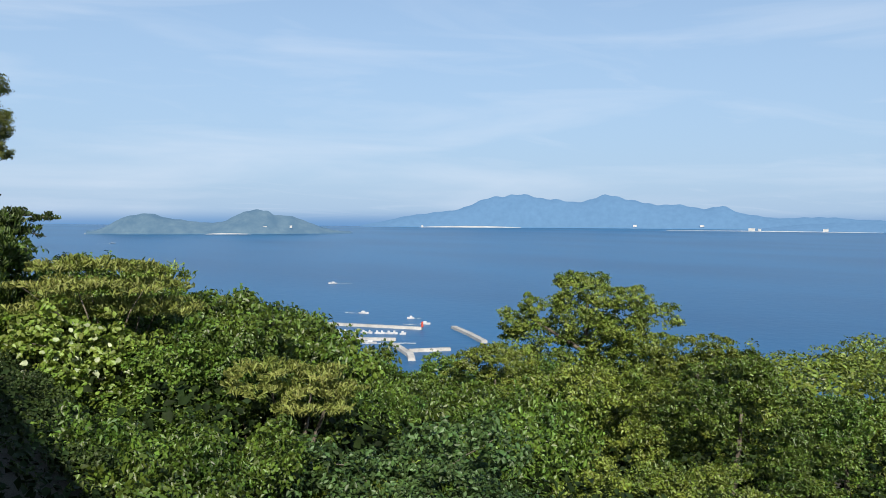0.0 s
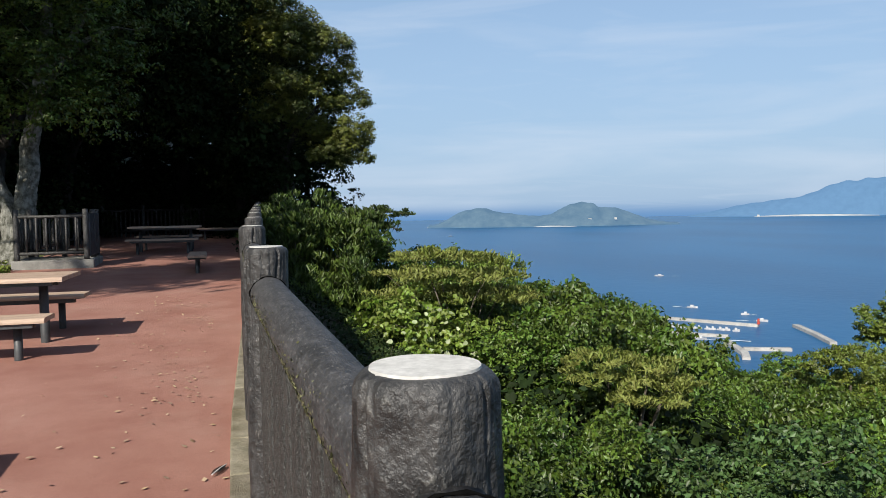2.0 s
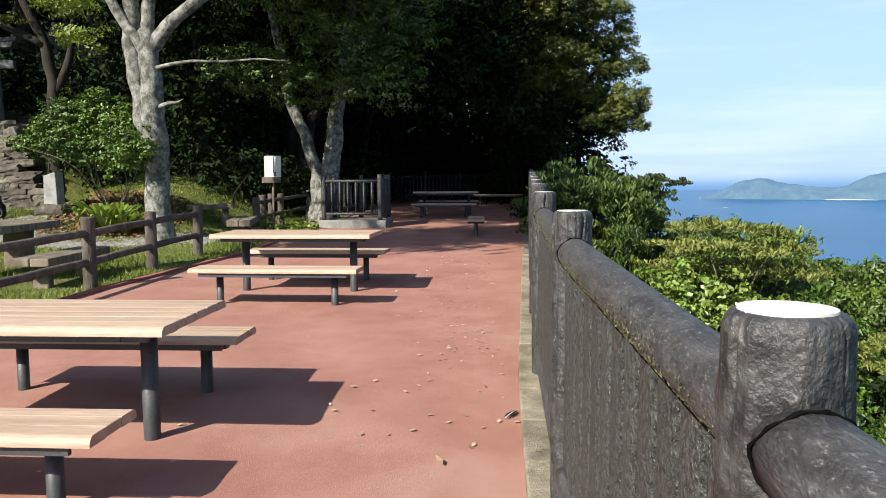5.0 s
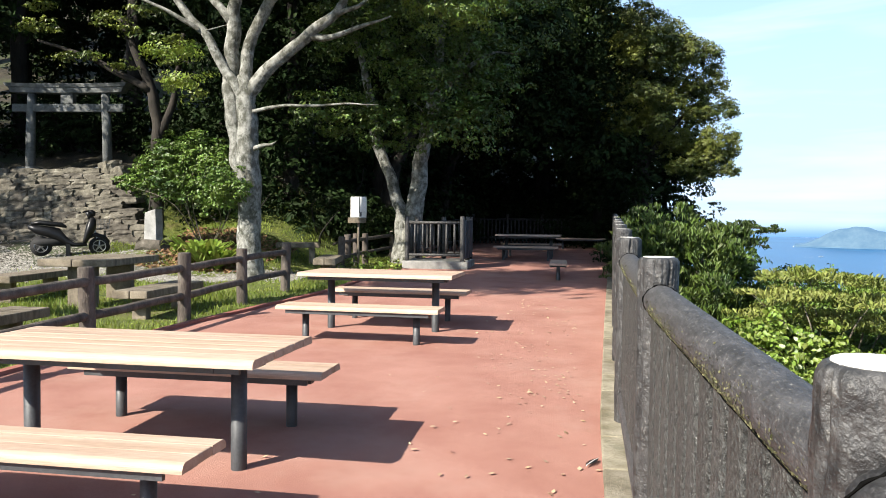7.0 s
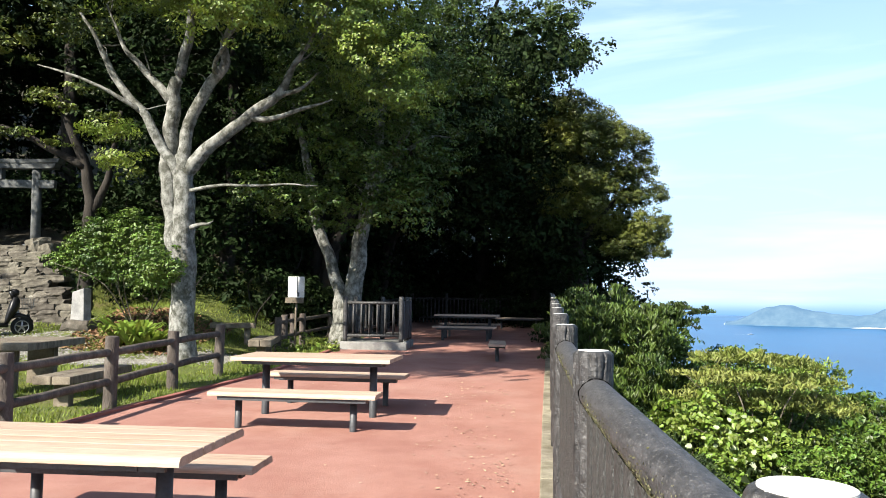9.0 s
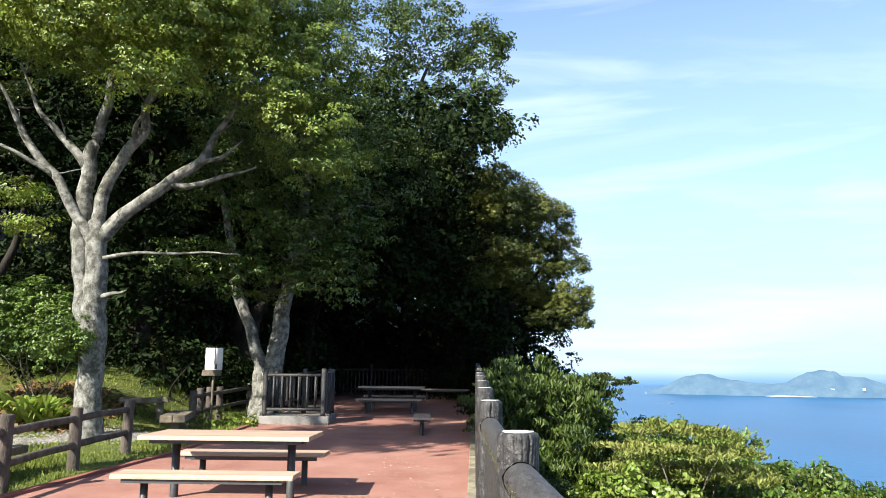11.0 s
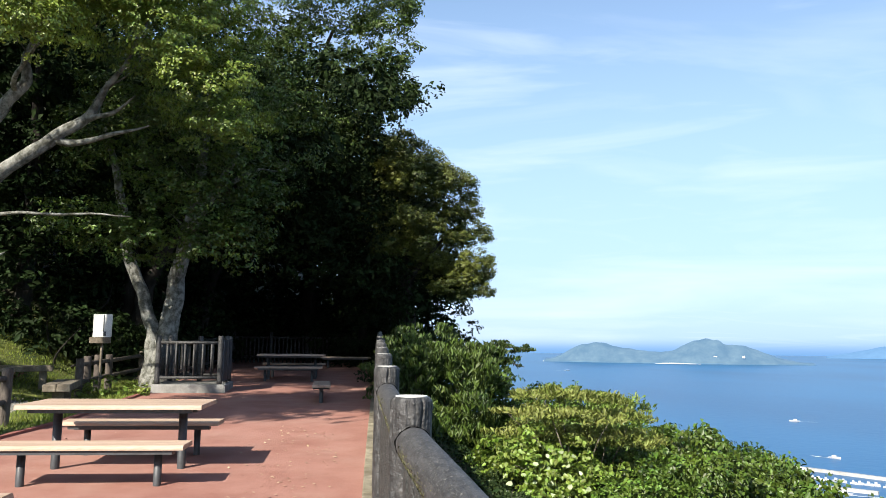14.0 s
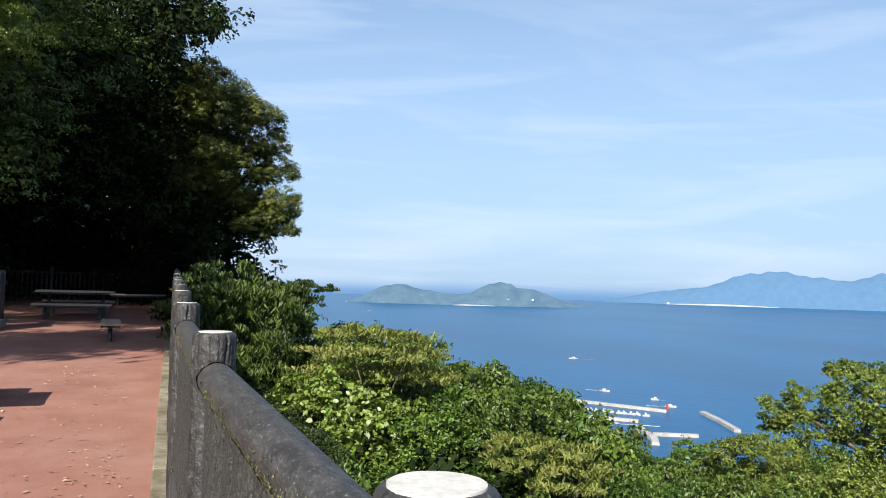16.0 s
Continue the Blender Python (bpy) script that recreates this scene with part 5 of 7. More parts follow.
# tall bush by the fence with layered drooping boughs
bl = [(2.2, 12.2, 0.9, 0.85, 0.9, 0.75), (2.9, 12.0, 0.85, 0.8, 0.8, 0.6), (1.9, 12.0, 0.0, 0.8, 0.9, 0.9), (2.9, 11.8, 0.1, 0.9, 0.8, 0.6), (2.3, 11.3, -0.6, 0.9, 0.8, 0.7), (3.4, 12.0, 1.05, 0.5, 0.4, 0.22), (3.1, 11.6, -0.5, 0.7, 0.6, 0.5), (2.0, 10.6, -0.4, 0.6, 0.7, 0.6), (1.9, 13.5, 0.7, 0.8, 0.9, 0.8)]
t = thing("tall_shrub", "tall green bush with long drooping leaves by the fence", "shrub", (0, 0, 0))
part("stem", twigs_of(bl, (2.4, 12.0, -2.0), TWIG, 14, 0.05), TWIG, t)
part("foliage", crown_mesh("foliage", bl, 0.20, 28, 1.5, 0.125, 0.036, LEAF_M, 0.42, -0.5, 0.5, 0.35, 1.3, 1.3, inner=0.6), None, t)
bm = bmesh.new()
limb(bm, [(3.0, 12.0, 1.15, 0.03), (3.7, 12.0, 1.30, 0.018), (4.25, 12.0, 1.25, 0.005)], 6)
limb(bm, [(3.3, 12.0, 1.0, 0.025), (3.8, 11.9, 1.0, 0.015), (4.15, 11.9, 0.9, 0.006)], 6)
part("bough", bm, TWIG, t)
tw = [(3.25, 12.0, 1.18, 0.35, 0.25, 0.14), (3.5, 12.0, 1.22, 0.3, 0.22, 0.10), (3.55, 11.9, 1.0, 0.28, 0.2, 0.08), (3.75, 12.0, 1.30, 0.30, 0.2, 0.09), (4.12, 12.0, 1.24, 0.24, 0.2, 0.08), (3.85, 11.9, 0.98, 0.22, 0.18, 0.09)]
c, n = foliage(tw, 0.10, 18, 1.3, 0.3, -1.0)
part("tip_leaves", leaves("tip_leaves", c, n, 0.10, 0.035, LEAF_G, 0.3, 1.0), None, t)

# yellow-green layered bush
bl = [(3.73, 9.3, 0.5, 0.5, 0.5, 0.09), (4.33, 9.2, 0.5, 0.5, 0.5, 0.08), (4.83, 9.1, 0.44, 0.36, 0.4, 0.07), (3.58, 9.1, 0.22, 0.5, 0.5, 0.1), (4.18, 9, 0.2, 0.5, 0.5, 0.09), (4.68, 8.9, 0.12, 0.35, 0.4, 0.08), (5.18, 9.2, 0.16, 0.45, 0.4, 0.08), (3.68, 9.5, -0.15, 0.7, 0.6, 0.16), (4.58, 9.5, -0.2, 0.7, 0.6, 0.16), (5.38, 9.5, -0.25, 0.6, 0.6, 0.16)]
t = thing("layered_shrub", "yellow-green bush with flat layers of drooping leaves", "shrub", (0, 0, 0))
part("stem", twigs_of(bl, (4.4, 9.8, -2.2), TWIG, 7, 0.022), TWIG, t)
part("foliage", crown_mesh("foliage", bl, 0.17, 26, 1.8, 0.095, 0.031, LEAF_Y, 0.32, -0.6, 0.5, 0.3, 0.9, 1.5), None, t)

# small olive-yellow bush of flat drooping sprays on bare stems, over a dark hollow
hx, hy = EYE_XY[0] + 10.0 * math.sin(math.radians(31.2)), EYE_XY[1] + 10.0 * math.cos(math.radians(31.2))
hz = float(land(hx, hy))
bl = [(-0.3, 0.2, -0.62, 0.42, 0.4, 0.08), (0.25, 0.0, -0.72, 0.45, 0.4, 0.07), (-0.55, 0.1, -0.82, 0.40, 0.35, 0.07), (0.0, -0.2, -0.90, 0.45, 0.35, 0.07), (0.55, -0.1, -0.95, 0.38, 0.35, 0.07), (0.3, -0.3, -1.12, 0.35, 0.3, 0.06), (-0.25, -0.3, -1.08, 0.3, 0.3, 0.06)]
t = thing("sprayed_shrub", "olive-yellow shrub of flat drooping sprays on bare pale stems", "shrub", (hx, hy, 0))
bm = bmesh.new()
for e in ((-0.35, 0.1, -0.75), (0.1, -0.1, -0.85), (0.45, -0.1, -0.95)):
    limb(bm, [(0.05 + e[0] * 0.3, 0.1, hz - 0.2, 0.05), (e[0] * 0.2, 0.0, -1.9, 0.034), (e[0] * 0.6, e[1], -1.3, 0.024), (*e, 0.012)], 7)
part("stem", bm, TWIG, t, "pale bare stems", True)
part("foliage", crown_mesh("foliage", bl, 0.12, 26, 1.5, 0.085, 0.024, LEAF_Y, 0.3, -0.8, 0.4, 0.3, 0.8, 1.2), None, t)

# bright vine-covered bush with some pale leaves
bl = [(3.36, 8.6, -0.55, 0.7, 0.6, 0.55), (4.06, 8.5, -0.85, 0.75, 0.6, 0.6), (2.96, 8.5, -0.9, 0.7, 0.6, 0.7), (3.66, 8.1, -1.3, 0.8, 0.6, 0.7), (4.56, 8.4, -1.3, 0.7, 0.6, 0.6), (2.76, 8, -1.6, 0.8, 0.6, 0.7), (3.96, 7.8, -1.9, 0.9, 0.6, 0.7)]
t = thing("vine_bush", "bright green vine-covered bush with a few silvery leaves", "shrub", (0, 0, 0))
part("stem", twigs_of(bl, (3.5, 8.4, -2.9), TWIG, 10, 0.03), TWIG, t)
part("foliage", crown_mesh("foliage", bl, 0.17, 20, 1.35, 0.082, 0.060, LEAF_C, 0.6, -0.6, 0.55, 0.2, 0.3, 1.2, broad=True), None, t)
c = np.array([3.5, 7.9, -0.8]) + rng.normal(size=(42, 3)) * [0.45, 0.20, 0.34]
n = np.tile([-0.1, -0.8, 0.6], (42, 1)) + rng.normal(size=(42, 3)) * 0.3
part("silvery_leaves", leaves("silvery_leaves", c, n, 0.095, 0.075, LEAF_W, 0.25, broad=True), None, t, "pale silvery turned leaves")

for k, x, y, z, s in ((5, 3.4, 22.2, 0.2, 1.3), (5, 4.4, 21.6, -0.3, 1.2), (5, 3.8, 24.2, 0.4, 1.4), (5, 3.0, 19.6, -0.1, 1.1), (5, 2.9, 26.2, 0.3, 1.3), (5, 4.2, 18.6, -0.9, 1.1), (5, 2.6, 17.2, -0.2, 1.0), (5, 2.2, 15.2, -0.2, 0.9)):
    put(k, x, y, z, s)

# fill the near slope left of the open view
for k, x, y, z, s in ((0, 4.9, 7.2, -1.55, 1.0), (1, 5.4, 10.6, -1.05, 1.1), (4, 5.8, 8.0, -1.45, 1.1), (0, 2.6, 6.2, -2.0, 0.9), (1, 4.0, 6.4, -1.9, 0.9), (3, 1.9, 7.0, -1.7, 0.8), (2, 5.8, 12.5, -0.85, 1.2), (1, 1.7, 9.3, -1.1, 0.8), (0, 4.6, 12.4, -0.75, 1.1), (4, 3.4, 13.8, -0.2, 1.3), (0, 5.4, 5.6, -2.0, 1.0), (1, 2.0, 4.9, -1.9, 0.7), (4, 3.1, 5.2, -2.1, 0.8)):
    put(k, x, y, z - 0.15, s)


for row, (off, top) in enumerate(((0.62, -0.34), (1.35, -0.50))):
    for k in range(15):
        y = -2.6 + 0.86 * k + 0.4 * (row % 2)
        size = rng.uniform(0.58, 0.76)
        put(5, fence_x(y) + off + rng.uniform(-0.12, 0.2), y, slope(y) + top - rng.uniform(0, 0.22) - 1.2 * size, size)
for k, x, y, z, s in ((3, 3.3, 2.4, -2.2, 0.85), (1, 3.0, 3.7, -2.0, 0.75), (4, 3.1, -0.6, -2.2, 0.8), (0, 3.6, 1.2, -2.4, 0.9)):
    put(k, x, y, z, s)

for az, d, top, size in ((36.5, 7.6, -0.95, 0.85), (41.0, 8.2, -0.85, 0.95), (45.0, 7.4, -1.05, 0.8)):
    put(3, EYE_XY[0] + d * math.sin(math.radians(az)), EYE_XY[1] + d * math.cos(math.radians(az)), top - 1.2 * size, size)

for k in range(9):
    put(5 if k % 2 else 0, 1.2 + 0.5 * (k % 3), -3.4 - 0.75 * k, -1.5, 0.75)

# creeping leaves that cover the slope under the shrubs, shade in their dark colour
N = 30000
gx = rng.uniform(0.9, 9, N)
gy = rng.uniform(-9, 16, N)
keep = gx > np.interp(gy, [-9, -0.7, 1.36, 3.42, 7.54, 30], [0.42, 0.41, 0.49, 0.63, 0.915, 2.52]) + 0.3
gx, gy = gx[keep], gy[keep]
c = np.stack([gx, gy, land(gx, gy) + rng.uniform(0.02, 0.22, len(gx))], 1)
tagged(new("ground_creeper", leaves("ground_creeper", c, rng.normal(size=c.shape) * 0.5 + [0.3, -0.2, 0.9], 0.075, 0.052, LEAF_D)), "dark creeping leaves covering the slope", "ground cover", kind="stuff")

# trees on the slope
def slope_tree(at, blobs, leaf, width, clump, per, density, material, label, trunk, limbs, name="broadleaf_tree", bark=TWIG):
    return plant(name, label, "tree", at, "trees on the sea slope", [(crown_mesh("crown", billow(blobs, 15, 0.22, 0.38), clump, per, density, leaf, width, material, 0.7, -0.45, 0.38, 0.3, 0.3, 1.3, out=0.8, ragged=0.4, inner=0.2), "")], trunk, bark, 0, limbs)


tz = float(land(25.5, 16.5))


def lobes_across(rows, az):
    """Crown lobes given as (across, away, height, radius, height radius), for a crown that is broad across the bearing az."""
    ca, sa = math.cos(math.radians(az)), math.sin(math.radians(az))
    return [(r * ca + d * sa, -r * sa + d * ca, z, q, q, h) for r, d, z, q, h in rows]


tb = lobes_across([(0.0, 0, -1.75, 1.25, 0.7), (-0.5, 0.3, -1.45, 0.7, 0.42), (1.5, 0.1, -2.1, 1.0, 0.65), (2.8, 0, -2.9, 0.95, 0.75), (2.6, -0.4, -3.8, 0.95, 0.6), (-1.8, 0, -2.45, 0.85, 0.55), (-2.8, 0.2, -3.15, 0.95, 0.55), (0.1, -0.3, -2.8, 1.3, 0.75), (1.3, -0.5, -3.3, 1.1, 0.6), (-1.4, 0.5, -3.6, 1.2, 0.7), (0.6, 0.9, -3.9, 1.7, 0.9), (-2.6, -0.2, -4.3, 1.3, 0.8), (2.0, -0.5, -4.7, 1.4, 0.8), (-0.6, -0.6, -4.9, 1.5, 0.7)], 51.7)
slope_tree((25.5, 16.5, 0), [(x, y, z, a * 1.08, b * 1.08, c_ * 1.12) for x, y, z, a, b, c_ in tb], 0.100, 0.058, 0.11, 7, 0.8, LEAF_B, "round-crowned light green tree rising above the slope", [[(0, 0, tz - 0.3, 0.22), (0.1, 0, -6.0, 0.18), (0.2, 0, -4.4, 0.13)]], [[(0.2, 0, -4.4, 0.1), (-0.8, 0.7, -3.6, 0.07), (-1.6, 1.5, -2.9, 0.03)], [(0.2, 0, -4.4, 0.1), (0.9, -0.7, -3.6, 0.07), (1.8, -1.8, -2.7, 0.03)], [(0.2, 0, -4.4, 0.1), (0.1, 0, -3.2, 0.07), (0.2, 0, -2.0, 0.03)]])
c0 = lobes_across([(-0.6, 0, -3.9, 1.1, 0.7), (0.5, 0, -3.55, 0.75, 0.5), (1.45, 0, -4.05, 0.8, 0.4), (0.4, 0.2, -4.5, 1.4, 0.7), (-1.3, 0.2, -4.8, 1.1, 0.7)], 60)
slope_tree((26.3, 11.8, 0), c0, 0.095, 0.054, 0.11, 6, 0.62, LEAF_B, "light green tree beside the round-crowned tree", [[(0, 0, float(land(26.3, 11.8)) - 0.3, 0.2), (0, 0, -6.5, 0.16), (0, 0, -4.2, 0.08)]], [])


def dome(seed):
    """A tall crown of rounded lobes that reaches down to its neighbours."""
    b = [(0, 0, 0.0, 0.8, 0.8, 0.9), (0, 0, -1.6, 0.9, 0.9, 1.2)]
    for ring, (r, z, n, q) in enumerate(((0.55, 1.40, 2, 0.85), (1.45, 0.85, 4, 0.82), (2.15, -0.1, 5, 0.86), (2.5, -1.3, 6, 0.84), (2.4, -2.6, 5, 0.84))):
        for k in range(n):
            a = 2 * math.pi * (k + 0.5 * ring + rng.uniform(-0.25, 0.25)) / n + seed
            rr = r * rng.uniform(0.82, 1.15)
            b.append((rr * math.cos(a), rr * math.sin(a), z + rng.uniform(-0.25, 0.25), *(q * rng.uniform(0.72, 1.1, 2)), 0.68 * q * rng.uniform(0.8, 1.2)))
    return b


crown_a = crown_mesh("crown", billow(dome(0.0), 12, 0.26, 0.42), 0.115, 6, 0.62, 0.105, 0.056, LEAF_B, 0.7, -0.45, 0.38, 0.3, 0.3, 1.3, out=0.8, ragged=0.4, inner=0.2)
crown_b = crown_mesh("crown", billow(dome(1.1), 12, 0.26, 0.42), 0.115, 6, 0.62, 0.105, 0.056, LEAF_B, 0.7, -0.45, 0.38, 0.3, 0.3, 1.3, out=0.8, ragged=0.4, inner=0.2)
crown_c = crown_mesh("crown", billow(dome(2.3), 12, 0.26, 0.42), 0.115, 6, 0.62, 0.105, 0.056, LEAF_A, 0.7, -0.45, 0.38, 0.3, 0.3, 1.3, out=0.8, ragged=0.4, inner=0.2)
crown_far = crown_mesh("crown", billow(dome(0.6), 7, 0.30, 0.46), 0.17, 6, 0.62, 0.16, 0.09, LEAF_B, 0.7, -0.45, 0.38, 0.3, 0.3, 1.3, out=0.8, ragged=0.4, inner=0.2)
spots = []
for az, d, top, s in ((51.3, 20, -2.35, 0.84), (62.6, 20, -1.95, 0.74), (57.2, 21.5, -2.9, 0.6), (45.2, 24, -2.55, 0.66), (69.0, 22, -3.1, 0.74), (54.0, 14, -3.0, 0.55), (60.8, 14.5, -3.1, 0.58), (67.0, 15.2, -3.3, 0.6), (74.5, 16.5, -3.6, 0.7), (76, 24, -3.7, 0.9), (48, 30, -4.1, 0.9), (55, 29, -4.4, 0.9), (63, 30, -4.5, 0.95), (41.5, 29, -3.9, 0.8), (70.5, 31, -4.9, 1.0), (59, 36, -5.6, 1.1), (78, 33, -5.2, 1.1)):
    a = math.radians(az)
    spots.append((0.2 + d * math.sin(a), -3.5 + d * math.cos(a), top, s))
for k, (x, y, top, s) in enumerate(spots):
    z = top - 2.05 * s
    plant("broadleaf_tree", "leafy light green tree in the canopy of the sea slope", "tree", (x, y, z), "trees on the sea slope", [(crown_far if x > 22.5 and k > 8 else (crown_a, crown_c, crown_b)[k % 3], "")], [[(0, 0, float(land(x, y)) - z - 0.3, 0.14), (0.15, 0.1, -2.6, 0.11), (0, 0, 0.2, 0.05)]], TWIG, 67 * k).scale = (s, s, s)

# thicket that closes the canopy underneath, near-black so the gaps look shaded
th = []
for k in range(170):
    d = 9 + 26 * rng.random()
    az = math.radians(rng.uniform(14, 78))
    x, y = EYE_XY[0] + d * math.sin(az), EYE_XY[1] + d * math.cos(az)
    if x < fence_x(min(y, 27)) + 3:
        continue
    z = min(canopy_top(x, y), -3.2 if math.degrees(az) > 44 else 9) - rng.uniform(2.0, 3.0)
    th.append((x, y, max(z, float(land(x, y)) + 0.4), 1.7, 1.7, 0.9))
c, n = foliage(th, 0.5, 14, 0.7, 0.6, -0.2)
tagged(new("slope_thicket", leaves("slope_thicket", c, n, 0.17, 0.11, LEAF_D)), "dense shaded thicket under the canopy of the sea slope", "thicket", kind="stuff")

# woods further down the hillside
fw = []
for k in range(300):
    d = rng.uniform(34, 130)
    az = math.radians(rng.uniform(50, 86))
    x, y = d * math.sin(az), d * math.cos(az) - 3
    s = rng.uniform(1.6, 3.2)
    z = float(land(x, y)) + rng.uniform(4.2, 6.6) - max(0.0, 0.06 * (y - 20))
    fw.append((x, y, z, s, s, s * 0.75))
c, n = foliage(fw, 0.6, 18, 0.45, 0.6, -0.1)
wd = tagged(new("far_woods", leaves("far_woods", c, n, 0.26, 0.17, LEAF_B)), "mixed green woods further down the hillside", "woods", kind="stuff")

# ---- trees of the terrace ----
g1 = float(land(-6.05, 11.0))
T1 = "pale lichen-barked broadleaf tree with spreading limbs beside the lawn"
# Its highest lobes are out of view, added to shade the wood behind.
b1 = [(-6.9, 9.6, 8.0, 1.5, 1.3, 0.8), (-5.2, 9.4, 7.8, 1.5, 1.2, 0.8), (-3.9, 9.6, 7.5, 1.0, 1.0, 0.6), (-8.3, 9.8, 7.9, 1.3, 1.2, 0.8), (-6.2, 10.5, 8.6, 2.6, 2.4, 1.5), (-4.2, 10.2, 7.9, 2.0, 2.0, 1.2), (-2.9, 10.4, 6.6, 1.1, 1.1, 0.6), (-2.1, 10.6, 5.9, 1.0, 1.1, 0.6), (-5.6, 9.0, 7.3, 1.8, 1.5, 1.0), (-8.4, 12.4, 5.0, 0.7, 0.6, 0.22), (-4.6, 9.2, 6.4, 0.9, 0.8, 0.5), (-3.6, 11.4, 8.6, 2.0, 1.9, 1.3), (-6.5, 12.6, 8.8, 2.4, 2.0, 1.5), (-8.0, 12.2, 4.3, 0.5, 0.5, 0.2), (-7.4, 12.0, 8.6, 1.8, 1.4, 1.2), (-5.4, 11.2, 11.2, 2.6, 2.2, 1.5), (-4.2, 12.4, 11.2, 1.6, 1.6, 1.1), (-2.4, 10.8, 7.4, 1.4, 1.2, 0.9), (-3.2, 10.0, 8.4, 1.6, 1.5, 1.1), (-1.9, 11.2, 5.4, 0.9, 0.9, 0.45), (-3.9, 9.6, 9.6, 1.8, 1.6, 1.1), (-10.9, 10.6, 9.9, 2.0, 1.8, 1.1), (-9.0, 11.0, 10.0, 1.6, 1.5, 1.0)]
tr1 = [
    [(-5.97, 11.0, g1 - 0.3, 0.42), (-5.99, 11.0, 0.5, 0.30), (-6.02, 11.0, 1.2, 0.27), (-6.06, 11.0, 1.8, 0.265), (-6.08, 11.0, 2.5, 0.26), (-6.08, 10.98, 3.2, 0.25), (-6.12, 10.97, 3.8, 0.21), (-6.16, 10.97, 4.15, 0.15)],
    [(-6.06, 11.0, 1.5, 0.18), (-6.20, 11.0, 2.3, 0.225), (-6.36, 11.02, 3.1, 0.20), (-6.43, 11.04, 3.9, 0.185), (-6.42, 11.04, 4.8, 0.175), (-6.33, 11.0, 5.5, 0.15), (-6.14, 11.0, 6.3, 0.12), (-6.0, 10.9, 7.2, 0.07), (-5.95, 10.8, 8.3, 0.03)],
]
l1 = [
    [(-6.08, 10.97, 3.45, 0.12), (-6.30, 10.92, 4.0, 0.13), (-6.61, 10.88, 4.46, 0.115), (-6.97, 10.85, 5.03, 0.10), (-7.39, 10.8, 5.6, 0.085), (-7.7, 10.7, 6.15, 0.06), (-8.1, 10.6, 6.9, 0.03)],
    [(-6.42, 11.0, 5.25, 0.12), (-6.62, 11.0, 5.52, 0.10), (-6.85, 11.0, 5.72, 0.085), (-7.1, 11.0, 5.99, 0.07), (-7.4, 10.9, 6.4, 0.045), (-7.7, 10.8, 7.2, 0.02)],
    [(-6.13, 11.05, 4.0, 0.16), (-6.10, 11.05, 4.55, 0.145), (-6.02, 11.05, 4.95, 0.135), (-5.70, 11.0, 5.47, 0.125), (-5.42, 11.0, 5.91, 0.115), (-5.28, 10.9, 6.4, 0.09), (-5.0, 10.8, 7.6, 0.04)],
    [(-6.08, 10.95, 3.8, 0.17), (-5.73, 10.95, 4.18, 0.155), (-5.28, 10.95, 4.57, 0.145), (-4.83, 10.95, 4.90, 0.13), (-4.32, 10.9, 5.29, 0.105), (-4.08, 10.9, 5.6, 0.085), (-3.7, 10.8, 6.2, 0.05), (-3.35, 10.7, 6.9, 0.03), (-3.0, 10.6, 7.6, 0.012)],
    [(-4.75, 10.9, 4.93, 0.085), (-4.45, 10.9, 4.88, 0.07), (-4.1, 10.9, 4.93, 0.055), (-3.7, 10.8, 5.05, 0.04), (-3.1, 10.7, 5.2, 0.015)],
    [(-4.35, 10.9, 5.27, 0.07), (-4.1, 10.9, 5.36, 0.055), (-3.8, 10.85, 5.45, 0.04), (-3.4, 10.8, 5.75, 0.015)],
    [(-5.95, 10.9, 3.45, 0.05), (-5.3, 10.8, 3.55, 0.034), (-4.46, 10.7, 3.54, 0.028), (-3.3, 10.6, 3.53, 0.012)],
    [(-5.9, 10.9, 2.72, 0.06), (-5.7, 10.8, 2.77, 0.045), (-5.52, 10.75, 2.78, 0.032), (-5.40, 10.75, 2.84, 0.010)],
    [(-6.95, 10.8, 5.0, 0.06), (-7.4, 10.6, 5.3, 0.045), (-8.1, 10.4, 5.6, 0.03), (-9.0, 10.6, 5.9, 0.012)],
    [(-5.5, 10.9, 5.8, 0.06), (-5.2, 10.4, 6.1, 0.04), (-4.6, 9.6, 6.3, 0.015)],
]


tr1 = [[(x, y, z, r * 0.84) for x, y, z, r in c_] for c_ in tr1]
l1 = [[(x, y, z, r * 0.88) for x, y, z, r in c_] for c_ in l1]


def side_branches(limbs, per, length, r0):
    """Thinner branches that leave the limbs upwards and outwards."""
    made = []
    for c_ in limbs:
        p, r = curve_points(c_, 5)
        for _ in range(per):
            k = int(rng.integers(len(p) // 3, len(p)))
            a = np.array(p[k])
            d = np.array([rng.normal(), rng.normal() * 0.8 - 0.2, rng.uniform(0.3, 1.1)])
            d = d / np.linalg.norm(d) * length * rng.uniform(0.6, 1.2)
            rr = min(r0, r[k] * 0.7)
            made.append([(*a, rr), (*(a + d * 0.5 + rng.normal(0, 0.08, 3)), rr * 0.65), (*(a + d), rr * 0.25)])
    return made


l1 = l1 + side_branches(l1[:4], 3, 0.9, 0.018)
plant("spreading_tree", T1, "tree", (0, 0, 0), "trees round the terrace", [(crown_mesh("crown", b1, 0.22, 46, 1.8, 0.070, 0.038, LEAF_H, 0.5, -0.8, 0.45, core=1.5, out=1.5, inner=0.6), "")], tr1, TRUNK_PALE, 0, l1)

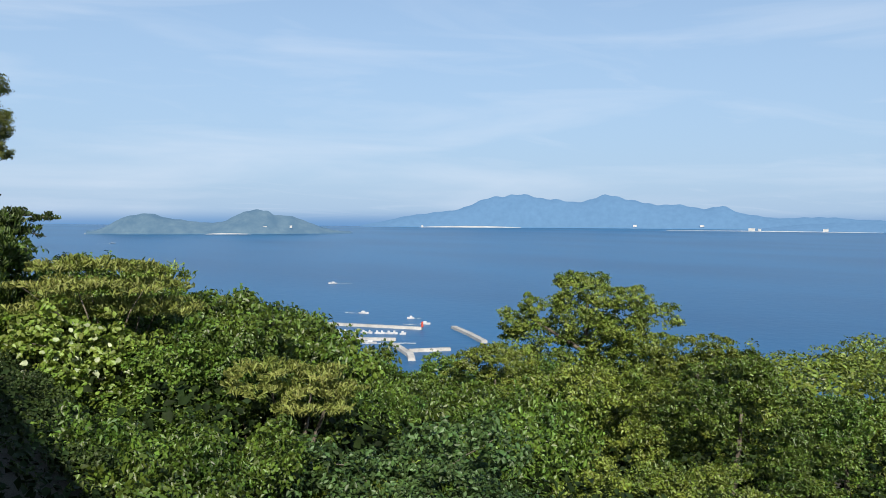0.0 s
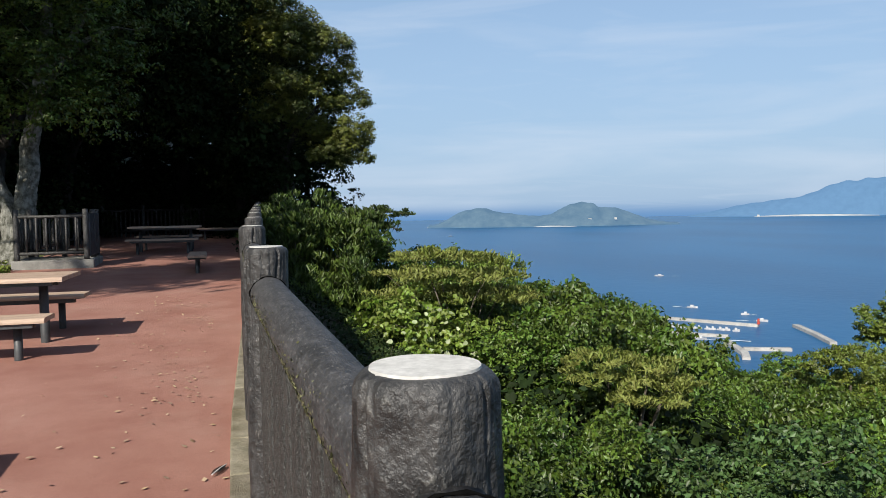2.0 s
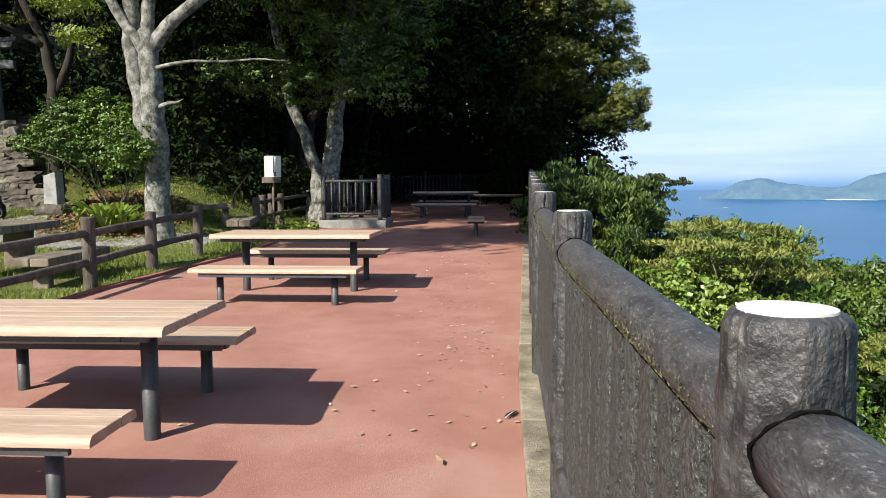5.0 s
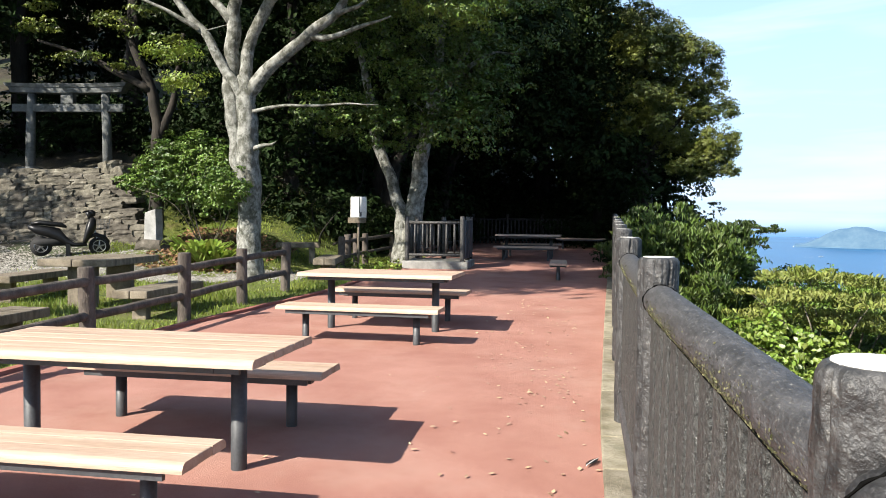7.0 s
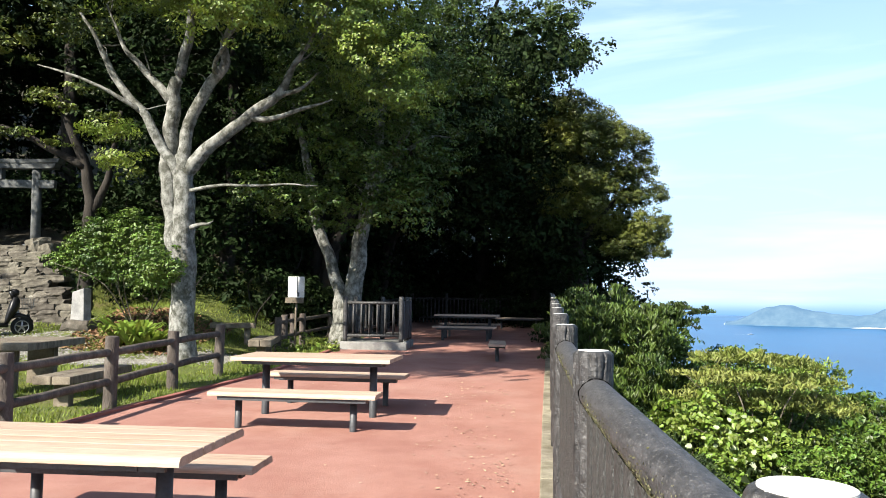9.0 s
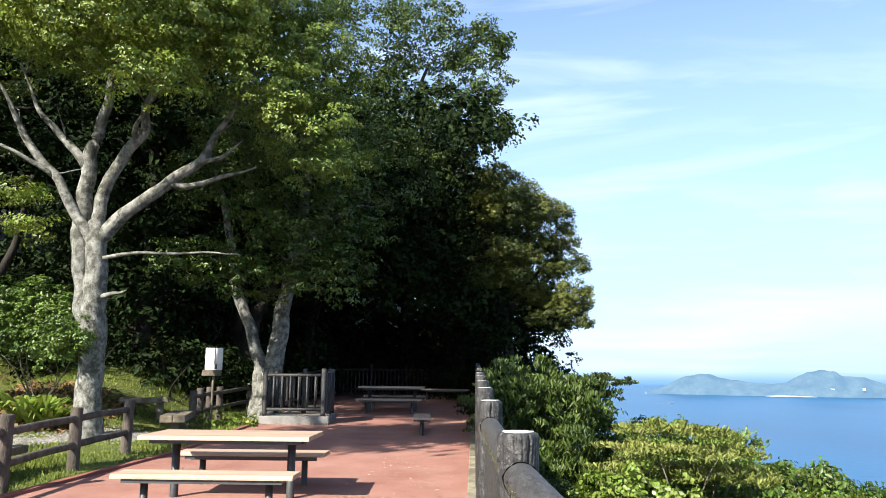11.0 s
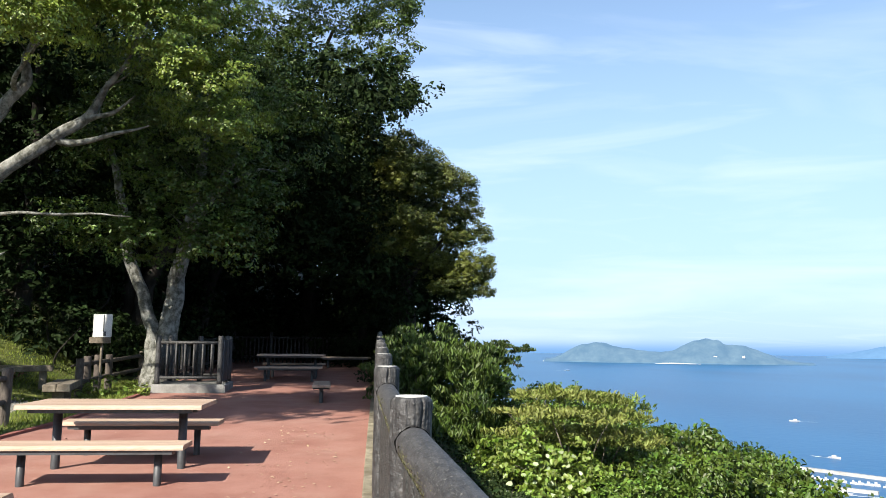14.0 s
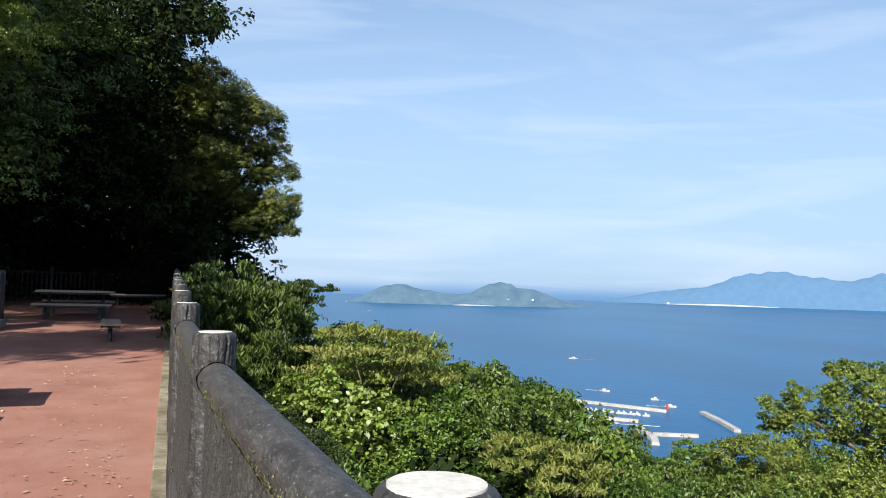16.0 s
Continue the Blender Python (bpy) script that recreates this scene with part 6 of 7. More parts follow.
g2 = slope(15.8) - 0.1
b2 = [(-3.2, 15.0, 7.0, 2.4, 2.2, 1.7), (-1.6, 14.6, 6.4, 1.7, 1.6, 1.3), (-2.2, 14.2, 4.9, 1.4, 1.3, 0.9), (-4.6, 14.6, 5.9, 1.6, 1.5, 1.1), (-3.4, 13.6, 4.3, 1.3, 1.0, 0.7), (-1.9, 13.9, 3.7, 0.9, 0.8, 0.5), (-4.4, 13.9, 3.6, 0.9, 0.8, 0.5), (-1.5, 15.2, 5.2, 0.9, 0.9, 0.7), (-3.0, 13.2, 6.2, 1.3, 1.2, 0.8), (-3.6, 13.5, 3.45, 1.3, 0.9, 0.75), (-2.3, 13.7, 3.35, 1.1, 0.8, 0.75), (-5.0, 13.3, 3.75, 1.0, 0.8, 0.6), (-1.7, 14.3, 4.0, 0.7, 0.7, 0.6), (-3.3, 15.3, 8.9, 1.7, 1.7, 1.2)]
tr2 = [
    [(-3.86, 15.75, g2 - 0.2, 0.30), (-3.84, 15.7, 0.8, 0.21), (-3.84, 15.7, 1.45, 0.165), (-4.05, 15.7, 2.11, 0.15), (-4.30, 15.7, 2.83, 0.135), (-4.54, 15.7, 3.41, 0.12), (-4.86, 15.7, 5.15, 0.09), (-5.2, 15.6, 6.4, 0.05)],
    [(-3.70, 15.75, g2 - 0.2, 0.36), (-3.66, 15.7, 0.8, 0.28), (-3.60, 15.7, 1.4, 0.24), (-3.49, 15.7, 2.12, 0.22), (-3.42, 15.7, 2.77, 0.20), (-3.22, 15.6, 3.71, 0.165), (-2.9, 15.5, 5.8, 0.12), (-2.8, 15.4, 7.4, 0.06)],
]
l2 = [[(-3.3, 15.6, 3.6, 0.13), (-2.7, 15.3, 4.6, 0.1), (-2.0, 15.0, 5.8, 0.05)], [(-3.0, 15.6, 4.8, 0.10), (-2.3, 15.2, 5.0, 0.07), (-1.5, 14.9, 5.4, 0.03)], [(-3.3, 15.5, 3.4, 0.06), (-2.9, 14.6, 3.8, 0.05), (-2.4, 14.0, 4.4, 0.02)]]
l2 = l2 + side_branches(l2, 3, 1.1, 0.026)
plant("twin_trunk_tree", "twin-trunked pale-barked tree with low green foliage", "tree", (0, 0, 0), "trees round the terrace", [(crown_mesh("crown", b2, 0.24, 30, 1.3, 0.090, 0.048, LEAF_A, 0.5, -0.85, 0.4, core=1.4), "")], tr2, TRUNK_PALE, 0, l2)

# dense round evergreen over the fence, lit on its seaward lobes
b3 = [(2.3, 21.4, 5.6, 1.3, 0.9, 1.8), (3.4, 21.4, 4.5, 1.3, 0.9, 1.6), (4.1, 21.2, 3.5, 1.0, 0.8, 0.8)]
for x, y, z, r in ((1.9, 20.9, 7.55, 0.62), (2.55, 20.7, 7.45, 0.66), (3.15, 20.6, 7.0, 0.66), (2.2, 20.1, 6.75, 0.60), (2.85, 20.0, 6.5, 0.66), (3.55, 20.2, 6.35, 0.70), (4.15, 20.5, 6.15, 0.66), (3.2, 19.8, 5.95, 0.48), (2.35, 19.8, 6.1, 0.48), (4.45, 20.7, 5.45, 0.60), (3.9, 20.7, 5.3, 0.6), (2.65, 19.5, 5.0, 0.52), (3.15, 19.5, 4.85, 0.46), (2.95, 19.8, 4.35, 0.42), (4.75, 20.8, 4.75, 0.56), (4.2, 20.8, 4.5, 0.6), (4.75, 20.3, 3.75, 0.58), (5.0, 20.7, 3.5, 0.44), (4.35, 20.2, 3.25, 0.5), (4.9, 20.5, 2.95, 0.46), (4.4, 20.6, 2.75, 0.36), (3.7, 20.4, 2.95, 0.36), (3.5, 20.8, 3.8, 0.6), (2.3, 20.7, 4.2, 0.7)):
    r *= 1.14
    b3.append((x, y + 0.1, z, r * 0.72, r * 0.72, r * 0.5))
    for k in range(26):
        d = rng.normal(size=3)
        d[2] = abs(d[2]) - 0.35 * np.linalg.norm(d)
        d[1] -= 0.25
        d = d / np.linalg.norm(d)
        q = r * rng.uniform(0.24, 0.36)
        b3.append((x + d[0] * r * 0.85, y + d[1] * r * 0.85, z + d[2] * r * 0.72, q, q, q * 0.72))
plant("round_evergreen", "dense round-lobed olive evergreen overhanging the fence", "tree", (0, 0, 0), "trees round the terrace", [(crown_mesh("crown", b3, 0.075, 7, 0.75, 0.062, 0.040, LEAF_E, 0.8, -0.6, 0.25, core=1.0, out=1.7, ragged=0.2), "")], [[(3.0, 21.6, -1.5, 0.2), (2.9, 21.4, 2.0, 0.17), (2.6, 21.0, 4.5, 0.11)]], TRUNK_DARK, 0, [[(2.8, 21.2, 3.2, 0.12), (3.2, 20.8, 3.9, 0.08), (3.8, 20.4, 4.6, 0.04)]])

b4 = [(0.2, 19.5, 10.6, 2.3, 2.1, 1.8), (1.9, 19.3, 10.9, 1.3, 1.3, 1.2), (2.3, 19.2, 9.6, 0.8, 0.9, 0.7), (0.9, 18.8, 8.6, 1.4, 1.3, 1.1), (-1.3, 19.0, 9.4, 2.0, 2.0, 1.7), (-0.2, 18.2, 7.4, 1.6, 1.4, 1.2), (0.4, 19.6, 13.0, 2.0, 2.0, 1.4), (2.0, 19.5, 12.4, 1.1, 1.1, 0.9), (-2.2, 18.3, 12.0, 2.2, 2.0, 1.6)]
b4 = [(x, y + 2.4, z, a_, b_, c_) for x, y, z, a_, b_, c_ in b4]
plant("tall_evergreen", "tall evergreen with loose dark foliage behind the terrace", "tree", (0, 0, 0), "trees round the terrace", [(crown_mesh("crown", billow(b4, 16, 0.24, 0.42), 0.20, 12, 0.8, 0.12, 0.056, LEAF_M, 0.6, -0.6, 0.4, core=1.4, out=0.8, ragged=0.5, inner=0.4), "")], [[(-4.4, 24.8, 0.2, 0.25), (-3.6, 24.4, 4, 0.2), (-1.4, 23.4, 8, 0.12), (0.2, 22.0, 12, 0.05)]], TRUNK_DARK, 0, [[(-0.2, 23.3, 7.5, 0.09), (0.8, 22.2, 8.8, 0.06), (1.8, 21.7, 9.6, 0.02)], [(0.0, 22.8, 9, 0.08), (1.1, 22.1, 10.2, 0.05), (2.2, 21.8, 11, 0.02)]])

# Added tree: overhead lobes shade the terrace, near-black ones paint the evergreen's shaded mass.
b6 = [(2.7, 20.9, 2.5, 0.9, 0.5, 0.9), (4.3, 21.7, 3.1, 0.8, 0.5, 0.5), (3.5, 21.6, 2.6, 0.9, 0.6, 0.5), (0.8, 17.6, 8.2, 2.0, 1.8, 1.0), (1.6, 19.8, 8.8, 1.6, 1.6, 1.0), (1.2, 24.0, 7.4, 2.1, 2.0, 1.2), (-2.2, 19.8, 7.6, 2.0, 1.8, 1.1), (2.9, 22.0, 5.4, 1.5, 0.8, 1.9), (3.9, 21.9, 4.0, 1.1, 0.7, 1.3), (3.0, 21.8, 3.4, 1.4, 0.7, 1.0), (1.6, 21.6, 6.6, 1.2, 0.7, 1.2), (0.9, 20.4, 5.0, 1.5, 1.2, 1.7), (-0.5, 19.6, 4.7, 1.5, 1.0, 1.2), (1.0, 20.2, 7.4, 1.4, 1.1, 1.0), (1.6, 20.3, 3.6, 1.2, 0.9, 0.9), (-0.2, 20.6, 3.6, 1.3, 0.9, 0.7), (-0.9, 17.8, 6.5, 1.8, 1.6, 0.9), (-2.8, 18.2, 6.7, 1.9, 1.7, 1.1), (-0.9, 20.2, 6.3, 1.8, 1.7, 0.9), (0.6, 22.8, 6.3, 2.0, 2.0, 1.1), (-1.8, 22.4, 6.6, 2.1, 2.0, 1.1), (-2.6, 25.0, 7.0, 2.3, 2.1, 1.2), (0.4, 25.5, 6.6, 2.1, 2.0, 1.2), (-4.2, 20.6, 6.9, 2.0, 1.9, 1.2), (-1.2, 21.0, 8.2, 2.4, 2.2, 1.2), (-3.2, 16.6, 8.0, 1.8, 1.6, 1.1)]
plant("arching_tree", "dark evergreen added to arch over and shade the far terrace", "tree", (0, 0, 0), "trees round the terrace", [(crown_mesh("crown", b6, 0.36, 22, 1.4, 0.15, 0.08, LEAF_D, 0.6, -0.95, core=2.2), "")], [[(-5.4, 20.2, 0.2, 0.3), (-5.0, 20.2, 3, 0.24), (-3.6, 20.4, 5.6, 0.15), (-2.4, 20.8, 7.0, 0.06)]], TRUNK_DARK, 0, [[(-4.0, 20.4, 5.0, 0.12), (-2.4, 19.4, 5.9, 0.08), (-1.0, 18.2, 6.4, 0.03)], [(-3.8, 20.4, 5.4, 0.12), (-1.6, 21.8, 6.2, 0.08), (0.4, 22.8, 6.4, 0.03)]])

# Lobes far left and high up are unseen, added to shade wood and gate.
b7 = [(-11.15, 14.6, 6.35, 0.62, 0.5, 0.22), (-10.35, 14.7, 6.55, 0.55, 0.5, 0.22), (-10.75, 14.5, 6.0, 0.42, 0.4, 0.2), (-9.75, 14.6, 5.75, 0.5, 0.45, 0.2), (-9.55, 14.6, 5.25, 0.38, 0.35, 0.2), (-11.6, 14.4, 5.35, 0.5, 0.4, 0.16), (-12.2, 14.3, 5.3, 0.45, 0.4, 0.14), (-10.9, 14.5, 5.15, 0.4, 0.35, 0.15), (-12.9, 14.2, 6.1, 0.7, 0.5, 0.2), (-13.1, 14.2, 6.7, 0.6, 0.5, 0.22), (-9.0, 14.7, 4.4, 0.25, 0.3, 0.22), (-12.3, 14.4, 7.6, 1.1, 0.9, 0.5), (-10.6, 14.8, 8.2, 1.3, 1.0, 0.6), (-14.0, 14.0, 7.4, 1.0, 0.8, 0.4), (-16.6, 13.3, 7.7, 1.4, 1.0, 0.7), (-15.0, 13.2, 8.0, 1.2, 0.9, 0.5), (-14.6, 13.4, 11.4, 2.1, 1.7, 1.1), (-11.9, 13.3, 11.8, 2.2, 1.8, 1.2), (-9.4, 12.8, 12.2, 2.2, 1.8, 1.2), (-7.0, 12.6, 12.8, 2.2, 1.9, 1.3), (-13.0, 12.2, 10.4, 2.0, 1.6, 1.0)]
gz = float(land(-10.2, 15.0))
plant("gate_tree", "broadleaf tree with sunlit sprays beside the stone gate", "tree", (0, 0, 0), "trees round the terrace", [(crown_mesh("crown", b7, 0.20, 24, 0.75, 0.10, 0.056, LEAF_B, 0.35, -0.8, core=1.2), "")], [[(-10.25, 15.0, gz - 0.3, 0.22), (-10.15, 15.0, 3.2, 0.16), (-10.35, 14.9, 4.8, 0.12), (-11.0, 14.7, 6.4, 0.08)]], TRUNK_DARK, 0, [[(-10.1, 15.0, 3.5, 0.12), (-9.7, 15.0, 4.5, 0.09), (-9.4, 14.9, 6.0, 0.05)], [(-10.3, 14.9, 4.6, 0.1), (-11.6, 14.6, 5.3, 0.07), (-13.0, 14.3, 5.8, 0.03)]])

# the unseen neighbour whose shade falls across the terrace
b5 = [(-8.2, 2.6, 8.6, 2.4, 2.4, 1.5), (-6.9, 3.4, 8.0, 1.7, 1.7, 1.1), (-9.4, 1.9, 8.2, 1.6, 1.6, 1.2), (-7.4, 2.2, 9.4, 1.6, 1.6, 1.0), (-5.9, 4.7, 8.3, 1.6, 1.4, 0.8), (-5.6, 3.9, 8.4, 1.4, 1.4, 0.9)]
plant("spreading_tree", T1, "tree", (0, 0, 0), "trees round the terrace", [(crown_mesh("crown", b5, 0.34, 20, 2.0, 0.19, 0.11, LEAF_A, 0.5, -0.8), "")], [[(-9.5, 1.5, -0.3, 0.4), (-9.3, 1.6, 3, 0.3), (-8.6, 2.3, 6.5, 0.18), (-8.2, 2.6, 8.4, 0.06)]], TRUNK_PALE)

# ---- the dark wood behind ----
wood = [(0.1, -1.2, 1.4, 1.5, 1.2, 1.0), (0, 0, 6.0, 2.4, 2.3, 2.4), (1.2, 0.6, 4.0, 1.6, 1.6, 1.5), (-1.2, -0.5, 4.2, 1.7, 1.6, 1.6), (0.4, -1.0, 7.4, 1.7, 1.5, 1.5), (-0.5, 0.7, 8.4, 1.7, 1.6, 1.3), (0.2, -0.9, 2.6, 1.6, 1.4, 1.0)]
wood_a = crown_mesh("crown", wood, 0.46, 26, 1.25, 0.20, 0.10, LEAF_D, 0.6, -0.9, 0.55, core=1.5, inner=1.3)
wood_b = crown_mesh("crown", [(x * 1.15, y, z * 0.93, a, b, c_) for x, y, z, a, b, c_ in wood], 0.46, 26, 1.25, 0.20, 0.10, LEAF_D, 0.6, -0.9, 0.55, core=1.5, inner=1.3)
# Trees at (-19.5, 14) and (-21, 6.7) are unseen, added for shade.
places = []
for x, y, s, lift in ((-7.5, 17.5, 0.95, 0.6), (-10.3, 19.5, 1.05, 0.5), (-13.8, 20.3, 1.0, 3.4), (-17.4, 19.6, 1.05, 3.2), (-20.5, 18.0, 1.2, 1), (-5.6, 20.5, 1.05, 0.4), (-5.2, 22.8, 1.1, 0.2), (-4.8, 25.6, 1.1, 0.3), (-8.0, 24.0, 1.3, 0.6), (-12.0, 25.5, 1.4, 0.8), (-4.2, 27.5, 1.35, 0.2), (-0.5, 30.0, 1.35, 0), (2.6, 29.5, 1.1, -0.4), (-25, 20.0, 1.3, 1.0), (-15.6, 23.2, 1.1, 0.4), (-12.0, 22.6, 1.0, 0.3), (-19.4, 22.5, 1.2, 0.6), (-21.5, 15.5, 1.0, 0.6), (-9.0, 21.5, 1.1, 0.4), (-19.5, 14.0, 1.2, 1.5), (-18.4, 16.4, 1.0, 1.0), (-0.6, 33.0, 1.3, 0), (1.6, 32.0, 1.2, 0), (3.0, 25.0, 0.85, -0.6), (-3.5, 33.5, 1.6, 0), (1.6, 26.4, 0.85, -1.2), (4.1, 26.8, 0.78, -1.6), (-14.5, 28.0, 1.4, 1.0), (-18.5, 26.5, 1.4, 1.0), (-23.0, 24.5, 1.4, 1.0), (-26.5, 29.5, 1.5, 1.0), (-30.5, 33.5, 1.6, 1.0), (-21.0, 6.7, 1.0, 0.3)):
    z = float(land(x, y))
    k = len(places)
    places.append((x, y))
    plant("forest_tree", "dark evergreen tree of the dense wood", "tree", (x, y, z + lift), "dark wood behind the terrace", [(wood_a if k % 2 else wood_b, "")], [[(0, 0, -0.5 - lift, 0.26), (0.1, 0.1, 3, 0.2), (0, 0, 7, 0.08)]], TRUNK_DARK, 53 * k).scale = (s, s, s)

# undergrowth that closes the foot of the wood
un = [(0, 0, 0.5, 1.2, 0.9, 0.8), (0.9, 0.2, 0.4, 0.8, 0.7, 0.6), (-0.8, 0.1, 0.45, 0.8, 0.7, 0.65)]
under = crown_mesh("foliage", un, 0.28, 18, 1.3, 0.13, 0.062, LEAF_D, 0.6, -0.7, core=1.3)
under_stem = mesh_of("stem", twigs_of(un, (0, 0, -0.3), TRUNK_DARK, 5, 0.03), TRUNK_DARK, True)
for k, (x, y, s) in enumerate(((-6.4, 17.0, 1.3), (-8.6, 15.9, 1.2), (-7.4, 19.0, 1.6), (-10.5, 17.6, 1.5), (-5.6, 22.3, 1.4), (-5.4, 25.0, 1.6), (-3.4, 29.6, 1.6), (-0.8, 29.6, 1.6), (0.9, 29.7, 1.6), (4.0, 28.2, 1.4), (-5.4, 18.6, 1.3), (-13.4, 19.7, 1.5), (-15.3, 19.6, 1.5), (-11.7, 19.4, 1.4), (-17.0, 19.4, 1.5), (-10.6, 18.6, 1.2), (-17.6, 22.2, 1.5), (-10.2, 16.6, 1.1), (-19.0, 17.4, 1.5), (-10.9, 20.4, 1.6), (-1.2, 30.5, 1.8), (0.8, 30.0, 1.8), (-2.6, 31.5, 2.5), (-0.4, 32.0, 2.6), (1.6, 31.6, 2.4), (-5.2, 30.0, 2.4), (-0.2, 30.0, 1.5), (1.6, 29.8, 1.3), (-2.2, 29.6, 1.5), (-5.0, 20.4, 1.3), (2.9, 22.5, 1.0), (2.2, 24.3, 1.1), (2.2, 17.0, 0.8))):
    z = float(land(x, y))
    t = thing("undergrowth_bush", "dark undergrowth bush at the foot of the wood", "shrub", (x, y, z), 40 * k, "undergrowth of the wood")
    part("foliage", under, None, t)
    part("stem", under_stem, None, t)
    t.scale = (s, s, s * 0.95)

# sunlit small-leaved bush before the pale tree, strap-leaved plant, small weeds
bl = [(-9.0, 12.2, 2.05, 0.45, 0.45, 0.32), (-8.5, 12.2, 2.55, 0.55, 0.5, 0.45), (-8.0, 12.1, 2.75, 0.6, 0.5, 0.42), (-7.3, 11.9, 2.65, 0.6, 0.45, 0.40), (-6.7, 11.2, 2.35, 0.55, 0.4, 0.38), (-6.25, 10.5, 1.95, 0.45, 0.32, 0.35), (-8.05, 12.0, 2.1, 0.75, 0.5, 0.48), (-7.3, 11.7, 1.95, 0.7, 0.5, 0.45), (-6.6, 10.9, 1.70, 0.5, 0.35, 0.36), (-9.35, 12.3, 2.2, 0.3, 0.3, 0.16)]
t = thing("sunlit_bush", "light green small-leaved bush beside the pale tree", "shrub", (0, 0, 0))
part("stem", twigs_of(bl, (-7.7, 12.6, 0.5), TWIG, 6, 0.016), TWIG, t)
part("foliage", crown_mesh("foliage", bl, 0.13, 26, 2.1, 0.068, 0.040, LEAF_A, 0.5, -0.8, core=1.5), None, t)


def strap_plant(x, y, s, count, material, name, label):
    vs, fs = [], []
    for k in range(count):
        a = rng.uniform(0, 2 * math.pi)
        L = s * rng.uniform(0.7, 1.1)
        w = 0.045 * s * 1.2
        for q in range(5):
            u = q / 4
            r = L * 0.6 * math.sin(u * 1.5)
            z = L * (1.25 * u - 0.85 * u * u * rng.uniform(0.8, 1.1))
            ww = w * (1 - u**3) + 0.002
            vs += [(r * math.cos(a) - ww * math.sin(a), r * math.sin(a) + ww * math.cos(a), z), (r * math.cos(a) + ww * math.sin(a), r * math.sin(a) - ww * math.cos(a), z)]
            if q:
                b = len(vs) - 4
                fs.append((b, b + 1, b + 3, b + 2))
    t = thing(name, label, "plant", (x, y, float(land(x, y))))
    part("leaf_rosette", fast_mesh("leaf_rosette", np.array(vs), np.array(fs), material), None, t)


strap_plant(-7.35, 11.75, 1.25, 52, LEAF_C, "strap_leaved_plant", "bright strap-leaved plant at the foot of the bush")
strap_plant(-7.75, 11.95, 1.0, 34, LEAF_C, "strap_leaved_plant", "bright strap-leaved plant at the foot of the bush")
strap_plant(-7.0, 11.7, 1.0, 34, LEAF_C, "strap_leaved_plant", "bright strap-leaved plant at the foot of the bush")
c, n = foliage([(-4.25, 13.3, 0.32, 0.45, 0.35, 0.25), (-3.75, 13.2, 0.28, 0.35, 0.3, 0.2), (-4.45, 12.9, 0.25, 0.3, 0.3, 0.18)], 0.12, 12, 0.4, 0.6, -0.3)
t = thing("weed_clump", "low green weeds at the foot of the log fence", "plant", (0, 0, 0))
part("foliage", leaves("foliage", c, n, 0.10, 0.06, LEAF_C, 0.2), None, t)

# ---- lawn, gravel, litter ----
N = 66000
x = rng.uniform(-11, -3.6, N)
y = rng.uniform(-3, 17.5, N)
edge = np.interp(y, [-9, 1.9, 4.85, 8.6, 13.5, 30], [-4.9, -4.47, -4.22, -3.63, -3.5, -3.7]) - 0.09
path = (np.abs(y - (10.7 + 0.10 * (x + 8)) - 0.25 * np.sin(x * 1.9)) < np.where(x < -9, 2.2, 0.7)) & (x < -4.9)
litter_zone = ((x + 7.6) ** 2 / 2.2 + (y - 13.7) ** 2 / 0.7) < 1
keep = (x < edge) & ~(path & (rng.random(N) < 0.93)) & ~(litter_zone & (rng.random(N) < 0.8)) & (np.hypot(x + 6.05, y - 11) > 0.45)
x, y = x[keep], y[keep]
z = land(x, y)
N = len(x)
a = rng.uniform(0, 2 * np.pi, N)
h = rng.uniform(0.03, 0.085, N) * (1 + 0.6 * np.sin(x * 2.1) * np.cos(y * 1.7))
lean = rng.normal(0, 0.03, (N, 2))
w = 0.011
v = np.stack([np.stack([x - w * np.cos(a), y - w * np.sin(a), z - 0.01], 1), np.stack([x + w * np.cos(a), y + w * np.sin(a), z - 0.01], 1), np.stack([x + lean[:, 0], y + lean[:, 1], z + h], 1)], 1).reshape(-1, 3)
tagged(new("grass", fast_mesh("grass", v, np.arange(3 * N).reshape(-1, 3), GRASS)), "short sunlit lawn grass with bare patches", "grass", kind="stuff")
lx, ly = np.arange(-10.5, -3.49, 0.25), np.arange(-3.5, 19.1, 0.25)
LX, LY = np.meshgrid(lx, ly)
lim = np.interp(LY, [-9, 1.9, 4.85, 8.6, 13.5, 30], [-4.9, -4.47, -4.22, -3.63, -3.5, -3.7]) - 0.09
LX2 = np.minimum(LX, lim)
c_, r_ = np.meshgrid(np.arange(len(lx) - 1), np.arange(len(ly) - 1))
i_ = (r_ * len(lx) + c_).ravel()
LAWN = mat("lawn_turf", (0.075, 0.105, 0.016), (0.155, 0.175, 0.034), 0.95, 2.0, 60, 0.6, 70, stain=(0.21, 0.155, 0.085), stain_at=(0.58, 0.72), stain_scale=1.2)
tagged(new("lawn", fast_mesh("lawn", np.stack([LX2.ravel(), LY.ravel(), (land(LX2, LY) + 0.006).ravel()], 1), np.stack([i_, i_ + 1, i_ + len(lx) + 1, i_ + len(lx)], 1), LAWN, True)), "patchy green turf beside the terrace", "lawn", kind="structure")

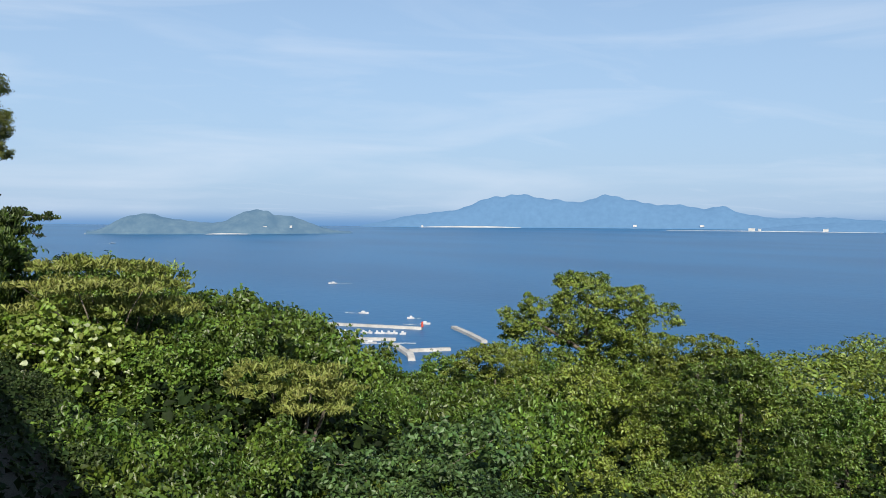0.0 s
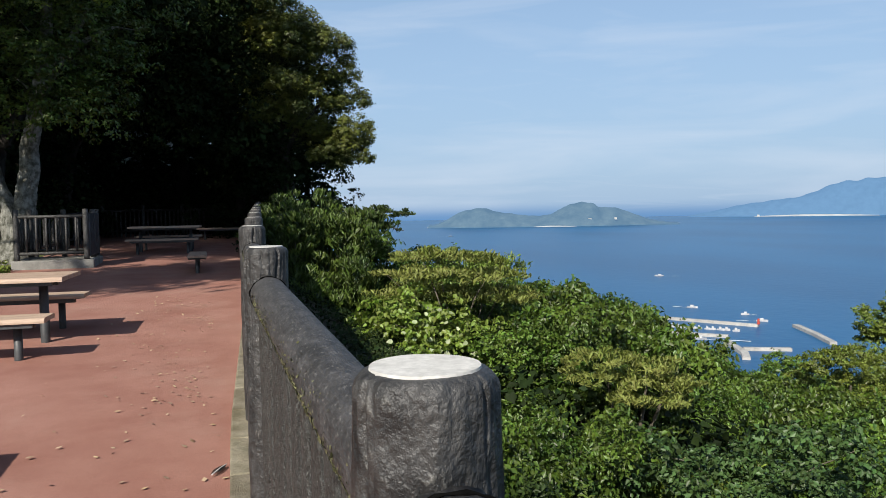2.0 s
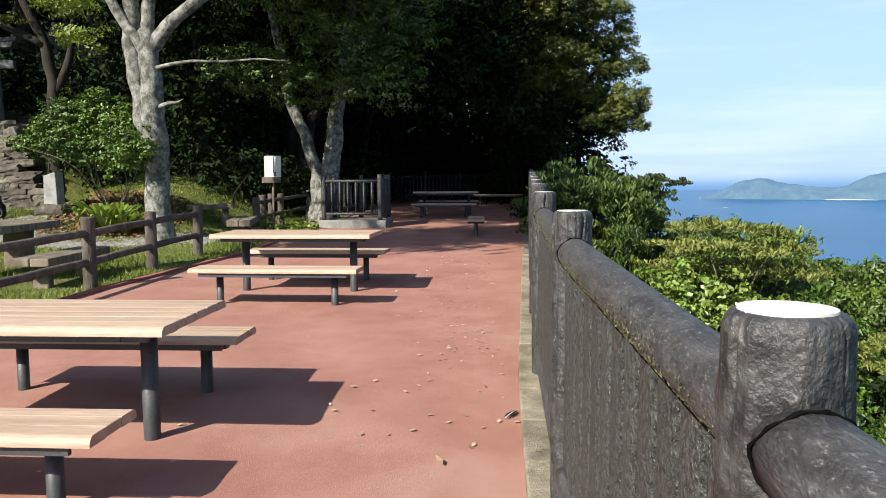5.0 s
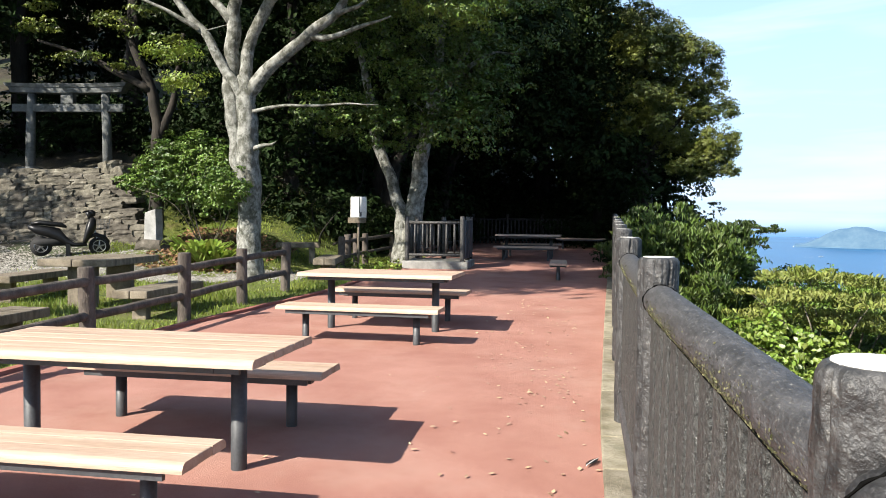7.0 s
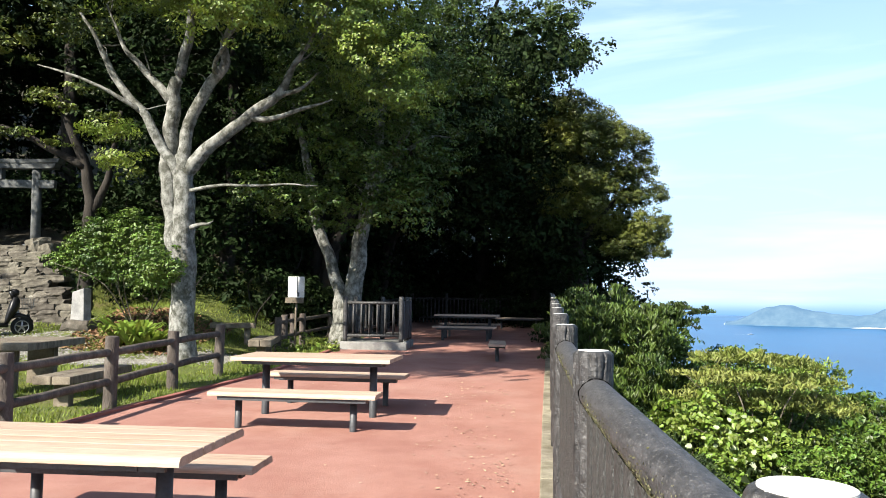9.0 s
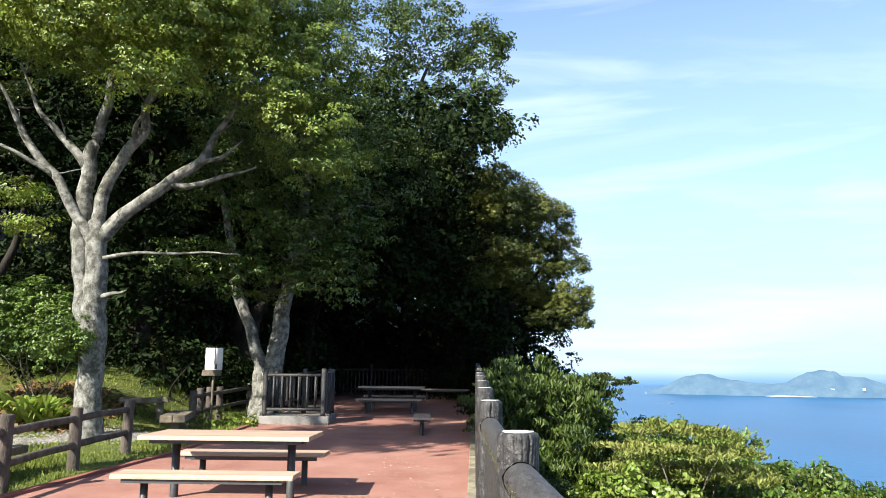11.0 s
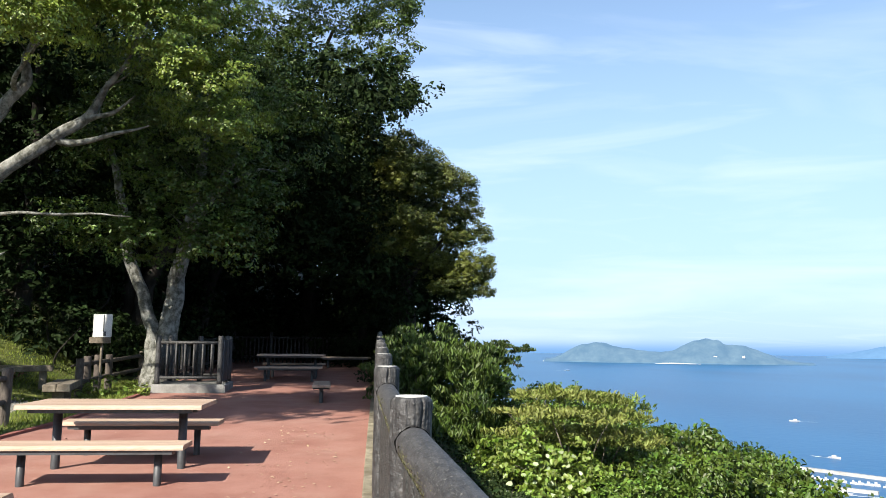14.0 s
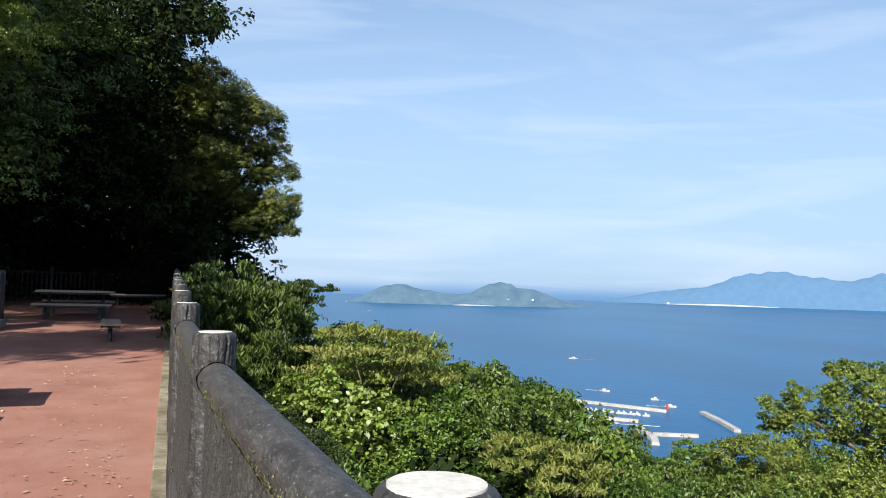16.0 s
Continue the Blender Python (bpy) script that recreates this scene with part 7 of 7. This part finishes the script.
N = 15000
x = rng.uniform(-16, -4.9, N)
wide = np.interp(x, [-16, -9.5, -8.2, -4.9], [1.5, 1.3, 0.42, 0.34])
y = 10.75 + 0.10 * (np.maximum(x, -9) + 8) + 0.25 * np.sin(x * 1.9) + np.interp(x, [-16, -9.5, -8], [0.6, 0.6, 0]) + rng.normal(0, 1, N) * wide
z = land(x, y) + 0.012
s = rng.uniform(0.014, 0.042, N)
o = np.array([(1, 0, 0), (-0.5, 0.87, 0), (-0.5, -0.87, 0), (0, 0, 0.7)])
v = (np.stack([x, y, z], 1)[:, None] + o[None] * s[:, None, None] * rng.uniform(0.7, 1.3, (N, 4, 1))).reshape(-1, 3)
k = np.arange(N)[:, None] * 4
f = np.concatenate([k + [0, 1, 3], k + [1, 2, 3], k + [2, 0, 3]], 1).reshape(-1, 3)
tagged(new("gravel", fast_mesh("gravel", v, f, GRAVEL)), "pale loose gravel on the path round the tree", "gravel", kind="stuff")


def flat_leaves(name, pts, z, length, width, material, label, category, tilt=0.35):
    pts = np.asarray(pts)
    c = np.column_stack([pts, z])
    n = np.tile([0, 0, 1.0], (len(c), 1)) + rng.normal(size=(len(c), 3)) * tilt
    tagged(new(name, leaves(name, c, n, length, width, material, -0.2)), label, category, kind="stuff")


p = np.stack([rng.uniform(-9.0, -6.2, 2000), rng.uniform(11.5, 14.4, 2000)], 1)
flat_leaves("leaf_litter", p, land(p[:, 0], p[:, 1]) + 0.03, 0.13, 0.06, LITTER, "brown fallen leaves under the bush", "leaf litter", 0.5)
p = np.concatenate([np.stack([rng.normal(-0.15, 0.38, 150), rng.uniform(-0.2, 8.2, 150)], 1), np.repeat(np.stack([rng.normal(-0.05, 0.26, 32), rng.uniform(1.6, 7.8, 32)], 1), 5, 0) + rng.normal(0, 0.13, (160, 2)), np.stack([rng.uniform(-4.0, 0.3, 45), rng.uniform(-2, 9, 45)], 1)])
p = p[(p[:, 0] < 0.28) & ((p[:, 0] > -1.0) | (rng.random(len(p)) < 0.7))]
flat_leaves("fallen_leaves", p, slope(p[:, 1]) + 0.008, 0.040, 0.024, FALLEN, "small dry leaves scattered on the red paving", "fallen leaves", 0.12)
bl_ = np.array([(-0.138, -0.153), (-0.40, 0.60), (-0.9, -0.2)])
flat_leaves("yellow_leaf", bl_[:1], slope(bl_[:1, 1]) + 0.016, 0.085, 0.036, FALLEN, "yellow fallen leaf on the red paving", "leaf", 0.1)
ft = thing("feather", "black and white feather lying against the kerb", "feather", (0.245, 0.56, slope(0.56) + 0.012), 62)
bm = bmesh.new()
for s in (-1, 1):
    for k in range(9):
        u = k / 9
        q = [bm.verts.new(p) for p in ((u * 0.13 - 0.065, 0, 0.004), (u * 0.13 - 0.05, 0, 0.004), (u * 0.13 - 0.065 - 0.012, s * 0.022 * math.sin(0.4 + u * 2.4), 0.01), (u * 0.13 - 0.083, s * 0.022 * math.sin(0.4 + u * 2.4), 0.008))]
        bm.faces.new(q)
part("vane", bm, BLACK_P, ft)
bm = bmesh.new()
tube(bm, [(-0.09, 0, 0.006), (0.0, 0, 0.012), (0.075, 0, 0.008)], [0.003, 0.003, 0.001], 6)
part("shaft", bm, WHITE_P, ft)
